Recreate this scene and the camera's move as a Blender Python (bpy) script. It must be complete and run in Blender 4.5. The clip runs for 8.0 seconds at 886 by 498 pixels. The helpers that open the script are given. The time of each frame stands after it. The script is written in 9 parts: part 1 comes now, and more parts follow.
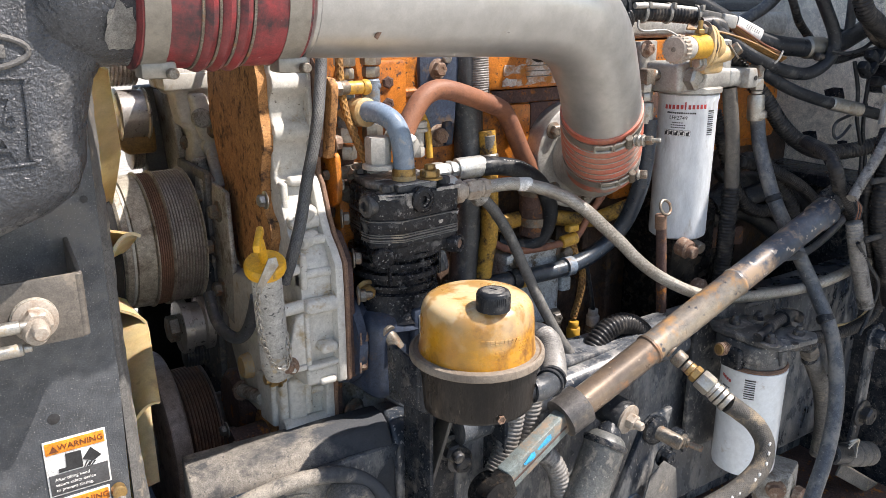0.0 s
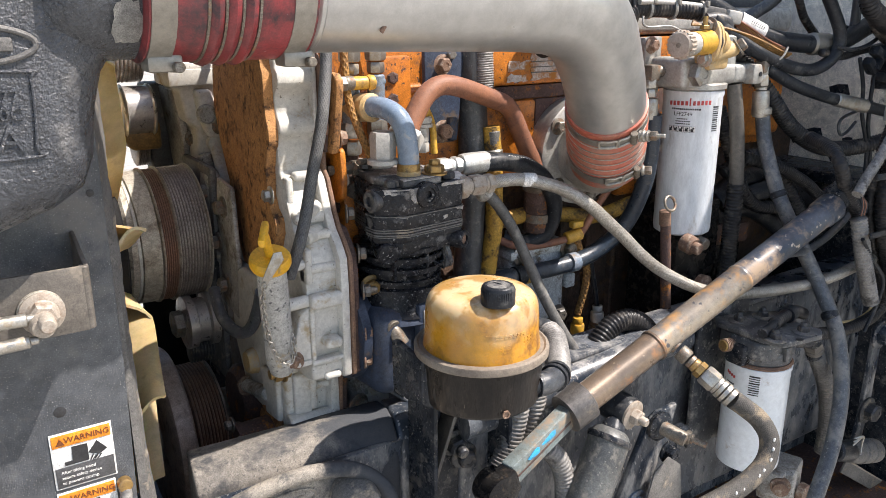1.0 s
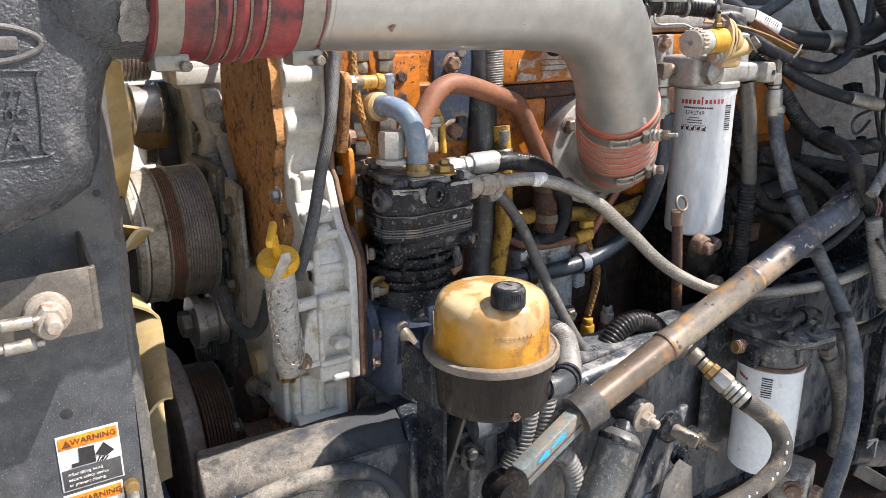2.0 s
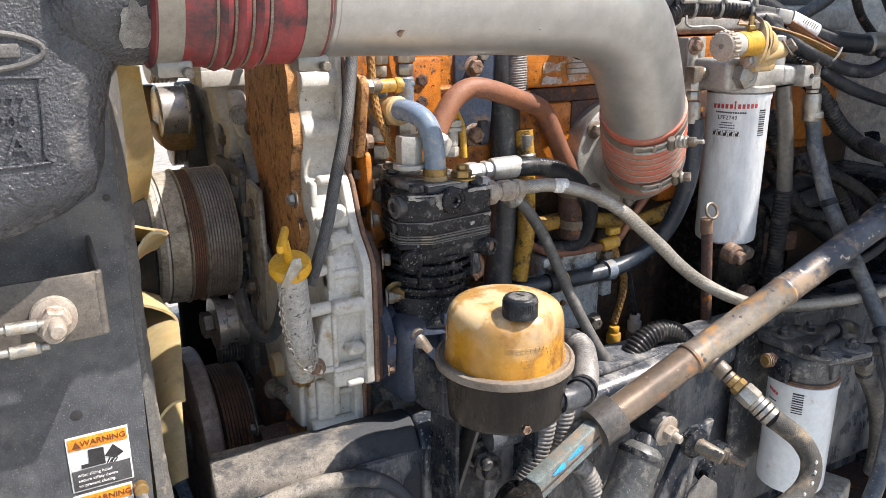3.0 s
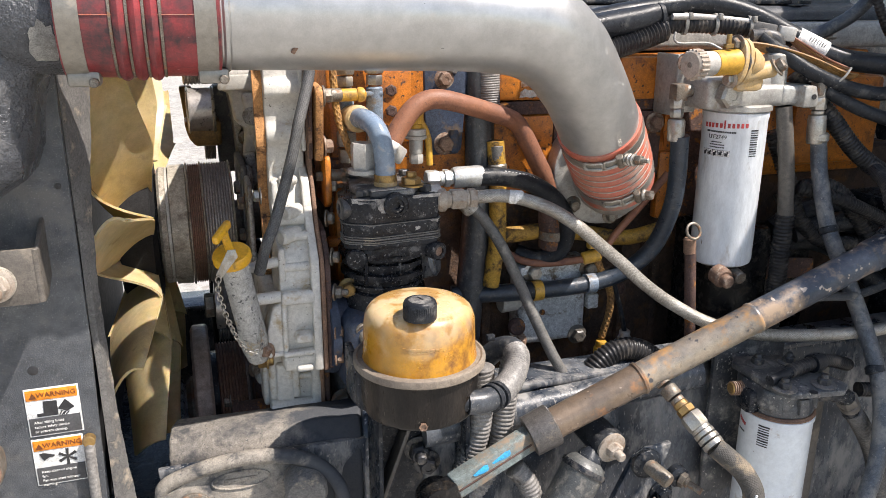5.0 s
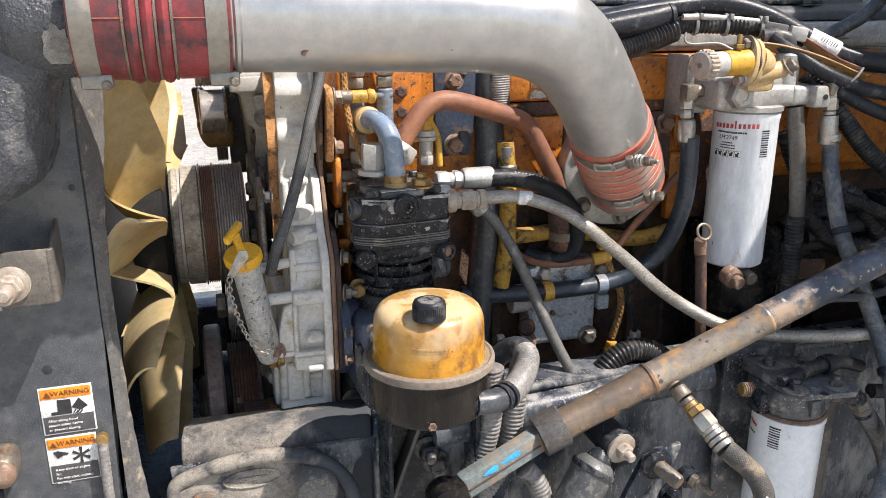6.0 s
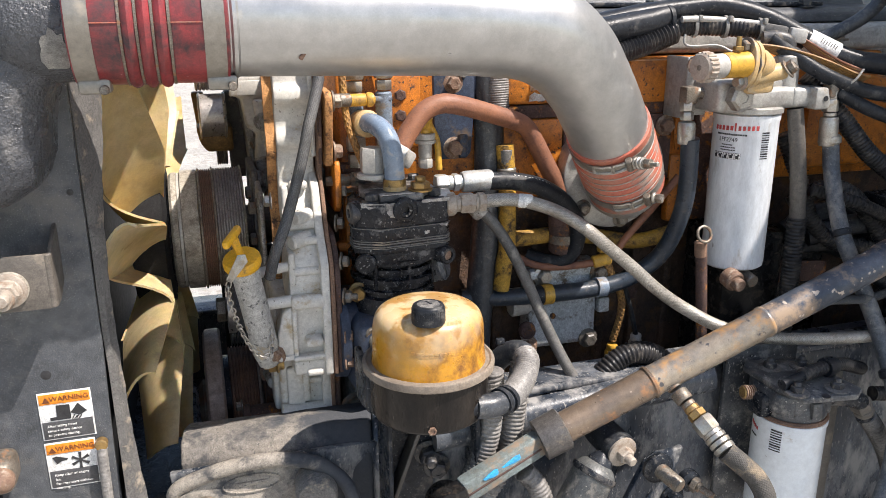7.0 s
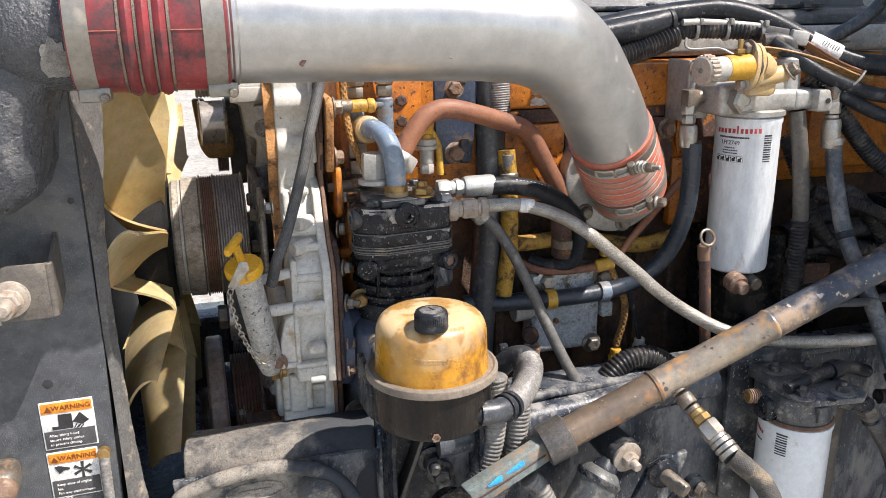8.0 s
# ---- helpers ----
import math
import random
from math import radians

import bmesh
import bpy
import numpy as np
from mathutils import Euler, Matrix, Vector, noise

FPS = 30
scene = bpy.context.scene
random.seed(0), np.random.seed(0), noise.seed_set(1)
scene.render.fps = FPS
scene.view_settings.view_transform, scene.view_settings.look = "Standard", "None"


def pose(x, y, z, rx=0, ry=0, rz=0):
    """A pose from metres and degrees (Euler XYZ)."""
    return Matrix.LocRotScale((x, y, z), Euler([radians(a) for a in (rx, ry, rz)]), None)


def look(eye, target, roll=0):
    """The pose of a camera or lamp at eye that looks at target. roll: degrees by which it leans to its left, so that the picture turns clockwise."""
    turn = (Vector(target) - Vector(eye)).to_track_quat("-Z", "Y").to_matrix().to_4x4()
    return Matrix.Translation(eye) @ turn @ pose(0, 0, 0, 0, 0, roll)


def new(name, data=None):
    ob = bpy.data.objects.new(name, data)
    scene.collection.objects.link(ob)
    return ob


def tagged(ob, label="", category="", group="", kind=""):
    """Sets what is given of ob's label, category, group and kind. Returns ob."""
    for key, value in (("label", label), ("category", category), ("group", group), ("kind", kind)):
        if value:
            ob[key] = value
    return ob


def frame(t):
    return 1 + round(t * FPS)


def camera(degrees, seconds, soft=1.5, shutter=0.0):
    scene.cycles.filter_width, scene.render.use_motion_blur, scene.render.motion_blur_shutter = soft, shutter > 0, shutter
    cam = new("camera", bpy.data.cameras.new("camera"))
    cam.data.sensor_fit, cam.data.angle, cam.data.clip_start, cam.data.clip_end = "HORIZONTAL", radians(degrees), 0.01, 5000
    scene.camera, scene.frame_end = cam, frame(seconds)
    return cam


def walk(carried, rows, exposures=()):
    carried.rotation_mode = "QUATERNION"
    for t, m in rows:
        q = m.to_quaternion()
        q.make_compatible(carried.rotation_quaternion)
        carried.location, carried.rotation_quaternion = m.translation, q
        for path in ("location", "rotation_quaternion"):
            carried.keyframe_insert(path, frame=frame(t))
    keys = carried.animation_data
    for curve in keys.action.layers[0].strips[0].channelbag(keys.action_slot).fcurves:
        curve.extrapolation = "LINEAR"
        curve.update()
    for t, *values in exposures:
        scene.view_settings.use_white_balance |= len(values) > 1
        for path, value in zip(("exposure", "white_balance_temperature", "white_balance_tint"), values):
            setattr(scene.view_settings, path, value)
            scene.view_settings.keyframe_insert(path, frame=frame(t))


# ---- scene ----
cam = camera(58.5, 8.0, soft=0.7)
METRES, EYE, TILT, LEAN, TURN = 0.31, 1.75, -17.0, 0.0, -34.0
ROWS = [
    (0.0, 0.0, 0.0, 0.0, 0.0, 0.0, -0.0),
    (0.5, 0.0032, -0.0078, -0.0089, 0.12, -0.02, -0.01),
    (1.0, -0.0037, -0.0035, -0.0137, 0.26, -0.07, -0.05),
    (2.5, 0.0112, 0.0437, -0.0004, 1.92, -0.32, -0.35),
    (3.0, 0.0909, 0.0689, 0.0259, 4.11, -0.39, -0.99),
    (3.5, 0.3149, 0.1179, 0.0532, 7.26, -0.55, -2.05),
    (4.0, 0.6142, 0.1065, 0.0724, 10.7, -0.71, -3.27),
    (4.5, 0.8033, 0.0476, 0.0831, 13.47, -0.81, -4.25),
    (5.0, 0.8523, 0.0498, 0.0797, 15.12, -0.97, -4.77),
    (6.5, 0.8697, 0.0402, 0.0812, 16.12, -0.94, -4.73),
    (7.0, 0.8716, 0.0508, 0.0842, 16.16, -0.81, -4.57),
    (7.5, 0.872, 0.0592, 0.0876, 16.2, -0.65, -4.36),
    (8.0, 0.8661, 0.06, 0.0877, 16.27, -0.49, -4.13),
]
walk(cam, [(t, pose(0, 0, EYE, TILT, LEAN, TURN) @ pose(METRES * x, METRES * y, METRES * z, 90 + pitch, roll, yaw)) for t, x, y, z, yaw, pitch, roll in ROWS],
     exposures=[(0.0, 0.94, 6950, 12), (3.0, 0.94, 6950, 12), (4.5, 0.80, 6950, 12), (8.0, 0.80, 6950, 12)])

# ---- daylight: a clear sky and one high sun ----
SUN_FROM = Vector((0.535, -0.425, 1.0)).normalized()
world = bpy.data.worlds.new("sky")
scene.world = world
world.use_nodes = True
wn = world.node_tree.nodes
sky = wn.new("ShaderNodeTexSky")
sky.sky_type = "NISHITA"
sky.sun_disc = False
sky.sun_elevation = math.asin(SUN_FROM.z)
sky.sun_rotation = math.atan2(SUN_FROM.x, SUN_FROM.y)
wn["Background"].inputs[1].default_value = 0.125
world.node_tree.links.new(sky.outputs[0], wn["Background"].inputs[0])
sun_data = bpy.data.lights.new("sun", "SUN")
sun_data.energy, sun_data.angle, sun_data.color = 4.6, radians(0.6), (1.0, 0.966, 0.945)
sun = new("sun", sun_data)
sun.matrix_basis = look(SUN_FROM * 20, (0, 0, 0))


# ---- materials ----
def mat(name, c1, c2=None, rough=0.5, metal=0.0, s1=30.0, lo=0.4, hi=0.65, dirt=None, amount=0.0, ds=55.0,
        bump=0.15, bs=500.0, dist=0.001, coat=0.0, sss=0.0, speck=None, sp_amount=0.5, sp_scale=900.0, grain=0.8, stretch=None):
    """Two-tone paint or metal with grain, patches of dirt, specks and fine relief."""
    m = bpy.data.materials.new(name)
    m.use_nodes = True
    n, l = m.node_tree.nodes, m.node_tree.links
    b = n["Principled BSDF"]
    tc = n.new("ShaderNodeTexCoord")
    coords = tc.outputs["Object"]
    if stretch:
        long = n.new("ShaderNodeVectorMath")
        long.operation = "MULTIPLY"
        long.inputs[1].default_value = stretch
        l.new(coords, long.inputs[0])
        coords = long.outputs[0]

    def noise_tex(scale, detail=5.0, rough_=0.6):
        t = n.new("ShaderNodeTexNoise")
        t.inputs["Scale"].default_value, t.inputs["Detail"].default_value, t.inputs["Roughness"].default_value = scale, detail, rough_
        l.new(coords, t.inputs["Vector"])
        return t.outputs["Fac"]

    def ramp(fac, a, z):
        r = n.new("ShaderNodeMapRange")
        r.inputs["From Min"].default_value, r.inputs["From Max"].default_value = a, z
        l.new(fac, r.inputs["Value"])
        return r.outputs["Result"]

    def blend(fac, a, z):
        x = n.new("ShaderNodeMix")
        x.data_type = "RGBA"
        l.new(fac, x.inputs[0])
        for i, v in ((6, a), (7, z)):
            if isinstance(v, tuple):
                x.inputs[i].default_value = (*v, 1.0)
            else:
                l.new(v, x.inputs[i])
        return x.outputs[2]

    c2 = c2 or tuple(v * 0.8 for v in c1)
    col = blend(ramp(noise_tex(s1), lo, hi), c1, c2)
    fine = noise_tex(bs, 3.0)
    dark = blend(ramp(noise_tex(s1 * 9, 8.0, 0.7), 0.32, 0.68), (0.64, 0.64, 0.64), (1.27, 1.27, 1.27))
    mul = n.new("ShaderNodeMix")
    mul.data_type, mul.blend_type = "RGBA", "MULTIPLY"
    mul.inputs[0].default_value = min(1.0, 0.3 + grain)
    l.new(col, mul.inputs[6]), l.new(dark, mul.inputs[7])
    grit = n.new("ShaderNodeMix")
    grit.data_type, grit.blend_type = "RGBA", "MULTIPLY"
    grit.inputs[0].default_value = grain
    l.new(mul.outputs[2], grit.inputs[6]), l.new(blend(ramp(noise_tex(850, 3.0, 0.7), 0.34, 0.68), (0.56, 0.56, 0.56), (1.40, 1.40, 1.40)), grit.inputs[7])
    col = grit.outputs[2]
    rgh = ramp(noise_tex(s1 * 3), 0.2, 0.8)
    rr = n.new("ShaderNodeMapRange")
    rr.inputs["To Min"].default_value, rr.inputs["To Max"].default_value = max(0.05, rough - 0.1), min(1.0, rough + 0.14)
    l.new(rgh, rr.inputs["Value"])
    rough_out = rr.outputs["Result"]
    metal_out = None
    if dirt:
        mask = ramp(noise_tex(ds, 8.0, 0.7), 0.62 - amount * 0.4, 0.72 - amount * 0.3)
        col = blend(mask, col, dirt)
        add = n.new("ShaderNodeMath")
        add.operation, add.use_clamp = "MULTIPLY_ADD", True
        add.inputs[1].default_value = 0.3
        l.new(mask, add.inputs[0]), l.new(rough_out, add.inputs[2])
        rough_out = add.outputs[0]
        if metal:
            inv = n.new("ShaderNodeMath")
            inv.operation = "MULTIPLY_ADD"
            inv.inputs[1].default_value, inv.inputs[2].default_value = -metal, metal
            l.new(mask, inv.inputs[0])
            metal_out = inv.outputs[0]
    if speck:
        col = blend(ramp(noise_tex(sp_scale, 2.0, 0.5), 0.78 - 0.25 * sp_amount, 0.84 - 0.25 * sp_amount), col, speck)
    l.new(col, b.inputs["Base Color"])
    l.new(rough_out, b.inputs["Roughness"])
    if metal_out:
        l.new(metal_out, b.inputs["Metallic"])
    else:
        b.inputs["Metallic"].default_value = metal
    b.inputs["Coat Weight"].default_value = coat
    if sss:
        b.inputs["Subsurface Weight"].default_value = sss
        b.inputs["Subsurface Radius"].default_value = (0.02, 0.01, 0.004)
    if bump:
        bp = n.new("ShaderNodeBump")
        bp.inputs["Strength"].default_value, bp.inputs["Distance"].default_value = bump, dist
        l.new(fine, bp.inputs["Height"])
        l.new(bp.outputs[0], b.inputs["Normal"])
    return m


def braid_mat(name, c1, c2, rough, metal, around, pitch, depth=0.6, low=0.72, dust=None):
    """Woven sleeve: two crossing sets of strands, laid out round and along the hose."""
    m = mat(name, c1, c2, rough=rough, metal=metal, s1=25, bump=0, dirt=dust, amount=0.22, ds=38)
    n, l = m.node_tree.nodes, m.node_tree.links
    b = n["Principled BSDF"]
    uv = n.new("ShaderNodeUVMap")
    sep = n.new("ShaderNodeSeparateXYZ")
    l.new(uv.outputs[0], sep.inputs[0])

    def math_node(op, a, z, c=None):
        x = n.new("ShaderNodeMath")
        x.operation = op
        for i, v in enumerate((a, z, c)):
            if v is None:
                continue
            if isinstance(v, (int, float)):
                x.inputs[i].default_value = v
            else:
                l.new(v, x.inputs[i])
        return x.outputs[0]
    u = math_node("MULTIPLY", sep.outputs[0], around * 2 * math.pi)
    v = math_node("MULTIPLY", sep.outputs[1], 2 * math.pi / pitch)
    p = math_node("SINE", math_node("ADD", u, v), 0)
    q = math_node("SINE", math_node("SUBTRACT", u, v), 0)
    weave = math_node("MAXIMUM", p, q)
    bp = n.new("ShaderNodeBump")
    bp.inputs["Strength"].default_value, bp.inputs["Distance"].default_value = depth, 0.001
    l.new(weave, bp.inputs["Height"])
    l.new(bp.outputs[0], b.inputs["Normal"])
    shade = n.new("ShaderNodeMapRange")
    shade.inputs["From Min"].default_value, shade.inputs["From Max"].default_value = -0.2, 0.9
    shade.inputs["To Min"].default_value, shade.inputs["To Max"].default_value = low, 1.06
    l.new(weave, shade.inputs["Value"])
    old = b.inputs["Base Color"].links[0].from_socket
    mul = n.new("ShaderNodeMix")
    mul.data_type, mul.blend_type = "RGBA", "MULTIPLY"
    mul.inputs[0].default_value = 1.0
    l.new(old, mul.inputs[6]), l.new(shade.outputs[0], mul.inputs[7])
    l.new(mul.outputs[2], b.inputs["Base Color"])
    return m


M_PIPE = mat("aluminised_steel", (0.455, 0.45, 0.435), (0.425, 0.42, 0.405), rough=0.33, metal=0.72, s1=5, dirt=(0.37, 0.345, 0.30), amount=0.05, ds=14, bump=0.04, bs=900, grain=0.12, speck=(0.20, 0.17, 0.13), sp_amount=0.05, sp_scale=120)
M_RED = mat("red_silicone", (0.30, 0.038, 0.042), (0.20, 0.034, 0.037), rough=0.36, s1=14, lo=0.40, hi=0.60, dirt=(0.060, 0.034, 0.036), amount=0.36, ds=22, bump=0.15, grain=0.4, speck=(0.36, 0.20, 0.19), sp_amount=0.10, sp_scale=200)
M_ORED = mat("faded_red_silicone", (0.46, 0.115, 0.07), (0.41, 0.17, 0.115), rough=0.45, dirt=(0.27, 0.20, 0.165), amount=0.24, ds=28, bump=0.2, grain=0.4)
M_BAND = mat("clamp_steel", (0.30, 0.28, 0.245), (0.25, 0.232, 0.20), rough=0.4, metal=0.6, s1=20, dirt=(0.32, 0.285, 0.23), amount=0.15, ds=30, bump=0.05, grain=0.15)
M_CAST = mat("black_crackle_casting", (0.056, 0.060, 0.068), (0.085, 0.088, 0.094), rough=0.25, s1=9, dirt=(0.17, 0.165, 0.16), amount=0.16, ds=18, bump=0.9, bs=330, dist=0.0028, speck=(0.30, 0.29, 0.28), sp_amount=0.4, sp_scale=800)
M_BARE = mat("bare_cast_metal", (0.52, 0.50, 0.46), (0.44, 0.42, 0.39), rough=0.5, metal=0.3, bump=0.3, bs=300, grain=0.3)
M_PANEL = mat("dusty_black_sheet", (0.050, 0.056, 0.065), (0.105, 0.111, 0.118), rough=0.36, s1=7, dirt=(0.13, 0.125, 0.12), amount=0.22, ds=14, bump=0.6, bs=600, dist=0.0012, speck=(0.30, 0.295, 0.285), sp_amount=0.58, sp_scale=760)
M_EDGE = mat("weathered_grey_edge", (0.155, 0.148, 0.138), (0.085, 0.082, 0.080), rough=0.6, s1=40, dirt=(0.34, 0.29, 0.225), amount=0.16, ds=40, bump=0.5, speck=(0.05, 0.048, 0.046), sp_amount=0.5, sp_scale=330)
M_DIRTYIRON = mat("dirty_grey_iron", (0.085, 0.076, 0.066), (0.125, 0.110, 0.094), rough=0.45, s1=18, dirt=(0.22, 0.185, 0.145), amount=0.16, ds=24, bump=0.3, grain=0.5, speck=(0.05, 0.046, 0.042), sp_amount=0.4, sp_scale=260)
M_BLACK = mat("black_paint", (0.011, 0.014, 0.019), (0.030, 0.034, 0.041), rough=0.25, s1=22, dirt=(0.115, 0.105, 0.095), amount=0.20, ds=45, bump=0.45, bs=380, speck=(0.27, 0.26, 0.24), sp_amount=0.50, sp_scale=420)
M_GLOSSBLK = mat("oily_black_paint", (0.009, 0.009, 0.010), (0.018, 0.017, 0.016), rough=0.24, s1=30, dirt=(0.07, 0.05, 0.034), amount=0.18, ds=90, bump=0.25)
M_RAIL = mat("chassis_black", (0.022, 0.030, 0.043), (0.120, 0.130, 0.145), rough=0.27, s1=9, lo=0.42, hi=0.60, dirt=(0.27, 0.262, 0.25), amount=0.29, ds=26, stretch=(1.0, 1.0, 0.45), bump=0.22, bs=350, speck=(0.28, 0.27, 0.255), sp_amount=0.62, sp_scale=300)
M_SANDRAIL = mat("dusty_casting_shaded_end", (0.31, 0.275, 0.228), (0.17, 0.155, 0.138), rough=0.8, s1=14, lo=0.38, hi=0.62, dirt=(0.065, 0.065, 0.066), amount=0.25, ds=30, bump=0.6, bs=300, speck=(0.09, 0.085, 0.08), sp_amount=0.55, sp_scale=300)

# dust thins unevenly to the hanger's inner end; dark paint plus painted-in shadow there
n, l = M_SANDRAIL.node_tree.nodes, M_SANDRAIL.node_tree.links
sand_in = n["Principled BSDF"].inputs["Base Color"]
sand_col = sand_in.links[0].from_socket
geo, sep, wob, add = n.new("ShaderNodeNewGeometry"), n.new("ShaderNodeSeparateXYZ"), n.new("ShaderNodeTexNoise"), n.new("ShaderNodeMath")
wob.inputs["Scale"].default_value, wob.inputs["Detail"].default_value = 34.0, 8.0
l.new(geo.outputs["Position"], sep.inputs[0]), l.new(geo.outputs["Position"], wob.inputs["Vector"])
add.operation = "MULTIPLY_ADD"
add.inputs[1].default_value = 0.16
l.new(wob.outputs["Fac"], add.inputs[0]), l.new(sep.outputs[0], add.inputs[2])
edge, bare = n.new("ShaderNodeMapRange"), n.new("ShaderNodeMix")
edge.inputs["From Min"].default_value, edge.inputs["From Max"].default_value = 0.375, 0.415
edge.inputs["To Max"].default_value = 0.92
bare.data_type = "RGBA"
bare.inputs[7].default_value = (0.034, 0.040, 0.050, 1.0)
l.new(add.outputs[0], edge.inputs["Value"]), l.new(edge.outputs[0], bare.inputs[0])
l.new(sand_col, bare.inputs[6]), l.new(bare.outputs[2], sand_in)
M_SHOCK = mat("dusty_black_cylinder", (0.120, 0.124, 0.120), (0.060, 0.064, 0.066), rough=0.4, s1=24, dirt=(0.22, 0.205, 0.18), amount=0.30, ds=48, bump=0.4, speck=(0.30, 0.28, 0.25), sp_amount=0.5, sp_scale=330)
M_CORE = mat("near_black_matte", (0.010, 0.010, 0.011), (0.016, 0.016, 0.017), rough=0.75, s1=40, bump=0.4, bs=200)
M_FAN = mat("tan_fan_nylon", (0.54, 0.43, 0.245), (0.47, 0.325, 0.115), rough=0.42, sss=0.5, s1=6, dirt=(0.36, 0.27, 0.15), amount=0.08, ds=30, bump=0.06, grain=0.25)
M_PULLEY = mat("pulley_steel", (0.22, 0.205, 0.18), (0.13, 0.11, 0.095), rough=0.5, metal=0.5, s1=25, dirt=(0.16, 0.085, 0.05), amount=0.3, ds=40, bump=0.2)
M_PULRIM = mat("worn_grey_pulley_rim", (0.46, 0.42, 0.35), (0.33, 0.29, 0.235), rough=0.55, metal=0.3, s1=20, dirt=(0.12, 0.09, 0.07), amount=0.2, ds=30, bump=0.2)
M_ROLLER = mat("worn_bright_roller", (0.46, 0.43, 0.40), (0.36, 0.33, 0.31), rough=0.3, metal=0.6, s1=30, dirt=(0.25, 0.16, 0.10), amount=0.12, ds=40, bump=0.08, grain=0.3)
M_OCHRE = mat("dirty_ochre_paint", (0.27, 0.155, 0.045), (0.19, 0.105, 0.03), rough=0.5, s1=24, dirt=(0.07, 0.045, 0.02), amount=0.2, ds=40, bump=0.25)
M_DAMPER = mat("brown_grey_damper", (0.44, 0.33, 0.27), (0.32, 0.25, 0.205), rough=0.45, metal=0.2, s1=9, dirt=(0.13, 0.085, 0.06), amount=0.2, ds=30, bump=0.15)
M_NECK = mat("mottled_grey_neck", (0.47, 0.465, 0.44), (0.39, 0.38, 0.355), rough=0.5, metal=0.1, s1=20, dirt=(0.46, 0.32, 0.12), amount=0.16, ds=26, bump=0.35, speck=(0.10, 0.10, 0.10), sp_amount=0.62, sp_scale=170)
M_COMP = mat("chipped_black_enamel", (0.013, 0.014, 0.017), (0.026, 0.027, 0.031), rough=0.24, s1=26, bump=0.7, bs=260, dist=0.0016, dirt=(0.15, 0.145, 0.14), amount=0.14, ds=70, speck=(0.24, 0.235, 0.225), sp_amount=0.52, sp_scale=380)
M_WORN = mat("worn_casting_edge", (0.46, 0.435, 0.405), (0.20, 0.19, 0.18), rough=0.5, metal=0.2, s1=70, lo=0.40, hi=0.62, dirt=(0.05, 0.05, 0.05), amount=0.2, ds=120, bump=0.5, bs=400)
M_COMPTOP = mat("dusty_worn_enamel", (0.060, 0.060, 0.062), (0.27, 0.26, 0.245), rough=0.45, metal=0.1, s1=34, lo=0.44, hi=0.60, dirt=(0.19, 0.17, 0.145), amount=0.2, ds=40, bump=0.5, bs=300)
M_DUSTBLK = mat("dusty_chipped_black", (0.040, 0.045, 0.053), (0.105, 0.108, 0.110), rough=0.32, s1=24, lo=0.42, hi=0.62, dirt=(0.29, 0.275, 0.25), amount=0.22, ds=34, bump=0.25, speck=(0.38, 0.36, 0.33), sp_amount=0.5, sp_scale=260)
M_RUSTRIB = mat("rusty_rib_steel", (0.30, 0.165, 0.11), (0.21, 0.125, 0.088), rough=0.6, metal=0.3, s1=40, bump=0.3)
M_BRIGHTRIB = mat("dark_rib_steel", (0.42, 0.37, 0.33), (0.27, 0.225, 0.195), rough=0.36, metal=0.45, s1=40, bump=0.1)
M_ALU = mat("silver_engine_paint", (0.60, 0.58, 0.53), (0.52, 0.50, 0.455), rough=0.48, metal=0.05, s1=18, dirt=(0.38, 0.29, 0.17), amount=0.16, ds=26, bump=0.18, bs=420, grain=0.22, speck=(0.13, 0.11, 0.09), sp_amount=0.36, sp_scale=330)
M_ALUD = mat("grimy_cast_aluminium", (0.46, 0.45, 0.42), (0.28, 0.27, 0.25), rough=0.5, metal=0.2, s1=22, dirt=(0.15, 0.12, 0.09), amount=0.25, ds=35, bump=0.4, bs=380, speck=(0.08, 0.07, 0.06), sp_amount=0.45, sp_scale=260)
M_RUST = mat("orange_rust_plate", (0.48, 0.235, 0.085), (0.35, 0.16, 0.055), rough=0.75, s1=26, dirt=(0.075, 0.04, 0.025), amount=0.28, ds=60, bump=0.6, bs=300, speck=(0.05, 0.03, 0.02), sp_amount=0.5, sp_scale=330)
M_RUSTEDGE = mat("red_rust_edge", (0.24, 0.14, 0.09), (0.16, 0.095, 0.065), rough=0.8, s1=60, bump=0.5)
M_ORANGE = mat("orange_engine_paint", (0.53, 0.175, 0.018), (0.44, 0.135, 0.018), rough=0.42, s1=10, dirt=(0.115, 0.052, 0.032), amount=0.18, ds=24, bump=0.5, bs=300, speck=(0.07, 0.035, 0.022), sp_amount=0.58, sp_scale=210)
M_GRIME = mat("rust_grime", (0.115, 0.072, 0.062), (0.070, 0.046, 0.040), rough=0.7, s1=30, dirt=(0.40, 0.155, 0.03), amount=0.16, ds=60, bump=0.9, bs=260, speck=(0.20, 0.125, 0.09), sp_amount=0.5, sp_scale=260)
M_TORN = mat("torn_paper", (0.62, 0.60, 0.57), (0.46, 0.44, 0.42), rough=0.6, s1=40, dirt=(0.40, 0.17, 0.04), amount=0.45, ds=38, bump=0.2)
M_BLOCK = mat("grimy_engine_block", (0.115, 0.073, 0.052), (0.045, 0.033, 0.027), rough=0.6, s1=14, dirt=(0.15, 0.085, 0.04), amount=0.22, ds=40, bump=0.7, bs=250, dist=0.003, speck=(0.22, 0.15, 0.09), sp_amount=0.4, sp_scale=300)
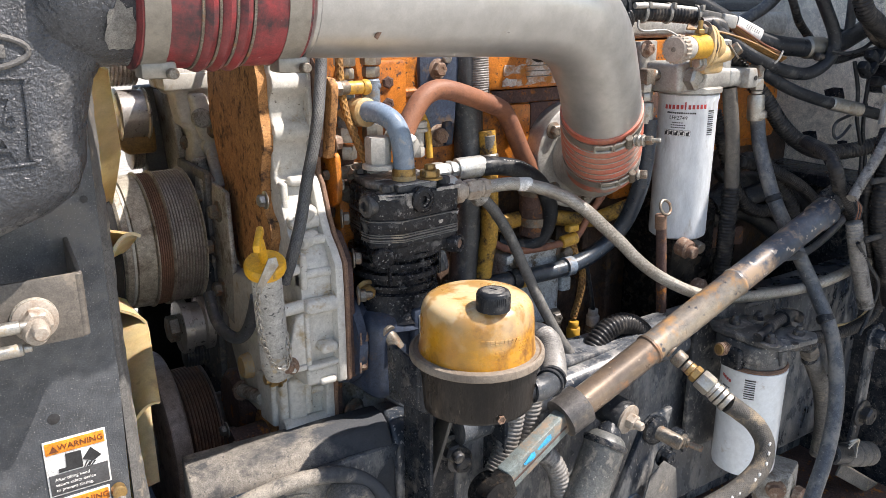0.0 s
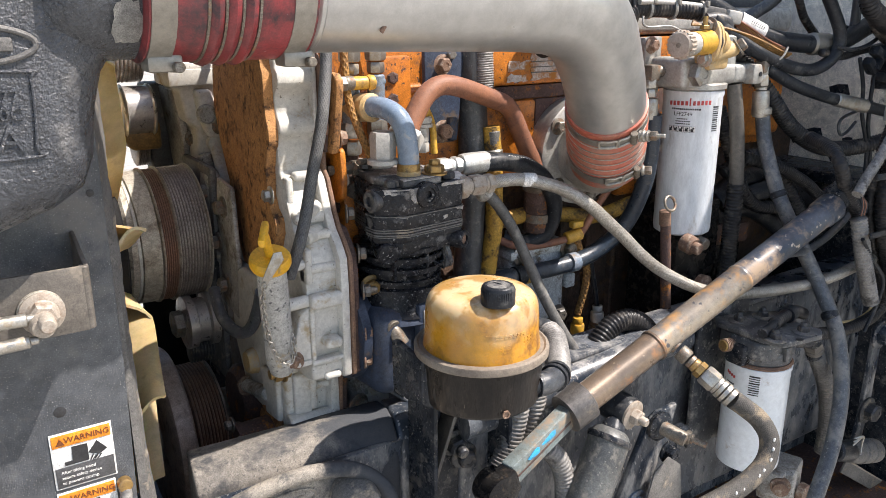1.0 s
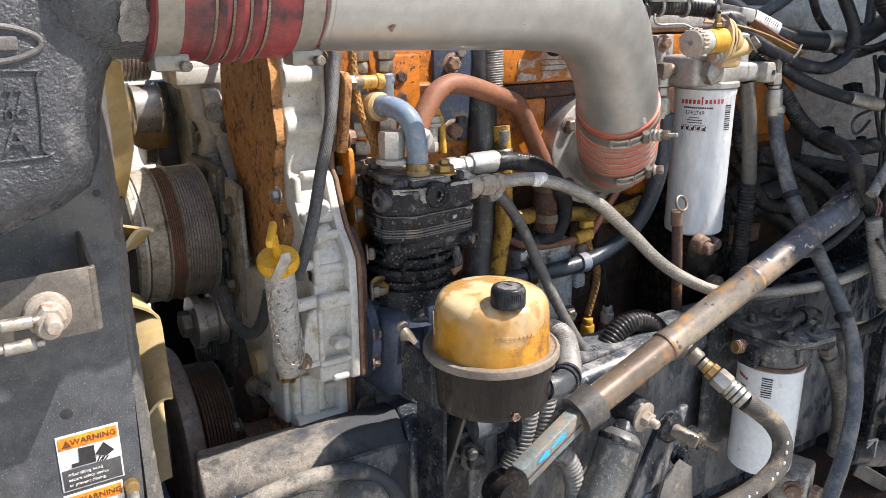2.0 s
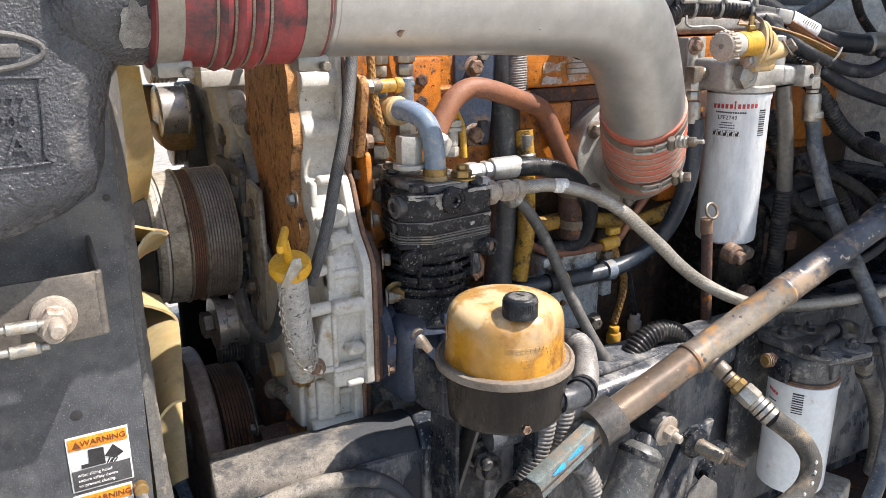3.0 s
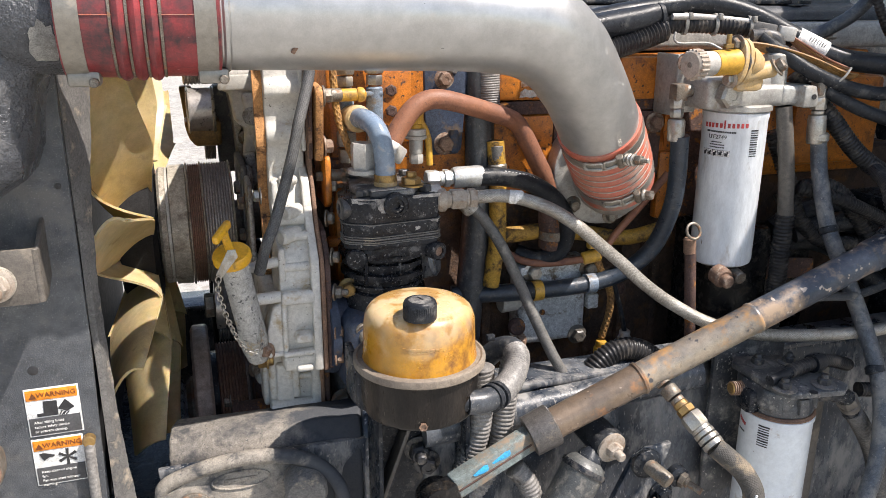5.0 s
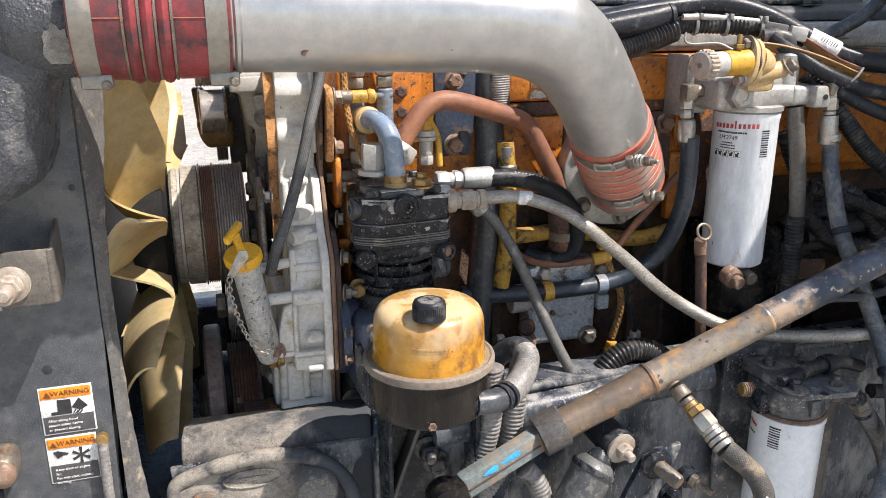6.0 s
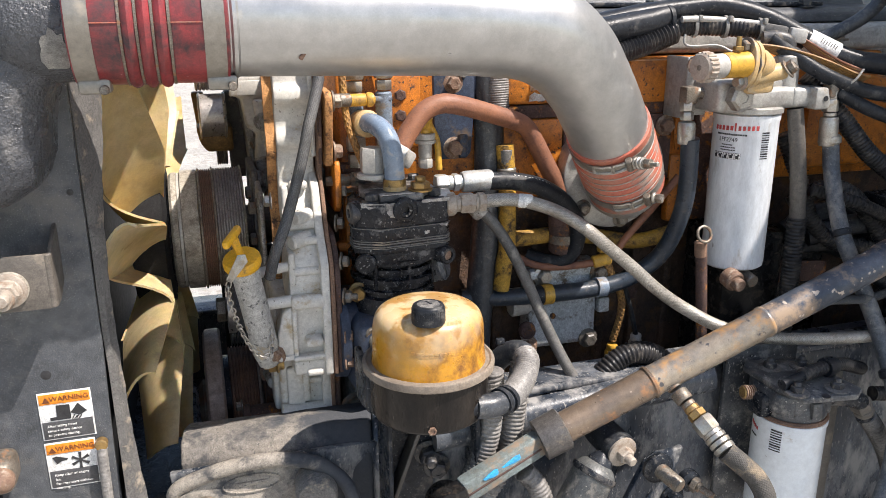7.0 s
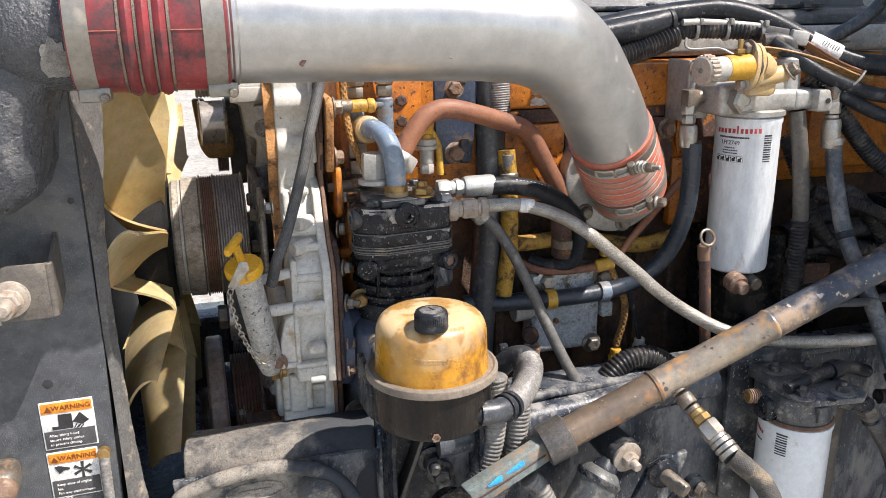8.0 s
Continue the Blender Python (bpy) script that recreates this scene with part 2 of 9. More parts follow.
M_PUMPTAN = mat("dusty_tan_paint", (0.50, 0.36, 0.19), (0.56, 0.33, 0.09), rough=0.5, s1=40, dirt=(0.42, 0.36, 0.27), amount=0.3, ds=40, bump=0.25, grain=0.3)
M_YEL = mat("yellow_paint", (0.60, 0.34, 0.045), (0.50, 0.27, 0.04), rough=0.4, s1=30, dirt=(0.22, 0.13, 0.05), amount=0.2, ds=50, bump=0.15, grain=0.3)
M_YELCAP = mat("yellow_cap_plastic", (0.76, 0.40, 0.025), (0.68, 0.35, 0.022), rough=0.40, s1=30, dirt=(0.26, 0.165, 0.05), amount=0.12, ds=60, bump=0.1, grain=0.2)
M_TUBEY = mat("dirty_yellow_line", (0.50, 0.285, 0.04), (0.33, 0.18, 0.035), rough=0.55, s1=30, dirt=(0.06, 0.04, 0.025), amount=0.35, ds=55, bump=0.3)
M_AMBER = mat("amber_bowl_plastic", (0.52, 0.245, 0.020), (0.40, 0.165, 0.012), rough=0.26, s1=12, lo=0.42, hi=0.58, dirt=(0.15, 0.055, 0.012), amount=0.22, ds=19, bump=0.25, bs=160, sss=0.12, coat=0.25, grain=0.2)

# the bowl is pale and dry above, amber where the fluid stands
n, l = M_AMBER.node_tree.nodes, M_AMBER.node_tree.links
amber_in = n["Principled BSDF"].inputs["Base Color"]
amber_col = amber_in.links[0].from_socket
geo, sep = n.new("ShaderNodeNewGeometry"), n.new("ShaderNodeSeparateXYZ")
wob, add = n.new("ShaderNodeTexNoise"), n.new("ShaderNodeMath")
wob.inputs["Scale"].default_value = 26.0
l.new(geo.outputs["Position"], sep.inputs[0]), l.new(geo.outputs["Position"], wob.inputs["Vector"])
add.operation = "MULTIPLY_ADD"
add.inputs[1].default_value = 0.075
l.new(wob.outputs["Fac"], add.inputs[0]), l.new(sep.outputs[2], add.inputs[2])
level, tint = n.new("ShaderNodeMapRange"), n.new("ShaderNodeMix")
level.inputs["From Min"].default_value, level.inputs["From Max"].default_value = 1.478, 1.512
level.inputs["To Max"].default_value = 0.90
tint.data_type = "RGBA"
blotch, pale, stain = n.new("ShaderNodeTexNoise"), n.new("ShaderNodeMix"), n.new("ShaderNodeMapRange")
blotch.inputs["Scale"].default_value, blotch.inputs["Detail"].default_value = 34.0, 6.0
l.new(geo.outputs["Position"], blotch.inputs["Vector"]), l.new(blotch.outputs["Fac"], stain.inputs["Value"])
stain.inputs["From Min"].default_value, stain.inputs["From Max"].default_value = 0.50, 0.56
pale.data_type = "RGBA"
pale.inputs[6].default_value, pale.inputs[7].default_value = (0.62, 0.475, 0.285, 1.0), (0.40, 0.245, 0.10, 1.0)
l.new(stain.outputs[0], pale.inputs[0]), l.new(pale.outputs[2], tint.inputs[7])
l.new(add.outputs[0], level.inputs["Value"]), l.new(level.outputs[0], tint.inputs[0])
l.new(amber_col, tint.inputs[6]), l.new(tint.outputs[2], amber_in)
M_RIM = mat("dusty_clamp_ring", (0.25, 0.21, 0.165), (0.175, 0.14, 0.108), rough=0.6, s1=22, dirt=(0.10, 0.075, 0.055), amount=0.14, ds=34, bump=0.35, bs=520, grain=0.45)
M_SEPBASE = mat("oily_black_casting", (0.010, 0.009, 0.009), (0.022, 0.018, 0.015), rough=0.28, s1=15, lo=0.40, hi=0.60, dirt=(0.075, 0.058, 0.044), amount=0.12, ds=30, bump=0.5, bs=180, dist=0.0015, stretch=(1.0, 1.0, 0.35), speck=(0.30, 0.25, 0.20), sp_amount=0.15, sp_scale=260)
M_DUSTHOSE = mat("dusty_slate_hose", (0.065, 0.073, 0.085), (0.105, 0.113, 0.122), rough=0.36, s1=18, dirt=(0.20, 0.195, 0.185), amount=0.32, ds=34, bump=0.3, speck=(0.26, 0.255, 0.24), sp_amount=0.45, sp_scale=300)
M_PALEHOSE = mat("weathered_grey_hose", (0.135, 0.128, 0.118), (0.085, 0.083, 0.080), rough=0.5, s1=18, dirt=(0.22, 0.205, 0.185), amount=0.2, ds=40, bump=0.25, speck=(0.05, 0.05, 0.05), sp_amount=0.3, sp_scale=300)
M_WHITE = mat("white_filter_paint", (0.67, 0.715, 0.755), (0.70, 0.745, 0.78), rough=0.34, s1=14, lo=0.46, hi=0.52, dirt=(0.40, 0.35, 0.30), amount=0.02, ds=34, bump=0.05, coat=0.25, grain=0.02, speck=(0.22, 0.19, 0.16), sp_amount=0.16, sp_scale=150)
M_SCUFFWHITE = mat("scuffed_white_paint", (0.68, 0.71, 0.735), (0.75, 0.775, 0.79), rough=0.36, s1=14, lo=0.46, hi=0.52, dirt=(0.42, 0.40, 0.37), amount=0.10, ds=26, bump=0.06, coat=0.2, grain=0.12, stretch=(1.0, 1.0, 0.3), speck=(0.20, 0.17, 0.14), sp_amount=0.2, sp_scale=130)
M_RUBBER = mat("black_rubber", (0.017, 0.019, 0.023), (0.030, 0.033, 0.038), rough=0.31, s1=18, dirt=(0.085, 0.083, 0.08), amount=0.16, ds=40, bump=0.3, bs=420, speck=(0.16, 0.155, 0.15), sp_amount=0.4, sp_scale=420)
M_GREYHOSE = mat("grey_dusty_rubber", (0.040, 0.045, 0.053), (0.062, 0.067, 0.074), rough=0.33, s1=20, dirt=(0.15, 0.145, 0.135), amount=0.18, ds=60, bump=0.3, bs=420, speck=(0.22, 0.215, 0.20), sp_amount=0.42, sp_scale=420)
M_BLUEBLK = mat("blue_black_hose", (0.022, 0.032, 0.046), (0.036, 0.046, 0.060), rough=0.32, s1=20, dirt=(0.11, 0.10, 0.09), amount=0.12, ds=50, bump=0.3, speck=(0.16, 0.155, 0.15), sp_amount=0.35, sp_scale=420)
M_CORR = mat("corrugated_plastic", (0.020, 0.020, 0.022), (0.040, 0.038, 0.037), rough=0.30, s1=25, dirt=(0.115, 0.10, 0.085), amount=0.22, ds=45, bump=0.1)
M_CORRG = mat("dusty_grey_corrugated", (0.27, 0.255, 0.235), (0.17, 0.16, 0.15), rough=0.5, s1=25, dirt=(0.06, 0.055, 0.05), amount=0.20, ds=40, bump=0.2)
M_CORRD = mat("dusty_dark_corrugated", (0.125, 0.118, 0.108), (0.070, 0.067, 0.064), rough=0.5, s1=25, dirt=(0.22, 0.195, 0.16), amount=0.2, ds=40, bump=0.2)
M_BLUE = mat("blue_silicone", (0.17, 0.235, 0.325), (0.25, 0.305, 0.37), rough=0.26, s1=12, dirt=(0.36, 0.33, 0.29), amount=0.13, ds=30, bump=0.06, grain=0.25, coat=0.2)
M_REDPIPE = mat("primer_red_pipe", (0.29, 0.120, 0.062), (0.21, 0.092, 0.058), rough=0.55, s1=9, dirt=(0.14, 0.065, 0.05), amount=0.22, ds=22, bump=0.5, bs=420, grain=0.3, speck=(0.13, 0.06, 0.045), sp_amount=0.5, sp_scale=330)
M_BRASS = mat("brass", (0.42, 0.27, 0.10), (0.33, 0.21, 0.09), rough=0.4, metal=0.75, s1=60, dirt=(0.16, 0.11, 0.06), amount=0.25, ds=90, grain=0.3)
M_STEEL = mat("plated_steel", (0.46, 0.44, 0.40), (0.34, 0.32, 0.285), rough=0.36, metal=0.8, s1=60, dirt=(0.30, 0.25, 0.18), amount=0.22, ds=80, grain=0.3)
M_OLDSTEEL = mat("dull_bolt_steel", (0.24, 0.215, 0.18), (0.16, 0.13, 0.10), rough=0.5, metal=0.55, s1=70, dirt=(0.28, 0.14, 0.07), amount=0.2, ds=90)
M_DARKBOLT = mat("dark_bolt", (0.05, 0.052, 0.058), (0.09, 0.088, 0.086), rough=0.45, metal=0.4, s1=80, dirt=(0.22, 0.19, 0.15), amount=0.25, ds=90)
M_RUSTBOLT = mat("rusty_bolt", (0.24, 0.15, 0.10), (0.17, 0.10, 0.07), rough=0.7, s1=90, dirt=(0.36, 0.30, 0.24), amount=0.25, ds=120)
M_ROD = mat("worn_strut_tube", (0.36, 0.30, 0.23), (0.15, 0.155, 0.165), rough=0.30, metal=0.35, s1=13, lo=0.42, hi=0.58, dirt=(0.44, 0.24, 0.09), amount=0.22, ds=20, bump=0.12, bs=300, speck=(0.085, 0.085, 0.09), sp_amount=0.55, sp_scale=85, grain=0.3)
M_RODDARK = mat("worn_black_strut", (0.030, 0.040, 0.058), (0.085, 0.098, 0.122), rough=0.34, metal=0.1, s1=16, speck=(0.45, 0.38, 0.31), sp_amount=0.54, sp_scale=110, dirt=(0.30, 0.215, 0.145), amount=0.27, ds=20, bump=0.12, bs=300, grain=0.3)
M_RODLOW = mat("dark_worn_strut_tube", (0.235, 0.170, 0.118), (0.100, 0.088, 0.080), rough=0.30, metal=0.35, s1=10, speck=(0.37, 0.29, 0.22), sp_amount=0.36, sp_scale=120, dirt=(0.34, 0.165, 0.072), amount=0.20, ds=20, bump=0.10, grain=0.3)
M_COLLAR = mat("dark_steel_collar", (0.115, 0.105, 0.098), (0.080, 0.075, 0.072), rough=0.36, metal=0.3, s1=16, dirt=(0.20, 0.16, 0.12), amount=0.2, ds=40, bump=0.25)
M_DUSTSTEEL = mat("dusty_pale_steel", (0.40, 0.345, 0.285), (0.34, 0.29, 0.24), rough=0.6, metal=0.2, s1=50, dirt=(0.24, 0.17, 0.12), amount=0.25, ds=70, bump=0.2, grain=0.3)
M_BLUEPAINT = mat("bright_blue_paint", (0.03, 0.38, 0.72), (0.05, 0.30, 0.55), rough=0.4, s1=50, bump=0.1)
M_PRIMERG = mat("grey_green_bar", (0.23, 0.28, 0.28), (0.17, 0.19, 0.18), rough=0.5, metal=0.2, s1=20, dirt=(0.27, 0.20, 0.14), amount=0.25, ds=40, bump=0.3)
M_PUMPGREY = mat("grey_pump_paint", (0.54, 0.56, 0.56), (0.44, 0.455, 0.455), rough=0.45, s1=24, dirt=(0.12, 0.085, 0.05), amount=0.22, ds=40, bump=0.25)
M_BLUEPLATE = mat("blue_black_plate", (0.035, 0.048, 0.078), (0.05, 0.062, 0.088), rough=0.4, s1=24, dirt=(0.11, 0.08, 0.06), amount=0.15, ds=40, bump=0.2)
M_BLUETUBE = mat("slate_blue_tube", (0.16, 0.21, 0.27), (0.22, 0.25, 0.29), rough=0.4, s1=30, dirt=(0.2, 0.15, 0.10), amount=0.2, ds=50)
M_HDR = mat("sandcast_aluminium", (0.46, 0.45, 0.42), (0.36, 0.345, 0.32), rough=0.46, metal=0.5, s1=24, dirt=(0.30, 0.26, 0.21), amount=0.2, ds=40, bump=0.3, bs=400, grain=0.3)
M_VALVE = mat("pale_valve_cover", (0.46, 0.45, 0.42), (0.38, 0.37, 0.345), rough=0.45, metal=0.1, s1=12, dirt=(0.24, 0.22, 0.19), amount=0.15, ds=20, bump=0.15)
M_CAB = mat("faded_cab_paint", (0.84, 0.76, 0.64), (0.74, 0.665, 0.56), rough=0.5, s1=7, dirt=(0.04, 0.04, 0.04), amount=0.10, ds=14, bump=0.1)
M_PAPER = mat("white_label", (0.82, 0.81, 0.78), (0.74, 0.73, 0.70), rough=0.5, s1=20, dirt=(0.45, 0.42, 0.37), amount=0.08, ds=80, bump=0)
M_ORLAB = mat("orange_label", (0.85, 0.28, 0.02), (0.78, 0.24, 0.02), rough=0.5, s1=20, bump=0)
M_INK = mat("black_ink", (0.022, 0.022, 0.024), (0.035, 0.035, 0.037), rough=0.5, bump=0)
M_LABELTXT = mat("dark_orange_print", (0.16, 0.045, 0.012), (0.13, 0.04, 0.012), rough=0.5, bump=0)
M_FIELD = mat("charcoal_print", (0.075, 0.075, 0.078), (0.06, 0.06, 0.063), rough=0.5, bump=0)
M_CAPTOP = mat("scuffed_cap_top", (0.20, 0.19, 0.175), (0.07, 0.07, 0.07), rough=0.55, s1=160, lo=0.42, hi=0.58, bump=0.3)
M_REDINK = mat("red_ink", (0.50, 0.055, 0.055), (0.42, 0.06, 0.055), rough=0.5, bump=0)
M_GROUND = mat("sunlit_gravel", (0.43, 0.41, 0.37), (0.34, 0.325, 0.295), rough=0.9, s1=1.5, dirt=(0.26, 0.23, 0.19), amount=0.2, ds=9, bump=0.6, bs=60, dist=0.01)
M_BRAID = braid_mat("black_fabric_braid", (0.075, 0.077, 0.082), (0.13, 0.128, 0.122), 0.6, 0.0, 14, 0.0048, 0.3)
M_STEELBRAID = braid_mat("steel_braid", (0.42, 0.395, 0.35), (0.32, 0.29, 0.25), 0.42, 0.5, 22, 0.0036, 0.22)
M_TANBRAID = braid_mat("tan_dusty_braid", (0.082, 0.075, 0.066), (0.050, 0.047, 0.043), 0.7, 0.0, 24, 0.0042, 0.3, 0.86, (0.25, 0.20, 0.14))
M_ORBRAID = braid_mat("orange_loom", (0.42, 0.22, 0.06), (0.26, 0.13, 0.05), 0.7, 0.0, 5, 0.008)
M_WIREY = mat("amber_wire", (0.30, 0.15, 0.04), (0.18, 0.10, 0.04), rough=0.5, s1=60)
M_TIE = mat("zip_tie_plastic", (0.30, 0.29, 0.26), (0.22, 0.21, 0.19), rough=0.4, s1=60)

# weaker specular reflection on the black and grimy parts
for m in (M_BLACK, M_SEPBASE, M_GLOSSBLK, M_COMP, M_RUBBER, M_CORR, M_CORE, M_BLOCK, M_GRIME, M_BLUEPLATE):
    m.node_tree.nodes["Principled BSDF"].inputs["Specular IOR Level"].default_value = 0.22


# ---- tools ----
def basis(d):
    d = Vector(d).normalized()
    a = Vector((0, 0, 1)) if abs(d.z) < 0.9 else Vector((1, 0, 0))
    u = a.cross(d).normalized()
    return u, d.cross(u), d


def fill(verts, faces):
    bm = bmesh.new()
    vs = [bm.verts.new(v) for v in verts]
    for f in faces:
        try:
            bm.faces.new([vs[i] for i in f])
        except ValueError:
            pass
    return bm


def lathe(o, d, profile, seg=28, wobble=0.0):
    """A turned body: profile rows of (along the axis, radius)."""
    u, v, d = basis(d)
    o = Vector(o)
    verts, faces = [], []
    for h, r in profile:
        for k in range(seg):
            a = 2 * math.pi * k / seg
            rr = max(r, 1e-5) * (1 + wobble * math.sin(3 * a + h * 90))
            verts.append(o + d * h + (u * math.cos(a) + v * math.sin(a)) * rr)
    for i in range(len(profile) - 1):
        for k in range(seg):
            j = (k + 1) % seg
            faces.append((i * seg + k, i * seg + j, (i + 1) * seg + j, (i + 1) * seg + k))
    faces.append(tuple(reversed(range(seg))))
    faces.append(tuple((len(profile) - 1) * seg + k for k in range(seg)))
    bm = fill(verts, faces)
    bmesh.ops.recalc_face_normals(bm, faces=bm.faces)
    return bm


def rod(a, b, r, seg=16, chamfer=0.0):
    a, b = Vector(a), Vector(b)
    h = (b - a).length
    c = chamfer or min(r * 0.18, h * 0.2)
    return lathe(a, b - a, [(0, r - c), (c, r), (h - c, r), (h, r - c)], seg)


def spline(pts, step=0.004):
    """Points at even steps on a smooth line through pts."""
    p = [Vector(q) for q in pts]
    p = [p[0] * 2 - p[1], *p, p[-1] * 2 - p[-2]]
    fine = []
    for i in range(1, len(p) - 2):
        a, b, c, d = p[i - 1:i + 3]
        for k in range(24):
            t = k / 24
            fine.append(0.5 * (2 * b + (c - a) * t + (2 * a - 5 * b + 4 * c - d) * t * t + (3 * b - a - 3 * c + d) * t ** 3))
    fine.append(p[-2])
    out, left = [fine[0]], step
    for a, b in zip(fine, fine[1:]):
        seg = (b - a).length
        pos = 0.0
        while seg - pos >= left:
            pos += left
            out.append(a.lerp(b, pos / seg))
            left = step
        left -= seg - pos
    out.append(fine[-1])
    return out


def sweep(pts, r, seg=14, step=0.004, squash=1.0):
    """A hose along a smooth line; r is a radius or a function of the length run."""
    line = spline(pts, step)
    verts, faces, uvs = [], [], []
    t0 = (line[1] - line[0]).normalized()
    u, _, _ = basis(t0)
    run = 0.0
    for i, p in enumerate(line):
        t = (line[min(i + 1, len(line) - 1)] - line[max(i - 1, 0)]).normalized()
        u = (u - t * u.dot(t)).normalized()
        v = t.cross(u)
        if i:
            run += (p - line[i - 1]).length
        rr = r(run) if callable(r) else r
        for k in range(seg):
            a = 2 * math.pi * k / seg
            verts.append(p + (u * math.cos(a) + v * math.sin(a) * squash) * rr)
            uvs.append(run)
    n = len(line)
    for i in range(n - 1):
        for k in range(seg):
            j = (k + 1) % seg
            faces.append((i * seg + k, i * seg + j, (i + 1) * seg + j, (i + 1) * seg + k))
    faces.append(tuple(reversed(range(seg))))
    faces.append(tuple((n - 1) * seg + k for k in range(seg)))
    bm = fill(verts, faces)
    layer = bm.loops.layers.uv.new("UVMap")
    bm.verts.ensure_lookup_table()
    bm.verts.index_update()
    for f in bm.faces:
        ring = [lp.vert.index % seg for lp in f.loops]
        wrap = max(ring) - min(ring) > seg / 2
        for lp, k in zip(f.loops, ring):
            lp[layer].uv = ((k + (seg if wrap and k == 0 else 0)) / seg, uvs[lp.vert.index])
    return bm


def ribbed(r, pitch=0.0052, depth=0.13):
    return lambda s: r * (1 + depth * max(-0.6, min(0.6, 1.6 * math.sin(2 * math.pi * s / pitch))))


def box(c, size, bevel=0.003, rz=0.0, ry=0.0, rx=0.0, seg=2):
    bm = bmesh.new()
    bmesh.ops.create_cube(bm, size=1.0)
    bmesh.ops.scale(bm, vec=size, verts=bm.verts)
    if bevel:
        bmesh.ops.bevel(bm, geom=bm.edges[:], offset=min(bevel, min(size) * 0.45), segments=seg, affect="EDGES", profile=0.5)
    bm.transform(pose(*c, rx, ry, rz))
    return bm


def prism(poly, axis, a, b, bevel=0.003, seg=2):
    """A plate or block: a polygon pulled along x, y or z from a to b. The polygon is in the other two axes, in their order."""
    def place(p, h):
        q = list(p)
        q.insert("xyz".index(axis), h)
        return Vector(q)
    n = len(poly)
    verts = [place(p, a) for p in poly] + [place(p, b) for p in poly]
    faces = [tuple(range(n)), tuple(range(2 * n - 1, n - 1, -1))] + [(i, (i + 1) % n, n + (i + 1) % n, n + i) for i in range(n)]
    bm = fill(verts, faces)
    bmesh.ops.recalc_face_normals(bm, faces=bm.faces)
    if bevel:
        bmesh.ops.bevel(bm, geom=bm.edges[:], offset=bevel, segments=seg, affect="EDGES", profile=0.5, clamp_overlap=True)
    return bm


def merged(*bms):
    out = bmesh.new()
    for bm in bms:
        tmp = bpy.data.meshes.new("tmp")
        bm.to_mesh(tmp)
        bm.free()
        out.from_mesh(tmp)
        bpy.data.meshes.remove(tmp)
    return out


def as_mesh(name, bm, material, angle=38):
    me = bpy.data.meshes.new(name)
    bm.to_mesh(me)
    bm.free()
    me.materials.append(material)
    me.polygons.foreach_set("use_smooth", [True] * len(me.polygons))
    me.set_sharp_from_angle(angle=radians(angle))
    return me


def thing(name, loc, label, category, group="", kind=""):
    e = new(name)
    e.location = loc
    e.empty_display_size = 0.02
    return tagged(e, label, category, group, kind)


def hang(ob, parent):
    ob.parent = parent
    if parent.type == "EMPTY":
        ob.matrix_parent_inverse = Matrix.Translation(parent.location).inverted()
    return ob


def part(name, bm, material, parent, label="", angle=38):
    ob = hang(new(name, as_mesh(name, bm, material, angle)), parent)
    return tagged(ob, label)


def solo(name, bm, material, label, category, group="", kind="", angle=38):
    """A thing that is one mesh; its parts hang from it."""
    return tagged(new(name, as_mesh(name, bm, material, angle)), label, category, group, kind)


BOLTS = {}


def bolt(parent, at, d, r=0.009, material=None, name="bolt", washer=True, stud=0.0, socket=False):
    """A hexagon bolt with its washer, pointing along d from at."""
    material = material or M_OLDSTEEL
    key = (round(r, 4), material.name, washer, round(stud, 3), socket)
    if key not in BOLTS:
        bits = []
        h = 0.0
        if washer:
            bits.append(lathe((0, 0, -0.001), (0, 0, 1), [(0, r * 1.45), (r * 0.2, r * 1.45), (r * 0.27, r * 1.35)], 20))
            h = r * 0.25
        if socket:
            bits.append(lathe((0, 0, h), (0, 0, 1), [(0, r), (r * 0.9, r), (r, r * 0.9), (r, r * 0.5), (r * 0.4, r * 0.45)], 18))
        else:
            bits.append(lathe((0, 0, h), (0, 0, 1), [(0, r), (r * 0.75, r), (r * 0.95, r * 0.8), (r * 0.97, r * 0.4), (r * 0.9, r * 0.38)], 6))
        if stud:
            bits.append(lathe((0, 0, h), (0, 0, 1), [(0, r * 0.55), (stud - 0.002, r * 0.55), (stud, r * 0.42)], 14))
        BOLTS[key] = as_mesh(name, merged(*bits), material)
    ob = hang(new(name, BOLTS[key]), parent)
    u, v, w = basis(d)
    ob.matrix_basis = Matrix.Translation(Vector(at)) @ Matrix((u, v, w)).transposed().to_4x4() @ Matrix.Rotation(sum(at) * 37 % 6.28, 4, "Z")
    return ob


def hexes(o, d, rows):
    """Hexagon nuts and collars in a line: rows of (from, to, radius, sides)."""
    d = Vector(d).normalized()
    bits = []
    for a, b, r, n in rows:
        c = (b - a) * 0.12
        bits.append(lathe(Vector(o), d, [(a, r * 0.9), (a + c, r), (b - c, r), (b, r * 0.9)], n))
    return merged(*bits)


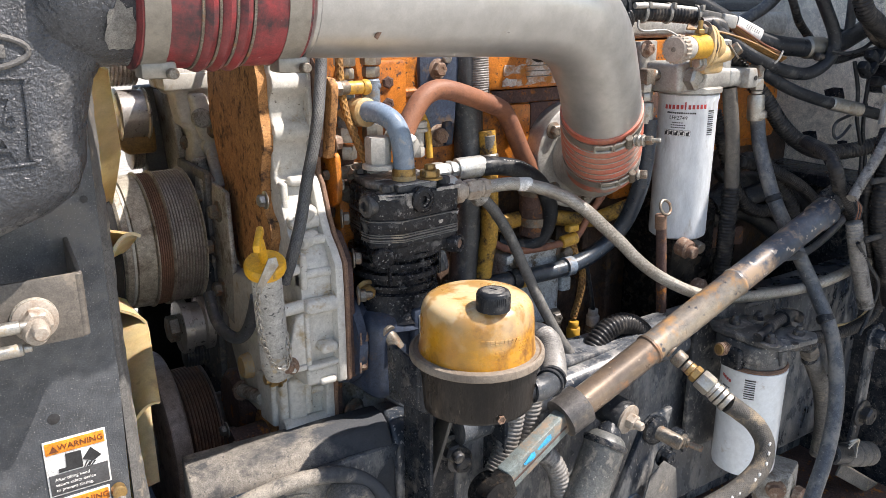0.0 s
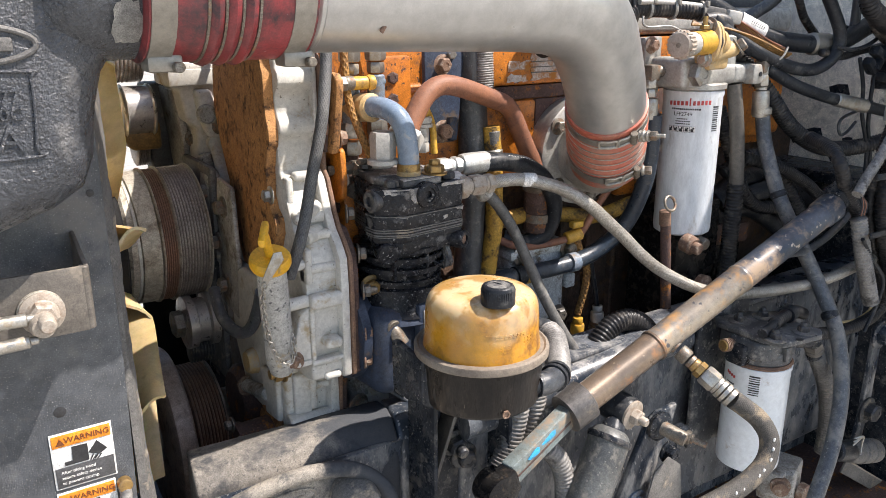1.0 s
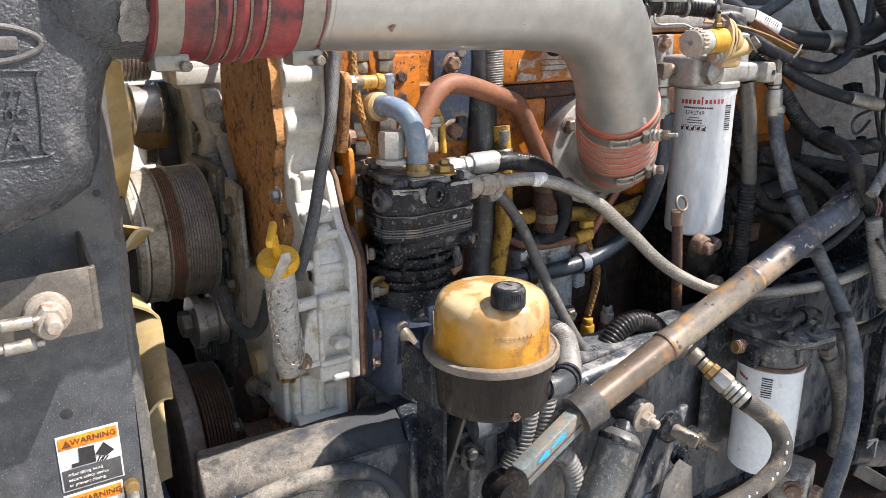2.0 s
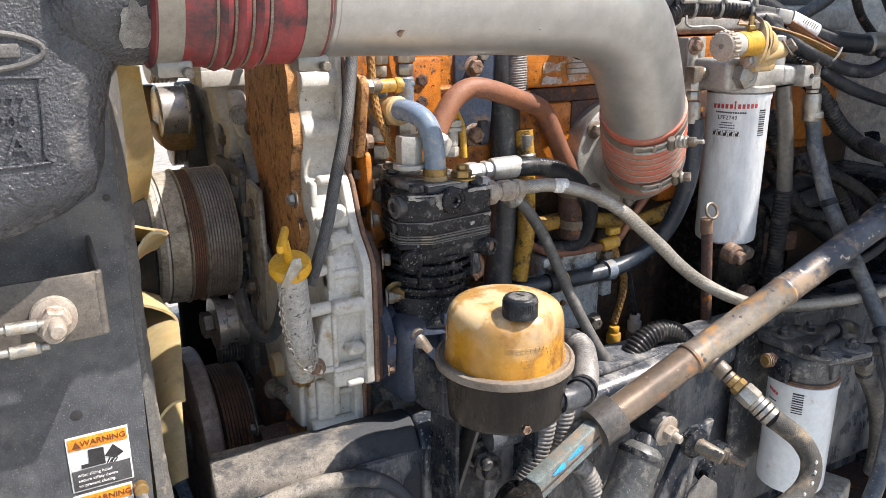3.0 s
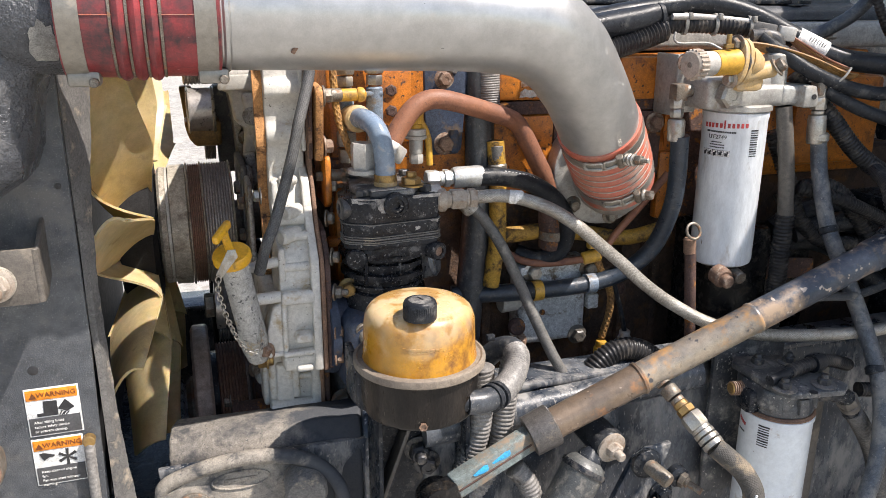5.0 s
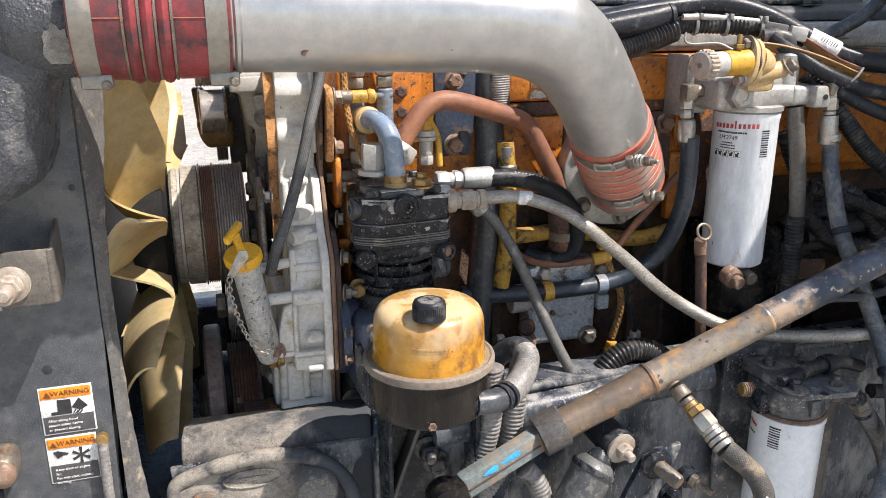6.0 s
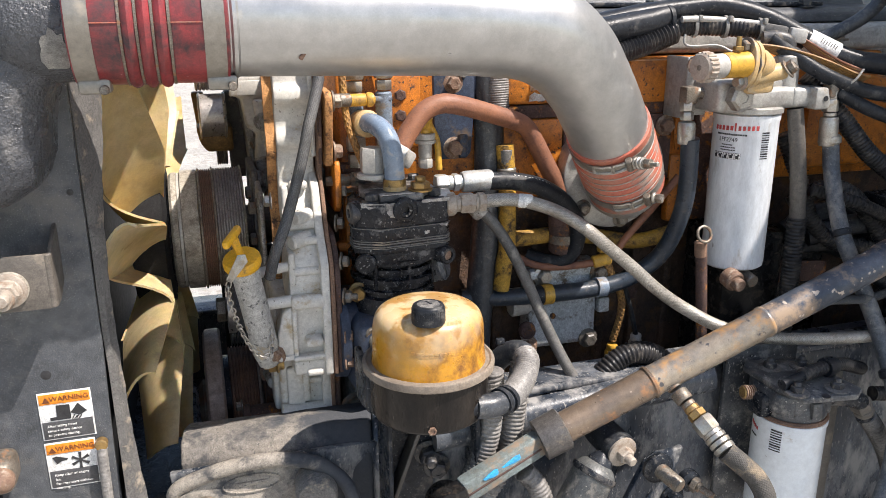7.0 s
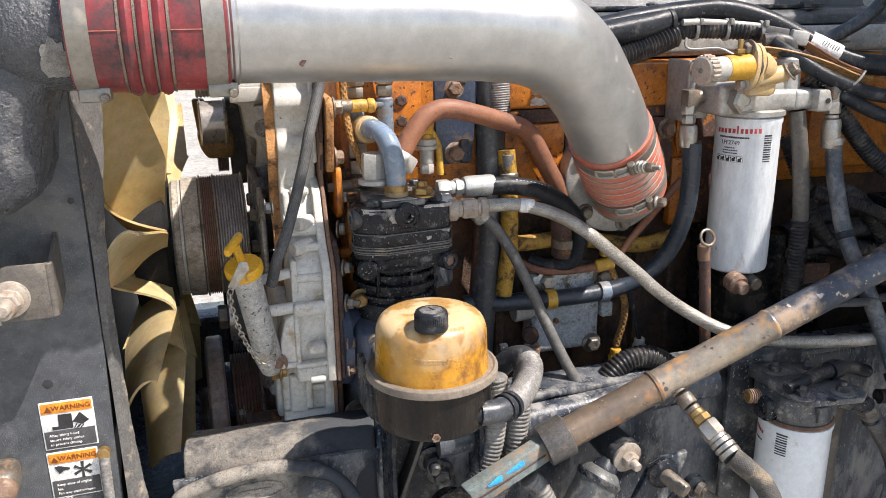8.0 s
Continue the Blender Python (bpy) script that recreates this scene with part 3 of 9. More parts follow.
def lettering(body, size, m, depth=0.0004, align="CENTER", bend=None):
    """Words as thin raised mesh, at the pose m (x along the line, y up, z out of the face)."""
    cu = bpy.data.curves.new("words", "FONT")
    cu.body, cu.size, cu.align_x, cu.align_y, cu.extrude = body, size, align, "CENTER", depth
    cu.resolution_u = 2
    ob = new("words", cu)
    bpy.context.view_layer.update()
    me = bpy.data.meshes.new_from_object(ob)
    bpy.data.objects.remove(ob)
    bm = bmesh.new()
    bm.from_mesh(me)
    bpy.data.meshes.remove(me)
    if bend:
        for v in bm.verts:
            bend(v.co)
    if m is not None:
        bm.transform(m)
    return bm


def hose(name, pts, r, material, label, group="", style="", seg=14, category="hose", step=0.005):
    if style == "ribbed":
        bm = sweep(pts, ribbed(r), seg, 0.0013)
    else:
        bm = sweep(pts, r, seg, step)
    return solo(name, bm, material, label, category, group, angle=60 if style != "ribbed" else 80)


def ring_on(parent, at, d, r, w, material, name="clamp_band", label="", t=0.0012):
    d = Vector(d).normalized()
    o = Vector(at) - d * w / 2
    return part(name, lathe(o, d, [(0, r), (0, r + t), (w, r + t), (w, r)], 28), material, parent, label)


def on_can(cx, cy, r, a0, z0):
    """Bends flat lettering round an upright can: x runs round it from the angle a0, y up from z0."""
    def bend(co):
        a = radians(a0) + co.x / r
        rr = r + 0.0003 + co.z
        co.x, co.y, co.z = cx + rr * math.cos(a), cy + rr * math.sin(a), z0 + co.y
    return bend


def patch_on_can(cx, cy, r, a0, z0, w, h, n=6):
    """A thin bent rectangle on a can, centred at angle a0."""
    verts, faces = [], []
    for k in range(n + 1):
        a = radians(a0) + (k / n - 0.5) * w / r
        for rr in (r, r + 0.0005):
            for z in (z0 - h / 2, z0 + h / 2):
                verts.append((cx + rr * math.cos(a), cy + rr * math.sin(a), z))
    for k in range(n):
        i = 4 * k
        faces += [(i + 2, i + 3, i + 7, i + 6), (i + 3, i + 1, i + 5, i + 7), (i + 2, i + 6, i + 4, i), (i, i + 4, i + 5, i + 1)]
    faces += [(0, 1, 3, 2), (4 * n, 4 * n + 2, 4 * n + 3, 4 * n + 1)]
    bm = fill(verts, faces)
    bmesh.ops.recalc_face_normals(bm, faces=bm.faces)
    return bm


# ---- ground and truck structure ----
bm = bmesh.new()
bmesh.ops.create_grid(bm, x_segments=8, y_segments=8, size=300)
tagged(new("ground", as_mesh("ground", bm, M_GROUND)), "pale sunlit gravel yard under the truck", "ground", kind="structure")

X, Y, Z = Vector((1, 0, 0)), Vector((0, 1, 0)), Vector((0, 0, 1))


def chassis_rail():
    t = thing("chassis_rail", (0.7, 0.70, 1.03), "black painted steel chassis rail, dusty and chipped", "chassis rail", kind="structure")
    part("web", box((1.11, 0.695, 1.17), (1.28, 0.05, 0.30), 0.012, seg=3), M_RAIL, t)
    part("top_flange", box((1.11, 0.692, 1.321), (1.28, 0.056, 0.008), 0.003), M_RAIL, t)
    return t


chassis_rail()


def engine_block():
    t = thing("engine", (0.8, 1.05, 0.85), "large diesel engine, orange painted head over a grimy dark block", "engine")
    part("block", box((0.93, 1.06, 1.16), (1.10, 0.40, 0.78), 0.01), M_BLOCK, t, "dark rusty engine block")
    part("cylinder_head", prism([(0.835, 1.52), (0.835, 1.645), (0.850, 1.652), (0.850, 1.702), (1.25, 1.702), (1.25, 1.52)], "x", 0.402, 1.24, 0.004), M_ORANGE, t, "orange painted cylinder head")
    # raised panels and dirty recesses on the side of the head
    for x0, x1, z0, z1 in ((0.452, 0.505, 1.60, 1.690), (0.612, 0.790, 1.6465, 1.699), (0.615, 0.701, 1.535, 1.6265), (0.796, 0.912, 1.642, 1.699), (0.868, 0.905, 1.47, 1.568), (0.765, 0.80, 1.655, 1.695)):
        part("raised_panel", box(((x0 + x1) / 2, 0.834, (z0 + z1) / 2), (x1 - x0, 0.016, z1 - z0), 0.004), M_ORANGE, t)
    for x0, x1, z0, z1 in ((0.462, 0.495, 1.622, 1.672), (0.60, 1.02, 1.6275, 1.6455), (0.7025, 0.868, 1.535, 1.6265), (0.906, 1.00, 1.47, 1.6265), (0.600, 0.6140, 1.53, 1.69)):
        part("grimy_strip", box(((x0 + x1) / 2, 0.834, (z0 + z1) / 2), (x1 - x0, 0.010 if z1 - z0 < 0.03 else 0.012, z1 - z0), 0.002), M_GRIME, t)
    rng = random.Random(21)
    for cx, cz, w, h in ((0.742, 1.588, 0.022, 0.016), (0.725, 1.560, 0.010, 0.016), (0.875, 1.600, 0.004, 0.026), (0.958, 1.575, 0.012, 0.02), (0.77, 1.60, 0.014, 0.008), (0.84, 1.595, 0.010, 0.012)):
        pts = [(cx + w * math.cos(q) * rng.uniform(0.5, 1.1), cz + h * math.sin(q) * rng.uniform(0.5, 1.1)) for q in [2 * math.pi * k / 18 for k in range(18)]]
        part("rust_bloom", prism(pts, "y", 0.8268, 0.8290, 0), M_ORANGE, t, "flaking orange paint patch")
    for z in (1.665, 1.640, 1.615):
        bolt(t, (0.478, 0.829, z), -Y, 0.0075, M_GRIME, washer=False)
    part("gear_side_block", box((0.45, 0.90, 1.41), (0.10, 0.18, 0.28), 0.008), M_ORANGE, t)
    part("side_lug", prism([(0.80, 1.600), (0.786, 1.592), (0.782, 1.56), (0.786, 1.538), (0.80, 1.530), (0.86, 1.530), (0.86, 1.600)], "x", 0.3855, 0.3935, 0.003), M_ORANGE, t)
    part("brown_block", box((0.412, 0.845, 1.548), (0.034, 0.05, 0.072), 0.004), M_GRIME, t)
    bolt(t, (0.4135, 0.8185, 1.540), -Y, 0.0105, M_OLDSTEEL)
    bolt(t, (0.3935, 0.800, 1.556), (1, -0.3, 0), 0.007, M_STEEL)
    part("lower_side_cover", box((0.47, 0.86, 1.33), (0.10, 0.10, 0.10), 0.008), M_GRIME, t)
    part("valve_cover", box((0.93, 1.04, 1.7235), (0.74, 0.38, 0.038), 0.010, seg=3), M_VALVE, t, "pale grey valve cover")
    # cast ribs and lumps on the block side
    for k in range(9):
        x = 0.62 + k * 0.055
        part("casting_rib", box((x, 0.865, 1.30 + 0.03 * math.sin(k * 2.1)), (0.014, 0.03, 0.30), 0.005), M_BLOCK, t)
    for x, z, r in ((0.655, 1.515, 0.011), (0.80, 1.505, 0.010), (0.62, 1.43, 0.012), (0.885, 1.42, 0.012), (0.83, 1.36, 0.011), (0.795, 1.24, 0.012), (0.58, 1.28, 0.012)):
        bolt(t, (x, 0.855, z), -Y, r, M_GRIME)
    for x, z, m in ((0.76, 1.672, M_OLDSTEEL), (0.855, 1.61, M_RUSTBOLT), (0.43, 1.56, M_OLDSTEEL)):
        bolt(t, (x, 0.826, z), -Y, 0.010, m)
    return t


engine = engine_block()


def under_engine():
    t = thing("oil_pan", (0.85, 1.1, 0.55), "black greasy oil pan under the engine block", "oil pan")
    part("pan", prism([(0.88, 0.80), (1.30, 0.80), (1.26, 0.58), (0.93, 0.56)], "x", 0.40, 1.45, 0.02, 3), M_GLOSSBLK, t)
    part("pan_rail", box((0.92, 1.09, 0.79), (1.08, 0.46, 0.02), 0.004), M_BLACK, t)
    t = thing("front_crossmember", (0.3, 1.1, 0.8), "black steel crossmember between the chassis rails", "crossmember")
    part("beam", box((0.26, 1.10, 0.93), (0.30, 0.80, 0.16), 0.012, seg=3), M_RAIL, t)
    part("mount", box((0.33, 1.02, 1.04), (0.14, 0.16, 0.08), 0.012), M_BLACK, t)
    t = thing("side_frame_box", (1.2, 0.9, 0.8), "black steel box behind the chassis rail", "frame box")
    part("box", box((1.25, 0.92, 0.92), (1.0, 0.36, 0.18), 0.01), M_RAIL, t)
    part("ledge", box((1.35, 0.70, 0.93), (1.3, 0.34, 0.012), 0.004), M_GRIME, t)
    t = thing("far_chassis_rail", (0.7, 1.48, 0.85), "far black steel chassis rail beyond the engine", "chassis rail", kind="structure")
    part("web", box((0.70, 1.50, 1.02), (1.9, 0.02, 0.34), 0.004), M_RAIL, t)
    part("top_flange", box((0.70, 1.46, 1.185), (1.9, 0.09, 0.012), 0.004), M_RAIL, t)


under_engine()


def torn_label():
    t = thing("torn_label", (0.70, 0.824, 1.67), "torn white printed label, half scraped off the orange head", "label")
    rng = random.Random(4)

    def ragged(x0, x1, z0, z1, n):
        pts = []
        for k in range(4 * n):
            f = (k % n) / n
            x, z = ((x0 + (x1 - x0) * f, z0), (x1, z0 + (z1 - z0) * f), (x1 - (x1 - x0) * f, z1), (x0, z1 - (z1 - z0) * f))[k // n]
            pts.append((x + rng.uniform(-0.003, 0.003), z + rng.uniform(-0.0025, 0.0025)))
        return pts
    part("sheet", prism(ragged(0.690, 0.752, 1.653, 1.687, 7), "y", 0.8246, 0.8256, 0), M_TORN, t)
    part("sheet", prism(ragged(0.652, 0.688, 1.666, 1.676, 5), "y", 0.8246, 0.8256, 0), M_TORN, t)
    part("sheet", prism(ragged(0.652, 0.684, 1.652, 1.660, 5), "y", 0.8246, 0.8256, 0), M_TORN, t)
    for k in range(3):
        part("printed_line", box((0.712, 0.8240, 1.662 + k * 0.007), (0.045, 0.0012, 0.0012), 0), M_EDGE, t)


torn_label()


def ragged(points, k, amount, rng, n=5, closed=True):
    """Breaks the sides of a polygon into n uneven steps."""
    out = []
    ends = points[1:] + points[:1] if closed else points[1:]
    for (a, b), (c, d) in zip(points, ends):
        for j in range(n):
            f = j / n
            out.append((a + (c - a) * f + rng.uniform(-amount, amount), b + (d - b) * f + rng.uniform(-amount, amount) * k))
    return out


def gear_housing():
    """Silver front gear cover, orange front plate, rusty gasket edge."""
    t = thing("gear_housing", (0.35, 0.95, 1.2), "silver painted cast gear housing on the engine front, ribbed and bolted", "engine cover")
    x0, x1 = 0.3215, 0.3665
    prof = [(0.806, 1.74), (0.806, 1.686), (0.798, 1.680), (0.796, 1.672), (0.797, 1.666), (0.804, 1.660), (0.808, 1.654), (0.808, 1.636), (0.800, 1.629), (0.797, 1.622), (0.798, 1.614), (0.806, 1.608), (0.808, 1.600),
            (0.808, 1.572), (0.800, 1.564), (0.792, 1.545), (0.786, 1.530), (0.776, 1.512), (0.762, 1.498), (0.752, 1.484), (0.750, 1.452), (0.750, 1.346), (0.756, 1.343), (0.786, 1.341), (0.790, 1.30), (0.790, 1.19), (0.90, 1.19), (0.90, 1.74)]
    part("side_case", prism([(min(y, 0.85) if y > 0.83 else y, z) for y, z in prof], "x", x0, x1 - 0.001, 0.003, 2), M_ALU, t)
    part("core_case", box((0.368, 0.945, 1.43), (0.03, 0.19, 0.60), 0.006), M_ALUD, t)

    def rim(d, z_top):
        return [(y + d, z) for y, z in prof if y < 0.83 and z < z_top] + [(0.84, 1.19), (0.84, z_top)]
    part("edge_flange", prism(rim(-0.0135, 1.60), "x", x1 - 0.0095, x1 + 0.0005, 0.0022), M_ALU, t)
    part("upper_flange", prism([(0.797, 1.60), (0.797, 1.74), (0.84, 1.74), (0.84, 1.60)], "x", x1 - 0.005, x1 + 0.0005, 0.002), M_ALU, t)
    part("gasket", prism(rim(-0.0150, 1.74), "x", x1 + 0.001, x1 + 0.0060, 0.0015), M_RUSTEDGE, t, "rusty gasket edge")
    part("rear_flange", prism(rim(-0.0115, 1.52), "x", x1 + 0.0065, x1 + 0.0135, 0.002), M_GRIME, t, "grimy brown rear flange")
    # the flat plate on the front face, ragged and rusty
    turn = pose(0.3125, 0.826, 0, 0, 0, -5.5) @ pose(-0.3125, -0.826, 0)
    plate = [(0.828, 1.74), (0.823, 1.70), (0.813, 1.678), (0.814, 1.655), (0.812, 1.636), (0.806, 1.618), (0.806, 1.606), (0.815, 1.594), (0.820, 1.575), (0.822, 1.545), (0.816, 1.532), (0.804, 1.522), (0.802, 1.505), (0.815, 1.48), (0.835, 1.44),
             (0.930, 1.405), (0.958, 1.44), (0.990, 1.47), (0.996, 1.53), (1.030, 1.575), (1.050, 1.616), (1.046, 1.66), (1.035, 1.69), (1.033, 1.74)]
    slab = prism(plate, "x", 0.312, 0.3205, 0.0015)
    slab.transform(turn)
    part("front_plate", slab, M_RUST, t, "rust-orange flat front plate")
    rng = random.Random(3)
    lip = ragged([(y - 0.0045, z) for y, z in plate[:14]], 1.0, 0.0009, rng, 3, False) + [(y + 0.002, z) for y, z in reversed(plate[:14])]
    part("plate_edge", prism(lip, "x", 0.3105, 0.3212, 0), M_RUST, t, "flaking orange plate edge")
    # lower block: ribs, pockets and lugs of the casting
    for x, y, z, w, d, h, b in ((0.342, 0.744, 1.440, 0.041, 0.016, 0.0165, 0.005), (0.3245, 0.747, 1.402, 0.006, 0.010, 0.066, 0.0025), (0.342, 0.745, 1.3695, 0.044, 0.014, 0.006, 0.0025), (0.3455, 0.742, 1.3905, 0.0205, 0.020, 0.011, 0.0042),
                             (0.343, 0.749, 1.355, 0.043, 0.010, 0.020, 0.004), (0.345, 0.7435, 1.3490, 0.020, 0.010, 0.0085, 0.0035), (0.342, 0.756, 1.4745, 0.042, 0.018, 0.011, 0.005), (0.3255, 0.757, 1.478, 0.008, 0.020, 0.040, 0.003),
                             (0.343, 0.7815, 1.5250, 0.040, 0.018, 0.014, 0.005), (0.343, 0.769, 1.5075, 0.040, 0.018, 0.010, 0.004), (0.3265, 0.797, 1.548, 0.008, 0.014, 0.040, 0.003), (0.3430, 0.796, 1.568, 0.022, 0.014, 0.010, 0.004),
                             (0.338, 0.7865, 1.315, 0.010, 0.012, 0.050, 0.004), (0.353, 0.7865, 1.318, 0.024, 0.010, 0.008, 0.003), (0.367, 0.7845, 1.285, 0.009, 0.016, 0.110, 0.003), (0.325, 0.7865, 1.30, 0.022, 0.010, 0.08, 0.004)):
        part("cast_rib", box((x, y, z), (w, d, h), b, seg=3), M_ALU, t)
    part("ear", prism([(0.3225, 1.434), (0.311, 1.428), (0.3045, 1.40), (0.303, 1.3685), (0.3225, 1.3665)], "y", 0.745, 0.80, 0.003, 3), M_ALU, t)
    part("ear_foot", box((0.3125, 0.7475, 1.3705), (0.020, 0.012, 0.007), 0.003), M_ALU, t)
    part("stub", lathe((0.352, 0.778, 1.483), (-0.5, -0.85, -0.05), [(0, 0.0075), (0.018, 0.0070), (0.020, 0.0055), (0.0205, 0.003)], 20), M_ALU, t)
    part("mid_boss", lathe((0.352, 0.784, 1.534), (-0.75, -0.66, 0), [(0, 0.0085), (0.022, 0.0080), (0.024, 0.006)], 20), M_ALU, t)
    part("mid_boss", lathe((0.349, 0.775, 1.508), (-0.8, -0.6, 0), [(0, 0.0090), (0.026, 0.0085), (0.028, 0.006)], 20), M_ALU, t)
    part("lower_bar", rod((0.3045, 0.783, 1.2795), (0.363, 0.783, 1.2755), 0.0115, 22), M_ALU, t)
    part("lower_bar_web", box((0.334, 0.789, 1.266), (0.056, 0.010, 0.022), 0.004), M_ALU, t)
    # front wall below the plate, with its lugs
    part("front_wall", prism([(0.788, 1.412), (0.788, 1.250), (0.835, 1.245), (0.85, 1.262), (0.92, 1.262), (0.955, 1.325), (0.965, 1.43), (0.84, 1.44)], "x", 0.3055, 0.330, 0.006, 3), M_ALU, t)
    part("wall_step", prism([(0.80, 1.34), (0.80, 1.275), (0.842, 1.27), (0.850, 1.33)], "x", 0.299, 0.308, 0.004, 3), M_ALU, t)
    part("round_lug", lathe((0.310, 0.884, 1.322), -X, [(0, 0.017), (0.012, 0.0155), (0.016, 0.013)], 24), M_PUMPTAN, t)
    part("bolt_post", rod((0.300, 0.905, 1.280), (0.302, 0.835, 1.297), 0.0085, 18), M_ALUD, t)
    bolt(t, (0.2995, 0.907, 1.279), (-0.3, 0.9, -0.2), 0.009, M_RUSTBOLT)
    part("brass_stud", hexes((0.312, 0.789, 1.345), -X, [(0, 0.006, 0.0085, 16), (0.006, 0.009, 0.0125, 20), (0.009, 0.019, 0.0100, 6), (0.019, 0.024, 0.006, 14)]), M_BRASS, t, "dull brass stud and nut")
    bolt(t, (0.3035, 0.7485, 1.3755), (-0.8, -0.6, 0), 0.0075, M_RUSTBOLT)
    bolt(t, (0.3115, 0.812, 1.547), -X, 0.0070, M_STEEL)
    for z, y in ((1.525, 0.766), (1.444, 0.7325), (1.394, 0.7315), (1.360, 0.734), (1.485, 0.741)):
        bolt(t, (x1 + 0.0165, y + 0.003, z), (0.9, -0.35, 0), 0.0072, M_RUSTBOLT if z < 1.42 else M_OLDSTEEL, stud=0.014 if z == 1.444 else 0.0)
    return t


gear_housing()


def side_flange():
    t = thing("rusty_flange", (0.38, 0.775, 1.60), "upright rusty bolted flange plate beside the gear housing", "flange")
    part("plate", prism([(0.786, 1.590), (0.782, 1.597), (0.767, 1.662), (0.768, 1.672), (0.776, 1.678), (0.83, 1.680), (0.83, 1.590)], "x", 0.3755, 0.3845, 0.002), M_RUST, t)
    part("inner_leaf", prism([(0.79, 1.592), (0.775, 1.672), (0.83, 1.676), (0.83, 1.592)], "x", 0.3690, 0.3730, 0.001), M_GRIME, t)
    part("spacer", rod((0.387, 0.792, 1.665), (0.41, 0.797, 1.665), 0.008), M_OLDSTEEL, t)
    bolt(t, (0.3875, 0.794, 1.606), X, 0.0085, M_RUSTBOLT)
    bolt(t, (0.3875, 0.788, 1.665), X, 0.0085, M_OLDSTEEL)


side_flange()


# ---- charge air pipe, its sleeves and the cooler tank ----
PIPE = [(0.16, 0.625, 1.7615), (0.28, 0.625, 1.760), (0.44, 0.625, 1.756), (0.52, 0.627, 1.7525), (0.572, 0.630, 1.744), (0.612, 0.639, 1.722), (0.643, 0.653, 1.691), (0.666, 0.666, 1.662), (0.690, 0.6825, 1.628)]


def charge_pipe():
    t = solo("charge_air_pipe", sweep(PIPE, lambda s: 0.0508 - 0.0043 * min(1.0, max(0.0, (s - 0.42) / 0.10)), 48, 0.006), M_PIPE, "fat satin grey metal charge air pipe with a smooth bend", "pipe")
    part("end_bead", lathe((0.2705, 0.625, 1.7603), X, [(0, 0.0508), (0.002, 0.0525), (0.005, 0.0525), (0.007, 0.0508)], 48), M_PIPE, t)
    part("chip", box((0.3295, 0.5835, 1.7285), (0.004, 0.0012, 0.007), 0.0005, ry=35), M_RUSTEDGE, t, "small rusty chip")
    return t


charge_pipe()


def sleeve_left():
    x0, k = 0.1420, 0.902
    prof = [(0.0, 0.050), (0.001, 0.0555), (0.028, 0.0555), (0.045, 0.0558)]
    for c in (0.0466, 0.0606, 0.0745):
        prof += [(c, 0.0545), (c + 0.0034, 0.0580), (c + 0.0069, 0.0592), (c + 0.0104, 0.0580), (c + 0.0136, 0.0545)]
    prof += [(0.092, 0.0556), (0.140, 0.0555), (0.1415, 0.050)]
    ax = Vector((1, 0, -0.008))
    t = solo("silicone_hose", lathe((x0, 0.625, 1.7615), ax, [(h * k, r) for h, r in prof], 56), M_RED, "red bellows silicone hose, sooty, held by two wide clamps", "hose")
    for c in (0.0463, 0.0603, 0.0742, 0.0885):
        p = Vector((x0 + c * k, 0.625, 1.7612))
        part("wire_ring", lathe(p, X, [(-0.0016, 0.0548), (-0.001, 0.0568), (0.001, 0.0568), (0.0016, 0.0548)], 48), M_OLDSTEEL, t)
    for c in (0.0108, 0.1151):
        p = Vector((x0 + c, 0.625, 1.7612))
        ring_on(t, p, X, 0.0556, 0.0175, M_BAND, label="wide steel band clamp")
        part("clamp_housing", box((x0 + c + 0.004, 0.609, 1.7065), (0.026, 0.022, 0.013), 0.003), M_BAND, t)
        part("clamp_screw", rod((x0 + c + 0.012, 0.590, 1.704), (x0 + c + 0.012, 0.63, 1.702), 0.004), M_OLDSTEEL, t)
    part("seam_line", box((x0 + 0.06, 0.5692, 1.7585), (0.112, 0.0010, 0.0008), 0), M_ORED, t)
    return t


sleeve_left()
S0, S1 = Vector((0.684, 0.678, 1.637)), Vector((0.744, 0.732, 1.556))


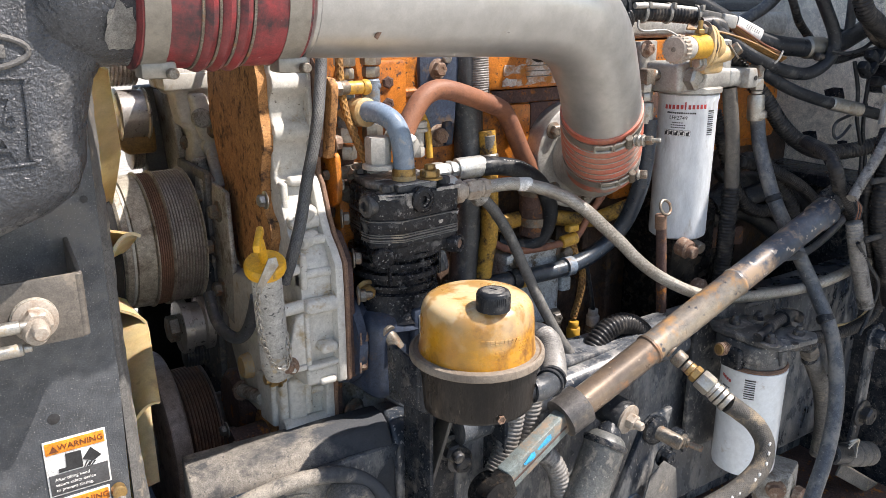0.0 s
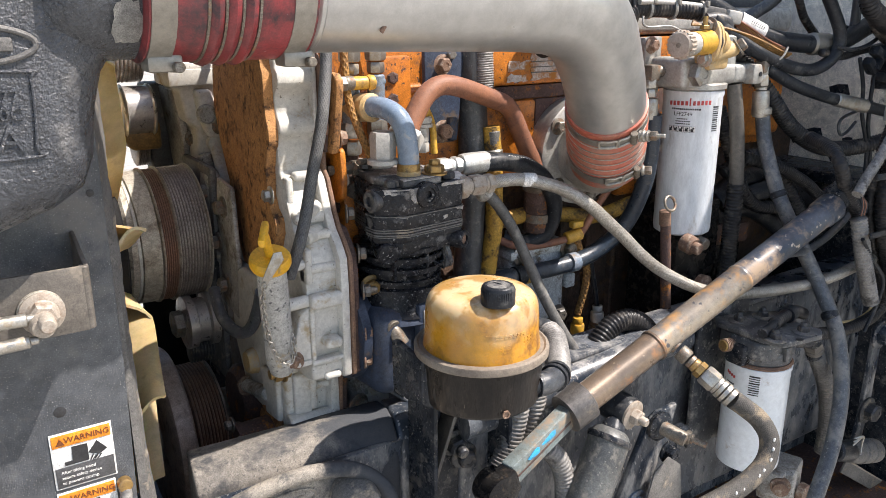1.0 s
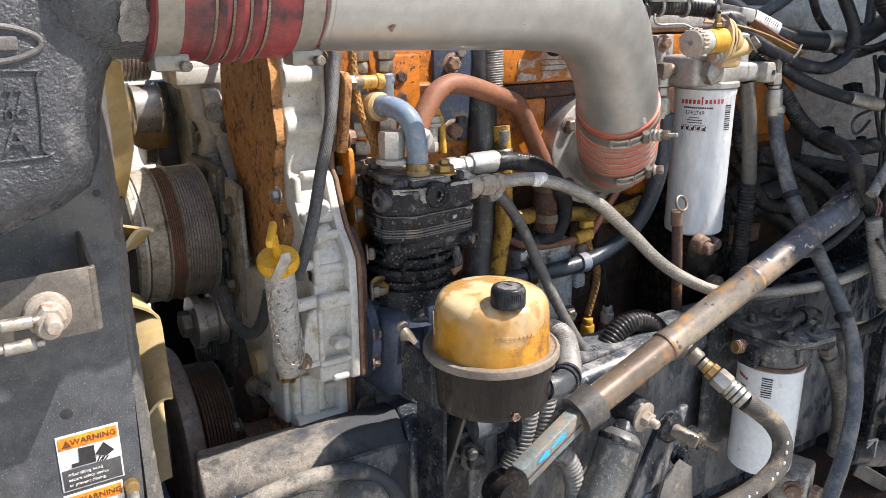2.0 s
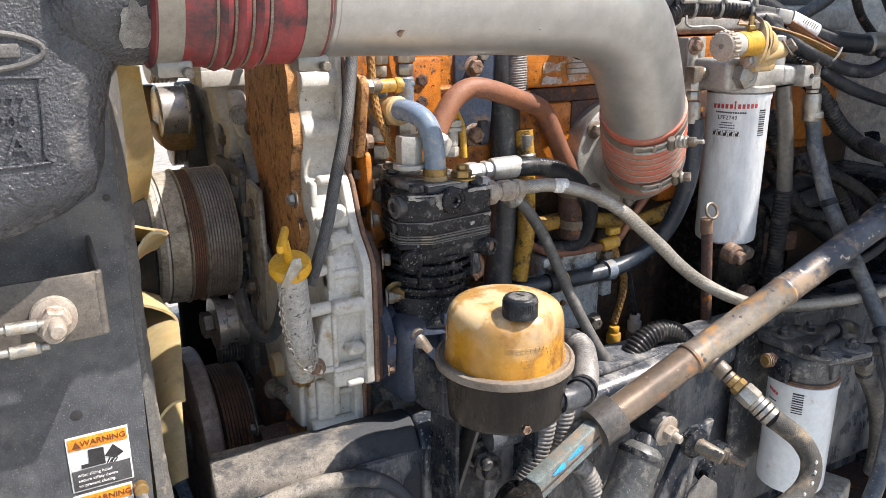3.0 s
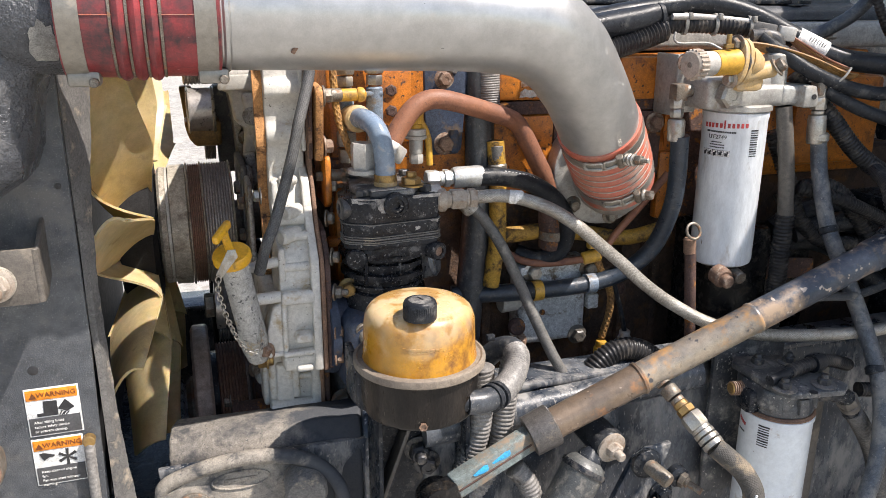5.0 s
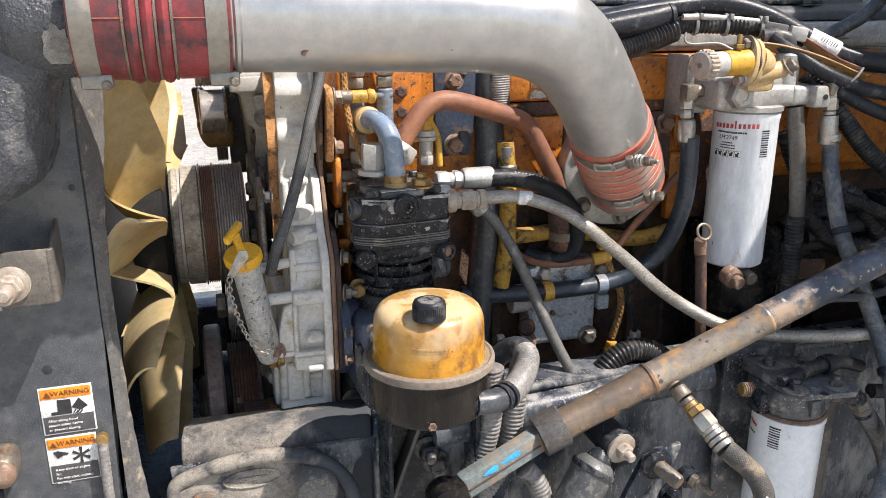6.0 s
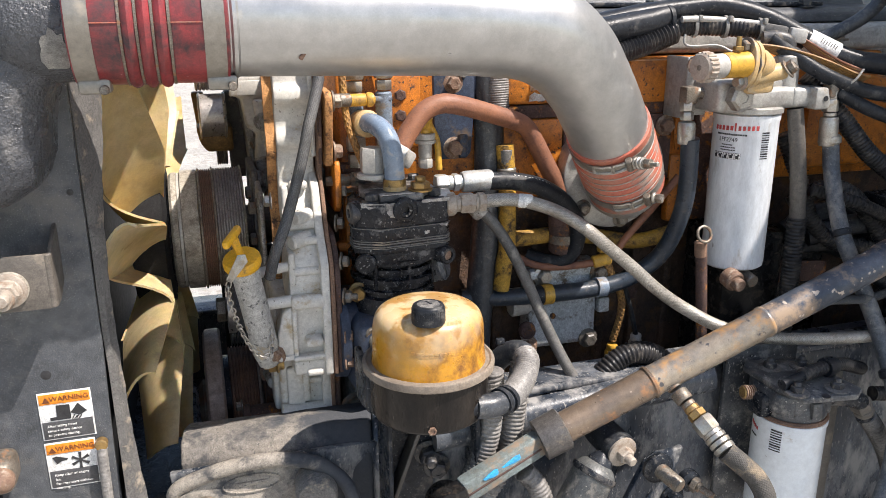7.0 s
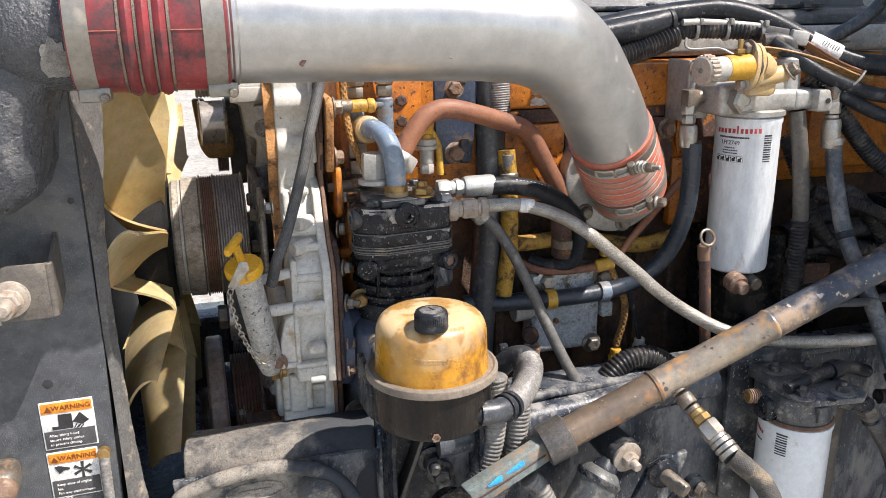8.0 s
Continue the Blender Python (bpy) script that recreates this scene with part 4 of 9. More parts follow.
def sleeve_right():
    ax = S1 - S0
    h = ax.length
    prof = [(0, 0.0462), (0.001, 0.0488), (0.004, 0.0492), (0.006, 0.0482), (0.022, 0.0484)]
    for k in range(5):
        c = 0.027 + k * 0.0115
        prof += [(c, 0.0478), (c + 0.003, 0.0496), (c + 0.0055, 0.0502), (c + 0.008, 0.0496), (c + 0.0108, 0.0478)]
    prof += [(h - 0.022, 0.0484), (h - 0.001, 0.0480), (h, 0.0465)]
    t = solo("silicone_hose", lathe(S0, ax, prof, 56), M_ORED, "faded orange-red corrugated silicone hose with wire rings and spring clamps", "hose")
    d = ax.normalized()
    for k in range(6):
        p = S0 + d * (0.0266 + k * 0.0115)
        part("wire_ring", lathe(p, d, [(-0.0006, 0.0480), (-0.0004, 0.0490), (0.0004, 0.0490), (0.0006, 0.0480)], 48), M_BARE, t)
    for s0, q, e in ((0.016, Vector((0.684, 0.676, 1.5975)), Vector((0.7094, 0.6071, 1.6044))), (h - 0.020, Vector((0.713, 0.722, 1.546)), Vector((0.755, 0.6635, 1.550)))):
        c = S0 + d * s0
        ring_on(t, c, d, 0.0486, 0.011, M_BAND, label="steel T-bolt clamp")
        tang = (e - q).normalized()
        p = e
        while ((p - c) - d * (p - c).dot(d)).length > 0.0525:
            p = p - tang * 0.001
        out = (p - c) - d * (p - c).dot(d)
        side = d.cross(out).normalized()
        side = side if side.x < 0 else -side
        out.normalize()
        for a0, a1 in ((4, 24), (28, 50)):
            arc = [c + (out * math.cos(radians(a)) + side * math.sin(radians(a))) * 0.0505 for a in (a0, (a0 + a1) / 2, a1)]
            loop = [v + d * 0.0052 for v in arc] + [v - d * 0.0052 for v in reversed(arc)]
            part("clamp_loop", sweep(loop + [loop[0]], 0.0017, 8, 0.002), M_STEEL, t)
        part("trunnion", rod(p - d * 0.009 + side * 0.004, p + d * 0.009 + side * 0.004, 0.0045, 14), M_OLDSTEEL, t)
        n = (e - p).length
        part("clamp_bolt", rod(p - tang * 0.012, e, 0.0026, 12), M_STEEL, t)
        part("clamp_spring", sweep([p + tang * 0.004, p + tang * n * 0.26, p + tang * n * 0.50], ribbed(0.0064, 0.0046, 0.22), 14, 0.0007), M_STEEL, t)
        part("clamp_nut", hexes(p + tang * n * 0.50, tang, [(0, 0.008, 0.0058, 6)]), M_OLDSTEEL, t)
    return t


sleeve_right()


def intake_flange():
    c = Vector((0.765, 0.797, 1.554))
    t = thing("intake_flange", c, "pale cast intake elbow flange bolted to the orange head", "flange")
    part("disc", lathe(c + Y * 0.012, -Y, [(-0.02, 0.072), (0, 0.073), (0.002, 0.0745), (0.012, 0.0745), (0.014, 0.072), (0.0145, 0.052)], 48), M_HDR, t)
    part("neck", sweep([c, c + Vector((-0.005, -0.018, 0.001)), S1 + Vector((0.008, 0.022, -0.004)), S1 - Vector((0.006, 0.006, -0.01))], lambda s: 0.0475 + 0.010 * max(0.0, 1 - s / 0.022) ** 2, 40, 0.003), M_HDR, t)
    for a in (40, 143, 223, 280, 330):
        p = c + Vector((math.cos(radians(a)) * 0.064, -0.003, math.sin(radians(a)) * 0.064))
        bolt(t, p, -Y, 0.008, M_OLDSTEEL)
    return t


intake_flange()


def cooler_tank():
    t = thing("cooler_tank", (0.0, 0.66, 1.60), "black crackle-finished cast charge cooler tank with a raised badge and letters", "cooler tank")
    poly = [(0.134, 1.724), (0.118, 1.70), (0.111, 1.675), (0.106, 1.64), (0.097, 1.618), (0.075, 1.604), (0.03, 1.588), (-0.05, 1.56), (-0.12, 1.540), (-0.30, 1.52), (-0.30, 2.0), (0.06, 2.0), (0.10, 1.86), (0.130, 1.80)]
    n = len(poly)
    normals = []
    for k in range(n):
        a, b, c = Vector(poly[k - 1]), Vector(poly[k]), Vector(poly[(k + 1) % n])
        e, f = (b - a).normalized(), (c - b).normalized()
        m = Vector((e.y + f.y, -e.x - f.x)).normalized()
        normals.append(m / max(0.6, m.dot(Vector((e.y, -e.x)))))
    sign = 1 if normals[2].x > 0 else -1
    verts, faces, R, steps = [], [], 0.036, 9
    for j in range(steps + 1):
        q = math.pi / 2 * min(j, steps - 1) / (steps - 1)
        y, inset = (0.600 + R * (1 - math.cos(q)), R * (1 - math.sin(q))) if j < steps else (0.745, 0.0)
        verts += [(p[0] - m.x * sign * inset, y, p[1] - m.y * sign * inset) for p, m in zip(poly, normals)]
    faces = [tuple(range(n)), tuple(range((steps + 1) * n - 1, steps * n - 1, -1))]
    faces += [(j * n + i, j * n + (i + 1) % n, (j + 1) * n + (i + 1) % n, (j + 1) * n + i) for j in range(steps) for i in range(n)]
    body = fill(verts, faces)
    bmesh.ops.recalc_face_normals(body, faces=body.faces)
    part("body", body, M_CAST, t, angle=60)
    prof = [(0.0, 0.034), (0.004, 0.043), (0.012, 0.050), (0.024, 0.0538), (0.036, 0.0545), (0.072, 0.0545)]
    part("neck", lathe((0.078, 0.638, 1.762), X, prof, 48), M_CAST, t, angle=60)
    # bare patch where the finish has worn off the neck
    rng = random.Random(9)
    vs = []
    for k in range(22):
        a = 2 * math.pi * k / 22
        rr = 0.85 + 0.3 * rng.random()
        x, ang = 0.1315 + math.cos(a) * 0.0110 * rr, radians(151) + math.sin(a) * radians(20) * rr
        rad = 0.0
        vs.append((x, ang, rad))
    rings = [[(0.1315 + (x - 0.1315) * f, radians(151) + (g - radians(151)) * f) for x, g, _ in vs] for f in (0.05, 0.5, 1.0)]
    pts = [(x, 0.638 + math.cos(g) * (0.0553 + max(0.0, 0.129 - x) * 0.30), 1.762 - math.sin(g) * (0.0553 + max(0.0, 0.129 - x) * 0.30)) for ring in rings for x, g in ring]
    quads = [(i * 22 + k, i * 22 + (k + 1) % 22, (i + 1) * 22 + (k + 1) % 22, (i + 1) * 22 + k) for i in range(2) for k in range(22)]
    patch = fill(pts, quads + [tuple(range(22))])
    bmesh.ops.solidify(patch, geom=patch.faces[:], thickness=0.0012)
    bmesh.ops.recalc_face_normals(patch, faces=patch.faces)
    part("bare_patch", patch, M_VALVE, t, "bare grey worn patch")
    face = pose(0.0, 0.5995, 0.0, 90, 0, 0)
    # badge: an oval rim with a plain bar in it
    pts = [Vector((0.030 + 0.044 * math.cos(a), 0.5995, 1.7225 + 0.0125 * math.sin(a))) for a in [2 * math.pi * k / 40 for k in range(41)]]
    part("badge_rim", sweep(pts, 0.0020, 8, 0.003), M_EDGE, t, "oval raised badge rim")
    part("badge_mark", box((0.030, 0.599, 1.7225), (0.060, 0.003, 0.009), 0.0015), M_EDGE, t)
    frame_pts = [(-0.05, 0.5995, 1.705), (0.062, 0.5995, 1.705), (0.068, 0.5995, 1.699), (0.0655, 0.5995, 1.655), (0.060, 0.5995, 1.6475), (-0.05, 0.5995, 1.6475)]
    part("raised_border", sweep(frame_pts, 0.0013, 8, 0.003), M_CAST, t)
    for body, size, x, z in (("E777", 0.0125, 0.047, 1.6885), ("20C", 0.0125, 0.050, 1.6770), ("A", 0.025, 0.050, 1.6600)):
        part("letters", lettering(body, size, Matrix.Translation((x, 0, z)) @ face, 0.0012), M_CAST, t)
    return t


cooler_tank()


# ---- radiator side panel ----
def shroud():
    t = thing("radiator_shroud", (0.0, 0.75, 1.0), "dusty black sheet metal radiator side panel and fan shroud", "radiator shroud", kind="structure")
    poly = [(0.121, 1.74), (0.121, 1.615), (0.1205, 1.435), (0.116, 1.258), (0.108, 1.05), (-0.55, 1.05), (-0.55, 1.95), (0.10, 1.95)]
    part("side_panel", prism(poly, "y", 0.700, 0.706, 0.0015), M_PANEL, t)
    # lip: runs from behind the panel's edge to an outer edge that lies further back towards the top
    lip = [(0.128, 0.800, 1.95), (0.142, 0.790, 1.73), (0.1405, 0.769, 1.650), (0.1370, 0.752, 1.606), (0.1342, 0.731, 1.557), (0.1330, 0.724, 1.505), (0.1325, 0.722, 1.449), (0.134, 0.722, 1.38), (0.136, 0.722, 1.32), (0.142, 0.722, 1.235), (0.152, 0.722, 1.16), (0.17, 0.722, 1.08)]
    rng = random.Random(17)
    line = spline([Vector(p) for p in lip], 0.012)
    verts, faces = [], []
    for k, p in enumerate(line):
        inner = Vector((min(0.1215, p.x - 0.012) if p.z > 1.2 else p.x - 0.05, 0.7105, p.z))
        out = p + Vector((rng.uniform(-0.0006, 0.0006), 0, 0))
        for f in (0.0, 0.5, 1.0):
            verts.append(inner.lerp(out, f) - Y * 0.004 * math.sin(math.pi * f))
    for k in range(len(line) - 1):
        for j in range(2):
            faces.append((3 * k + j, 3 * k + j + 1, 3 * k + j + 4, 3 * k + j + 3))
    sheet = fill(verts, faces)
    bmesh.ops.recalc_face_normals(sheet, faces=sheet.faces)
    bmesh.ops.solidify(sheet, geom=sheet.faces[:], thickness=0.003)
    bmesh.ops.recalc_face_normals(sheet, faces=sheet.faces)
    part("shroud_lip", sheet, M_EDGE, t, "weathered grey shroud lip")
    part("front_wall", box((0.07, 1.13, 1.45), (0.03, 0.80, 1.0), 0.005), M_CORE, t, "near-black radiator core")
    # unseen plate above the view, added to shade the upper fan blades
    part("unseen_shade_plate", box((0.17, 1.03, 1.815), (0.20, 0.60, 0.012), 0.004), M_BLACK, t)
    part("lower_return", box((0.10, 1.02, 1.06), (0.18, 0.62, 0.05), 0.008), M_BLACK, t)
    part("side_return", box((0.066, 0.716, 1.45), (0.10, 0.010, 0.9), 0.002), M_BLACK, t)
    for x, z, r in ((0.063, 1.407, 0.0052), (0.111, 1.597, 0.0032), (0.108, 1.262, 0.003)):
        part("hole", lathe((x, 0.7004, z), -Y, [(0, r), (0.0006, r), (0.0008, r * 0.9)], 20), M_INK, t, "dark round hole")
    return t


shroud()


def bracket():
    t = thing("bent_bracket", (0.05, 0.70, 1.49), "bent steel angle bracket, dusty grey, bolted to the panel", "bracket")
    part("front_leaf", box((-0.075, 0.6475, 1.5245), (0.330, 0.004, 0.054), 0.0015), M_DIRTYIRON, t)
    part("side_leaf", prism([(0.648, 1.551), (0.660, 1.555), (0.699, 1.568), (0.699, 1.508), (0.668, 1.497), (0.648, 1.498)], "x", 0.0905, 0.0945, 0.0015), M_DIRTYIRON, t)
    part("bend", rod((0.0905, 0.6495, 1.4985), (0.0905, 0.6495, 1.5510), 0.0042), M_DIRTYIRON, t)
    part("big_washer", lathe((0.056, 0.6455, 1.521), -Y, [(0, 0.017), (0.003, 0.017), (0.004, 0.015), (0.0045, 0.010)], 30), M_PULRIM, t)
    part("wave_washer", lathe((0.056, 0.642, 1.520), -Y, [(0, 0.012), (0.004, 0.0125), (0.006, 0.010)], 24), M_DUSTSTEEL, t)
    bolt(t, (0.056, 0.640, 1.521), -Y, 0.0115, M_DUSTSTEEL, stud=0.03)
    part("pivot_washer", lathe((0.054, 0.630, 1.517), -Y, [(0, 0.009), (0.005, 0.010), (0.012, 0.008)], 24), M_DUSTSTEEL, t)
    return t


bracket()
for dz in (0.0, -0.022):
    solo("hood_stay_rod", merged(rod((0.050, 0.627, 1.523 + dz * 0.8), (-0.15, 0.616, 1.531 + dz), 0.0032), rod((0.044, 0.6265, 1.523 + dz * 0.8), (0.022, 0.6255, 1.524 + dz * 0.85), 0.0050)), M_STEEL, "thin pale steel stay rod pinned to the bracket", "rod", "stay rods")


def panel_latch():
    t = thing("rubber_latch", (0.0, 0.66, 1.30), "worn grey clamp with a domed nut at the panel edge", "latch")
    part("body", box((0.005, 0.675, 1.318), (0.045, 0.045, 0.035), 0.010, seg=3), M_OLDSTEEL, t)
    part("dome", lathe((0.018, 0.652, 1.322), -Y, [(0, 0.013), (0.006, 0.013), (0.012, 0.008), (0.014, 0.002)], 20), M_RUSTBOLT, t)
    part("tube", rod((0.0, 0.68, 1.305), (0.0, 0.69, 1.12), 0.008), M_BLACK, t)


panel_latch()


def drain_valve():
    t = thing("drain_hose_stub", (0.105, 0.69, 1.25), "small dirty clear drain hose with a ring end", "hose")
    part("ring", lathe((0.1065, 0.698, 1.322), -Y, [(0, 0.0065), (0.008, 0.0065), (0.009, 0.005), (0.009, 0.003)], 20), M_BRASS, t)
    part("tube", sweep([(0.1065, 0.694, 1.318), (0.106, 0.692, 1.30), (0.1055, 0.692, 1.24)], ribbed(0.0055, 0.006, 0.08), 12, 0.0015), M_CORRG, t)


drain_valve()


def warning_label(name, x0, z0, w, h, lines, kind):
    """Sticker: rounded white card, orange head band, drawing, dark text field."""
    y = 0.6995
    cx = x0 + w / 2
    t = thing(name, (cx, 0.70, z0), "white and orange WARNING sticker with black drawing on the dusty panel", "sticker", "warning stickers")
    face = lambda x, z: Matrix.Translation((x, y - 0.0016, z)) @ pose(0, 0, 0, 90, 0, 0)
    part("card", box((cx, y, z0 + h / 2), (w, 0.0012, h), 0.0005), M_PAPER, t)
    part("head_band", box((cx, y - 0.0007, z0 + h - 0.0075), (w - 0.003, 0.0012, 0.0115), 0.0003), M_ORLAB, t, "orange header band")
    part("text_field", box((cx, y - 0.0007, z0 + h * 0.19 + 0.001), (w - 0.003, 0.0012, h * 0.36), 0.0003), M_FIELD, t, "dark grey text field")
    part("heading", lettering("WARNING", 0.0098, face(cx + 0.0045, z0 + h - 0.0077) @ Matrix.Diagonal((0.80, 0.80, 1.0, 1.0)), 0.0002), M_LABELTXT, t)
    part("triangle", prism([(cx - 0.0215, z0 + h - 0.0112), (cx - 0.0142, z0 + h - 0.0112), (cx - 0.01785, z0 + h - 0.0048)], "y", y - 0.0018, y - 0.001, 0), M_LABELTXT, t)
    for k, s in enumerate(lines):
        part("text_line", lettering(s, 0.0041, face(x0 + 0.0058, z0 + h * 0.30 - k * 0.0052), 0.0002, "LEFT"), M_PAPER, t)
    zc = z0 + h * 0.56
    if kind == "hood":
        part("drawing", prism([(x0 + 0.010, zc - 0.008), (x0 + 0.030, zc - 0.008), (x0 + 0.030, zc + 0.0085), (x0 + 0.017, zc + 0.009), (x0 + 0.0165, zc - 0.0045), (x0 + 0.010, zc - 0.0045)], "y", y - 0.0014, y - 0.0004, 0), M_INK, t)
        part("drawing", prism([(x0 + 0.030, zc - 0.001), (x0 + 0.038, zc + 0.009), (x0 + 0.046, zc - 0.001), (x0 + 0.039, zc - 0.005)], "y", y - 0.0014, y - 0.0004, 0), M_INK, t)
        for k in range(4):
            part("drawing", rod((x0 + 0.031 + k * 0.002, y - 0.001, zc - 0.009), (x0 + 0.034 + k * 0.0022, y - 0.001, zc - 0.0035 - (k % 2) * 0.002), 0.0006, 6), M_INK, t)
    else:
        for k in range(6):
            a = math.pi * k / 3 + 0.5
            c = Vector((x0 + 0.033, y - 0.0008, zc))
            u = Vector((math.cos(a), 0, math.sin(a)))
            n = Vector((-u.z, 0, u.x))
            q = [c + u * 0.0025 - n * 0.001, c + u * 0.0095 - n * 0.0016, c + u * 0.0095 + n * 0.0016, c + u * 0.0025 + n * 0.001]
            part("drawing", prism([(v.x, v.z) for v in q], "y", y - 0.0014, y - 0.0004, 0), M_INK, t)
        part("drawing", lathe((x0 + 0.033, y - 0.0004, zc), -Y, [(0, 0.0024), (0.001, 0.0024)], 14), M_INK, t)
        part("drawing", prism([(x0 + 0.006, zc + 0.007), (x0 + 0.010, zc + 0.008), (x0 + 0.021, zc + 0.004), (x0 + 0.020, zc + 0.0025), (x0 + 0.015, zc + 0.002), (x0 + 0.010, zc - 0.001)], "y", y - 0.0014, y - 0.0004, 0), M_INK, t)
    return t


warning_label("warning_sticker", 0.0505, 1.332, 0.052, 0.055, ["After tilting hood", "secure safety device", "to prevent closing."], "hood")
warning_label("warning_sticker", 0.0500, 1.2735, 0.050, 0.055, ["Keep clear of engine", "fan.", "Fan may start without", "warning."], "fan")


# ---- fan and pulleys ----
def fan():
    c = Vector((0.165, 1.05, 1.457))
    t = thing("engine_fan", c, "tan painted many-bladed engine cooling fan, dusty and sunlit", "fan")
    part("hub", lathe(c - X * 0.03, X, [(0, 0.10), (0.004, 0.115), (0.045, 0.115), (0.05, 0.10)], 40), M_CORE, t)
    n, rows, cols, CANT = 11, 14, 10, 0.085

    def between(u, a, m, z):
        return a + (m - a) * u / 0.4 if u < 0.4 else m + (z - m) * (u - 0.4) / 0.6
    for b in range(n):
        th0 = radians(128.3 + 360 / n * b)
        verts, faces = [], []
        for i in range(rows):
            u = i / (rows - 1)
            for j in range(cols):
                v = j / (cols - 1)
                r = 0.095 + (0.225 - 0.010 * v) * u
                x = (1 - v) * between(u, 0.130, 0.114, 0.134) + v * between(u, 0.172, 0.186, 0.174)
                off = (1 - v) * between(u, 26, 20, 8.5) + v * between(u, 10, 1, 2.5)
                th = th0 + radians(off) - radians(3) * (1 - (2 * v - 1) ** 2)
                verts.append((x + 0.19 * CANT + r * math.cos(th) * CANT, c.y + r * math.cos(th), c.z + r * math.sin(th)))
        for i in range(rows - 1):
            for j in range(cols - 1):
                faces.append((i * cols + j, i * cols + j + 1, (i + 1) * cols + j + 1, (i + 1) * cols + j))
        bm = fill(verts, faces)
        bmesh.ops.recalc_face_normals(bm, faces=bm.faces)
        bmesh.ops.solidify(bm, geom=bm.faces[:], thickness=0.003)
        bmesh.ops.recalc_face_normals(bm, faces=bm.faces)
        part("blade", bm, M_FAN, t, angle=50)
        # the moulded fold that carries one blade's front edge into the next blade's rear edge
        verts, faces = [], []
        for i in range(7):
            for j in range(9):
                v = j / 8
                u = i / 6 * (0.40 - 0.10 * math.sin(math.pi * v))
                w = v * v * (3 - 2 * v)
                x = (1 - w) * between(u, 0.130, 0.114, 0.134) + w * between(u, 0.172, 0.186, 0.174)
                th = th0 + radians((1 - v) * between(u, 26, 20, 8.5) + v * (360 / n + between(u, 10, 1, 2.5)))
                r = 0.095 + 0.22 * u
                verts.append((x + 0.19 * CANT + r * math.cos(th) * CANT, c.y + r * math.cos(th), c.z + r * math.sin(th)))
        for i in range(6):
            for j in range(8):
                faces.append((i * 9 + j, i * 9 + j + 1, (i + 1) * 9 + j + 1, (i + 1) * 9 + j))
        bm = fill(verts, faces)
        bmesh.ops.recalc_face_normals(bm, faces=bm.faces)
        bmesh.ops.solidify(bm, geom=bm.faces[:], thickness=0.003)
        bmesh.ops.recalc_face_normals(bm, faces=bm.faces)
        part("blade_root", bm, M_FAN, t, angle=60)
    return t


fan()


def grooved(o, x0, x1, r, n, depth=0.003):
    w = (x1 - x0) / n
    prof = []
    for k in range(n):
        a = x0 + k * w
        prof += [(a, r - depth), (a + w * 0.3, r), (a + w * 0.7, r), (a + w, r - depth)]
    return lathe(o, X, prof, 56)


def fan_pulley():
    o = Vector((0.0, 1.05, 1.457))
    t = thing("fan_drive_pulley", (0.24, 1.05, 1.457), "large worn fan drive pulley with rusty and dark ribbed tracks", "pulley")
    part("front_rim", lathe(o, X, [(0.188, 0.065), (0.1885, 0.081), (0.192, 0.0845), (0.1985, 0.0845), (0.1995, 0.0828), (0.2035, 0.0828), (0.2045, 0.0865), (0.226, 0.0872), (0.2275, 0.0850)], 64), M_PULRIM, t)
    part("paint_band", lathe(o, X, [(0.1996, 0.0829), (0.1998, 0.0836), (0.2030, 0.0836), (0.2034, 0.0829)], 64), M_BARE, t, "worn pale band round the rim")
    for x, r in ((0.2276, 0.0895), (0.2470, 0.0900), (0.2870, 0.0900)):
        part("bead", lathe(o, X, [(x, 0.07), (x + 0.0003, r - 0.002), (x + 0.0012, r), (x + 0.0022, r), (x + 0.0032, r - 0.002), (x + 0.0036, 0.07)], 64), M_PULRIM, t)
    part("rusty_track", grooved(o, 0.2310, 0.2470, 0.0872, 6), M_RUSTRIB, t, "rusty ribbed track")
    part("dark_track", grooved(o, 0.2505, 0.2870, 0.0878, 10), M_BRIGHTRIB, t, "dark ribbed track with a belt")
    part("shaft", rod((0.17, 1.05, 1.457), (0.36, 1.05, 1.457), 0.03, 24), M_PULLEY, t)
    teeth = []
    for k in range(120):
        rr, q = (0.075 if k % 2 else 0.069), 2 * math.pi * k / 120
        teeth.append((1.05 + rr * math.cos(q), 1.457 + rr * math.sin(q)))
    part("finned_clutch", prism(teeth, "x", 0.173, 0.1865, 0), M_RUBBER, t, "black finned fan clutch")
    part("seal_ring", lathe(o, X, [(0.181, 0.06), (0.1815, 0.0730), (0.187, 0.0730), (0.1878, 0.06)], 64), M_RUBBER, t)


fan_pulley()


def crank_damper():
    o = Vector((0.0, 1.05, 1.168))
    t = thing("crank_damper", (0.24, 1.05, 1.168), "brown-grey crankshaft damper disc with a ribbed belt pulley", "pulley")
    part("disc", lathe(o, X, [(0.212, 0.05), (0.2125, 0.113), (0.216, 0.119), (0.219, 0.120), (0.236, 0.120), (0.2395, 0.117), (0.240, 0.05)], 64), M_DAMPER, t)
    part("neck", lathe(o, X, [(0.240, 0.076), (0.248, 0.076)], 40), M_BLACK, t)
    part("pulley", grooved(o, 0.2485, 0.289, 0.088, 9), M_RUSTRIB, t, "brown ribbed belt pulley")
    part("end_rim", lathe(o, X, [(0.289, 0.05), (0.2892, 0.090), (0.2920, 0.090), (0.2925, 0.05)], 56), M_DAMPER, t)
    part("shaft", rod((0.20, 1.05, 1.168), (0.34, 1.05, 1.168), 0.04, 24), M_PULLEY, t)


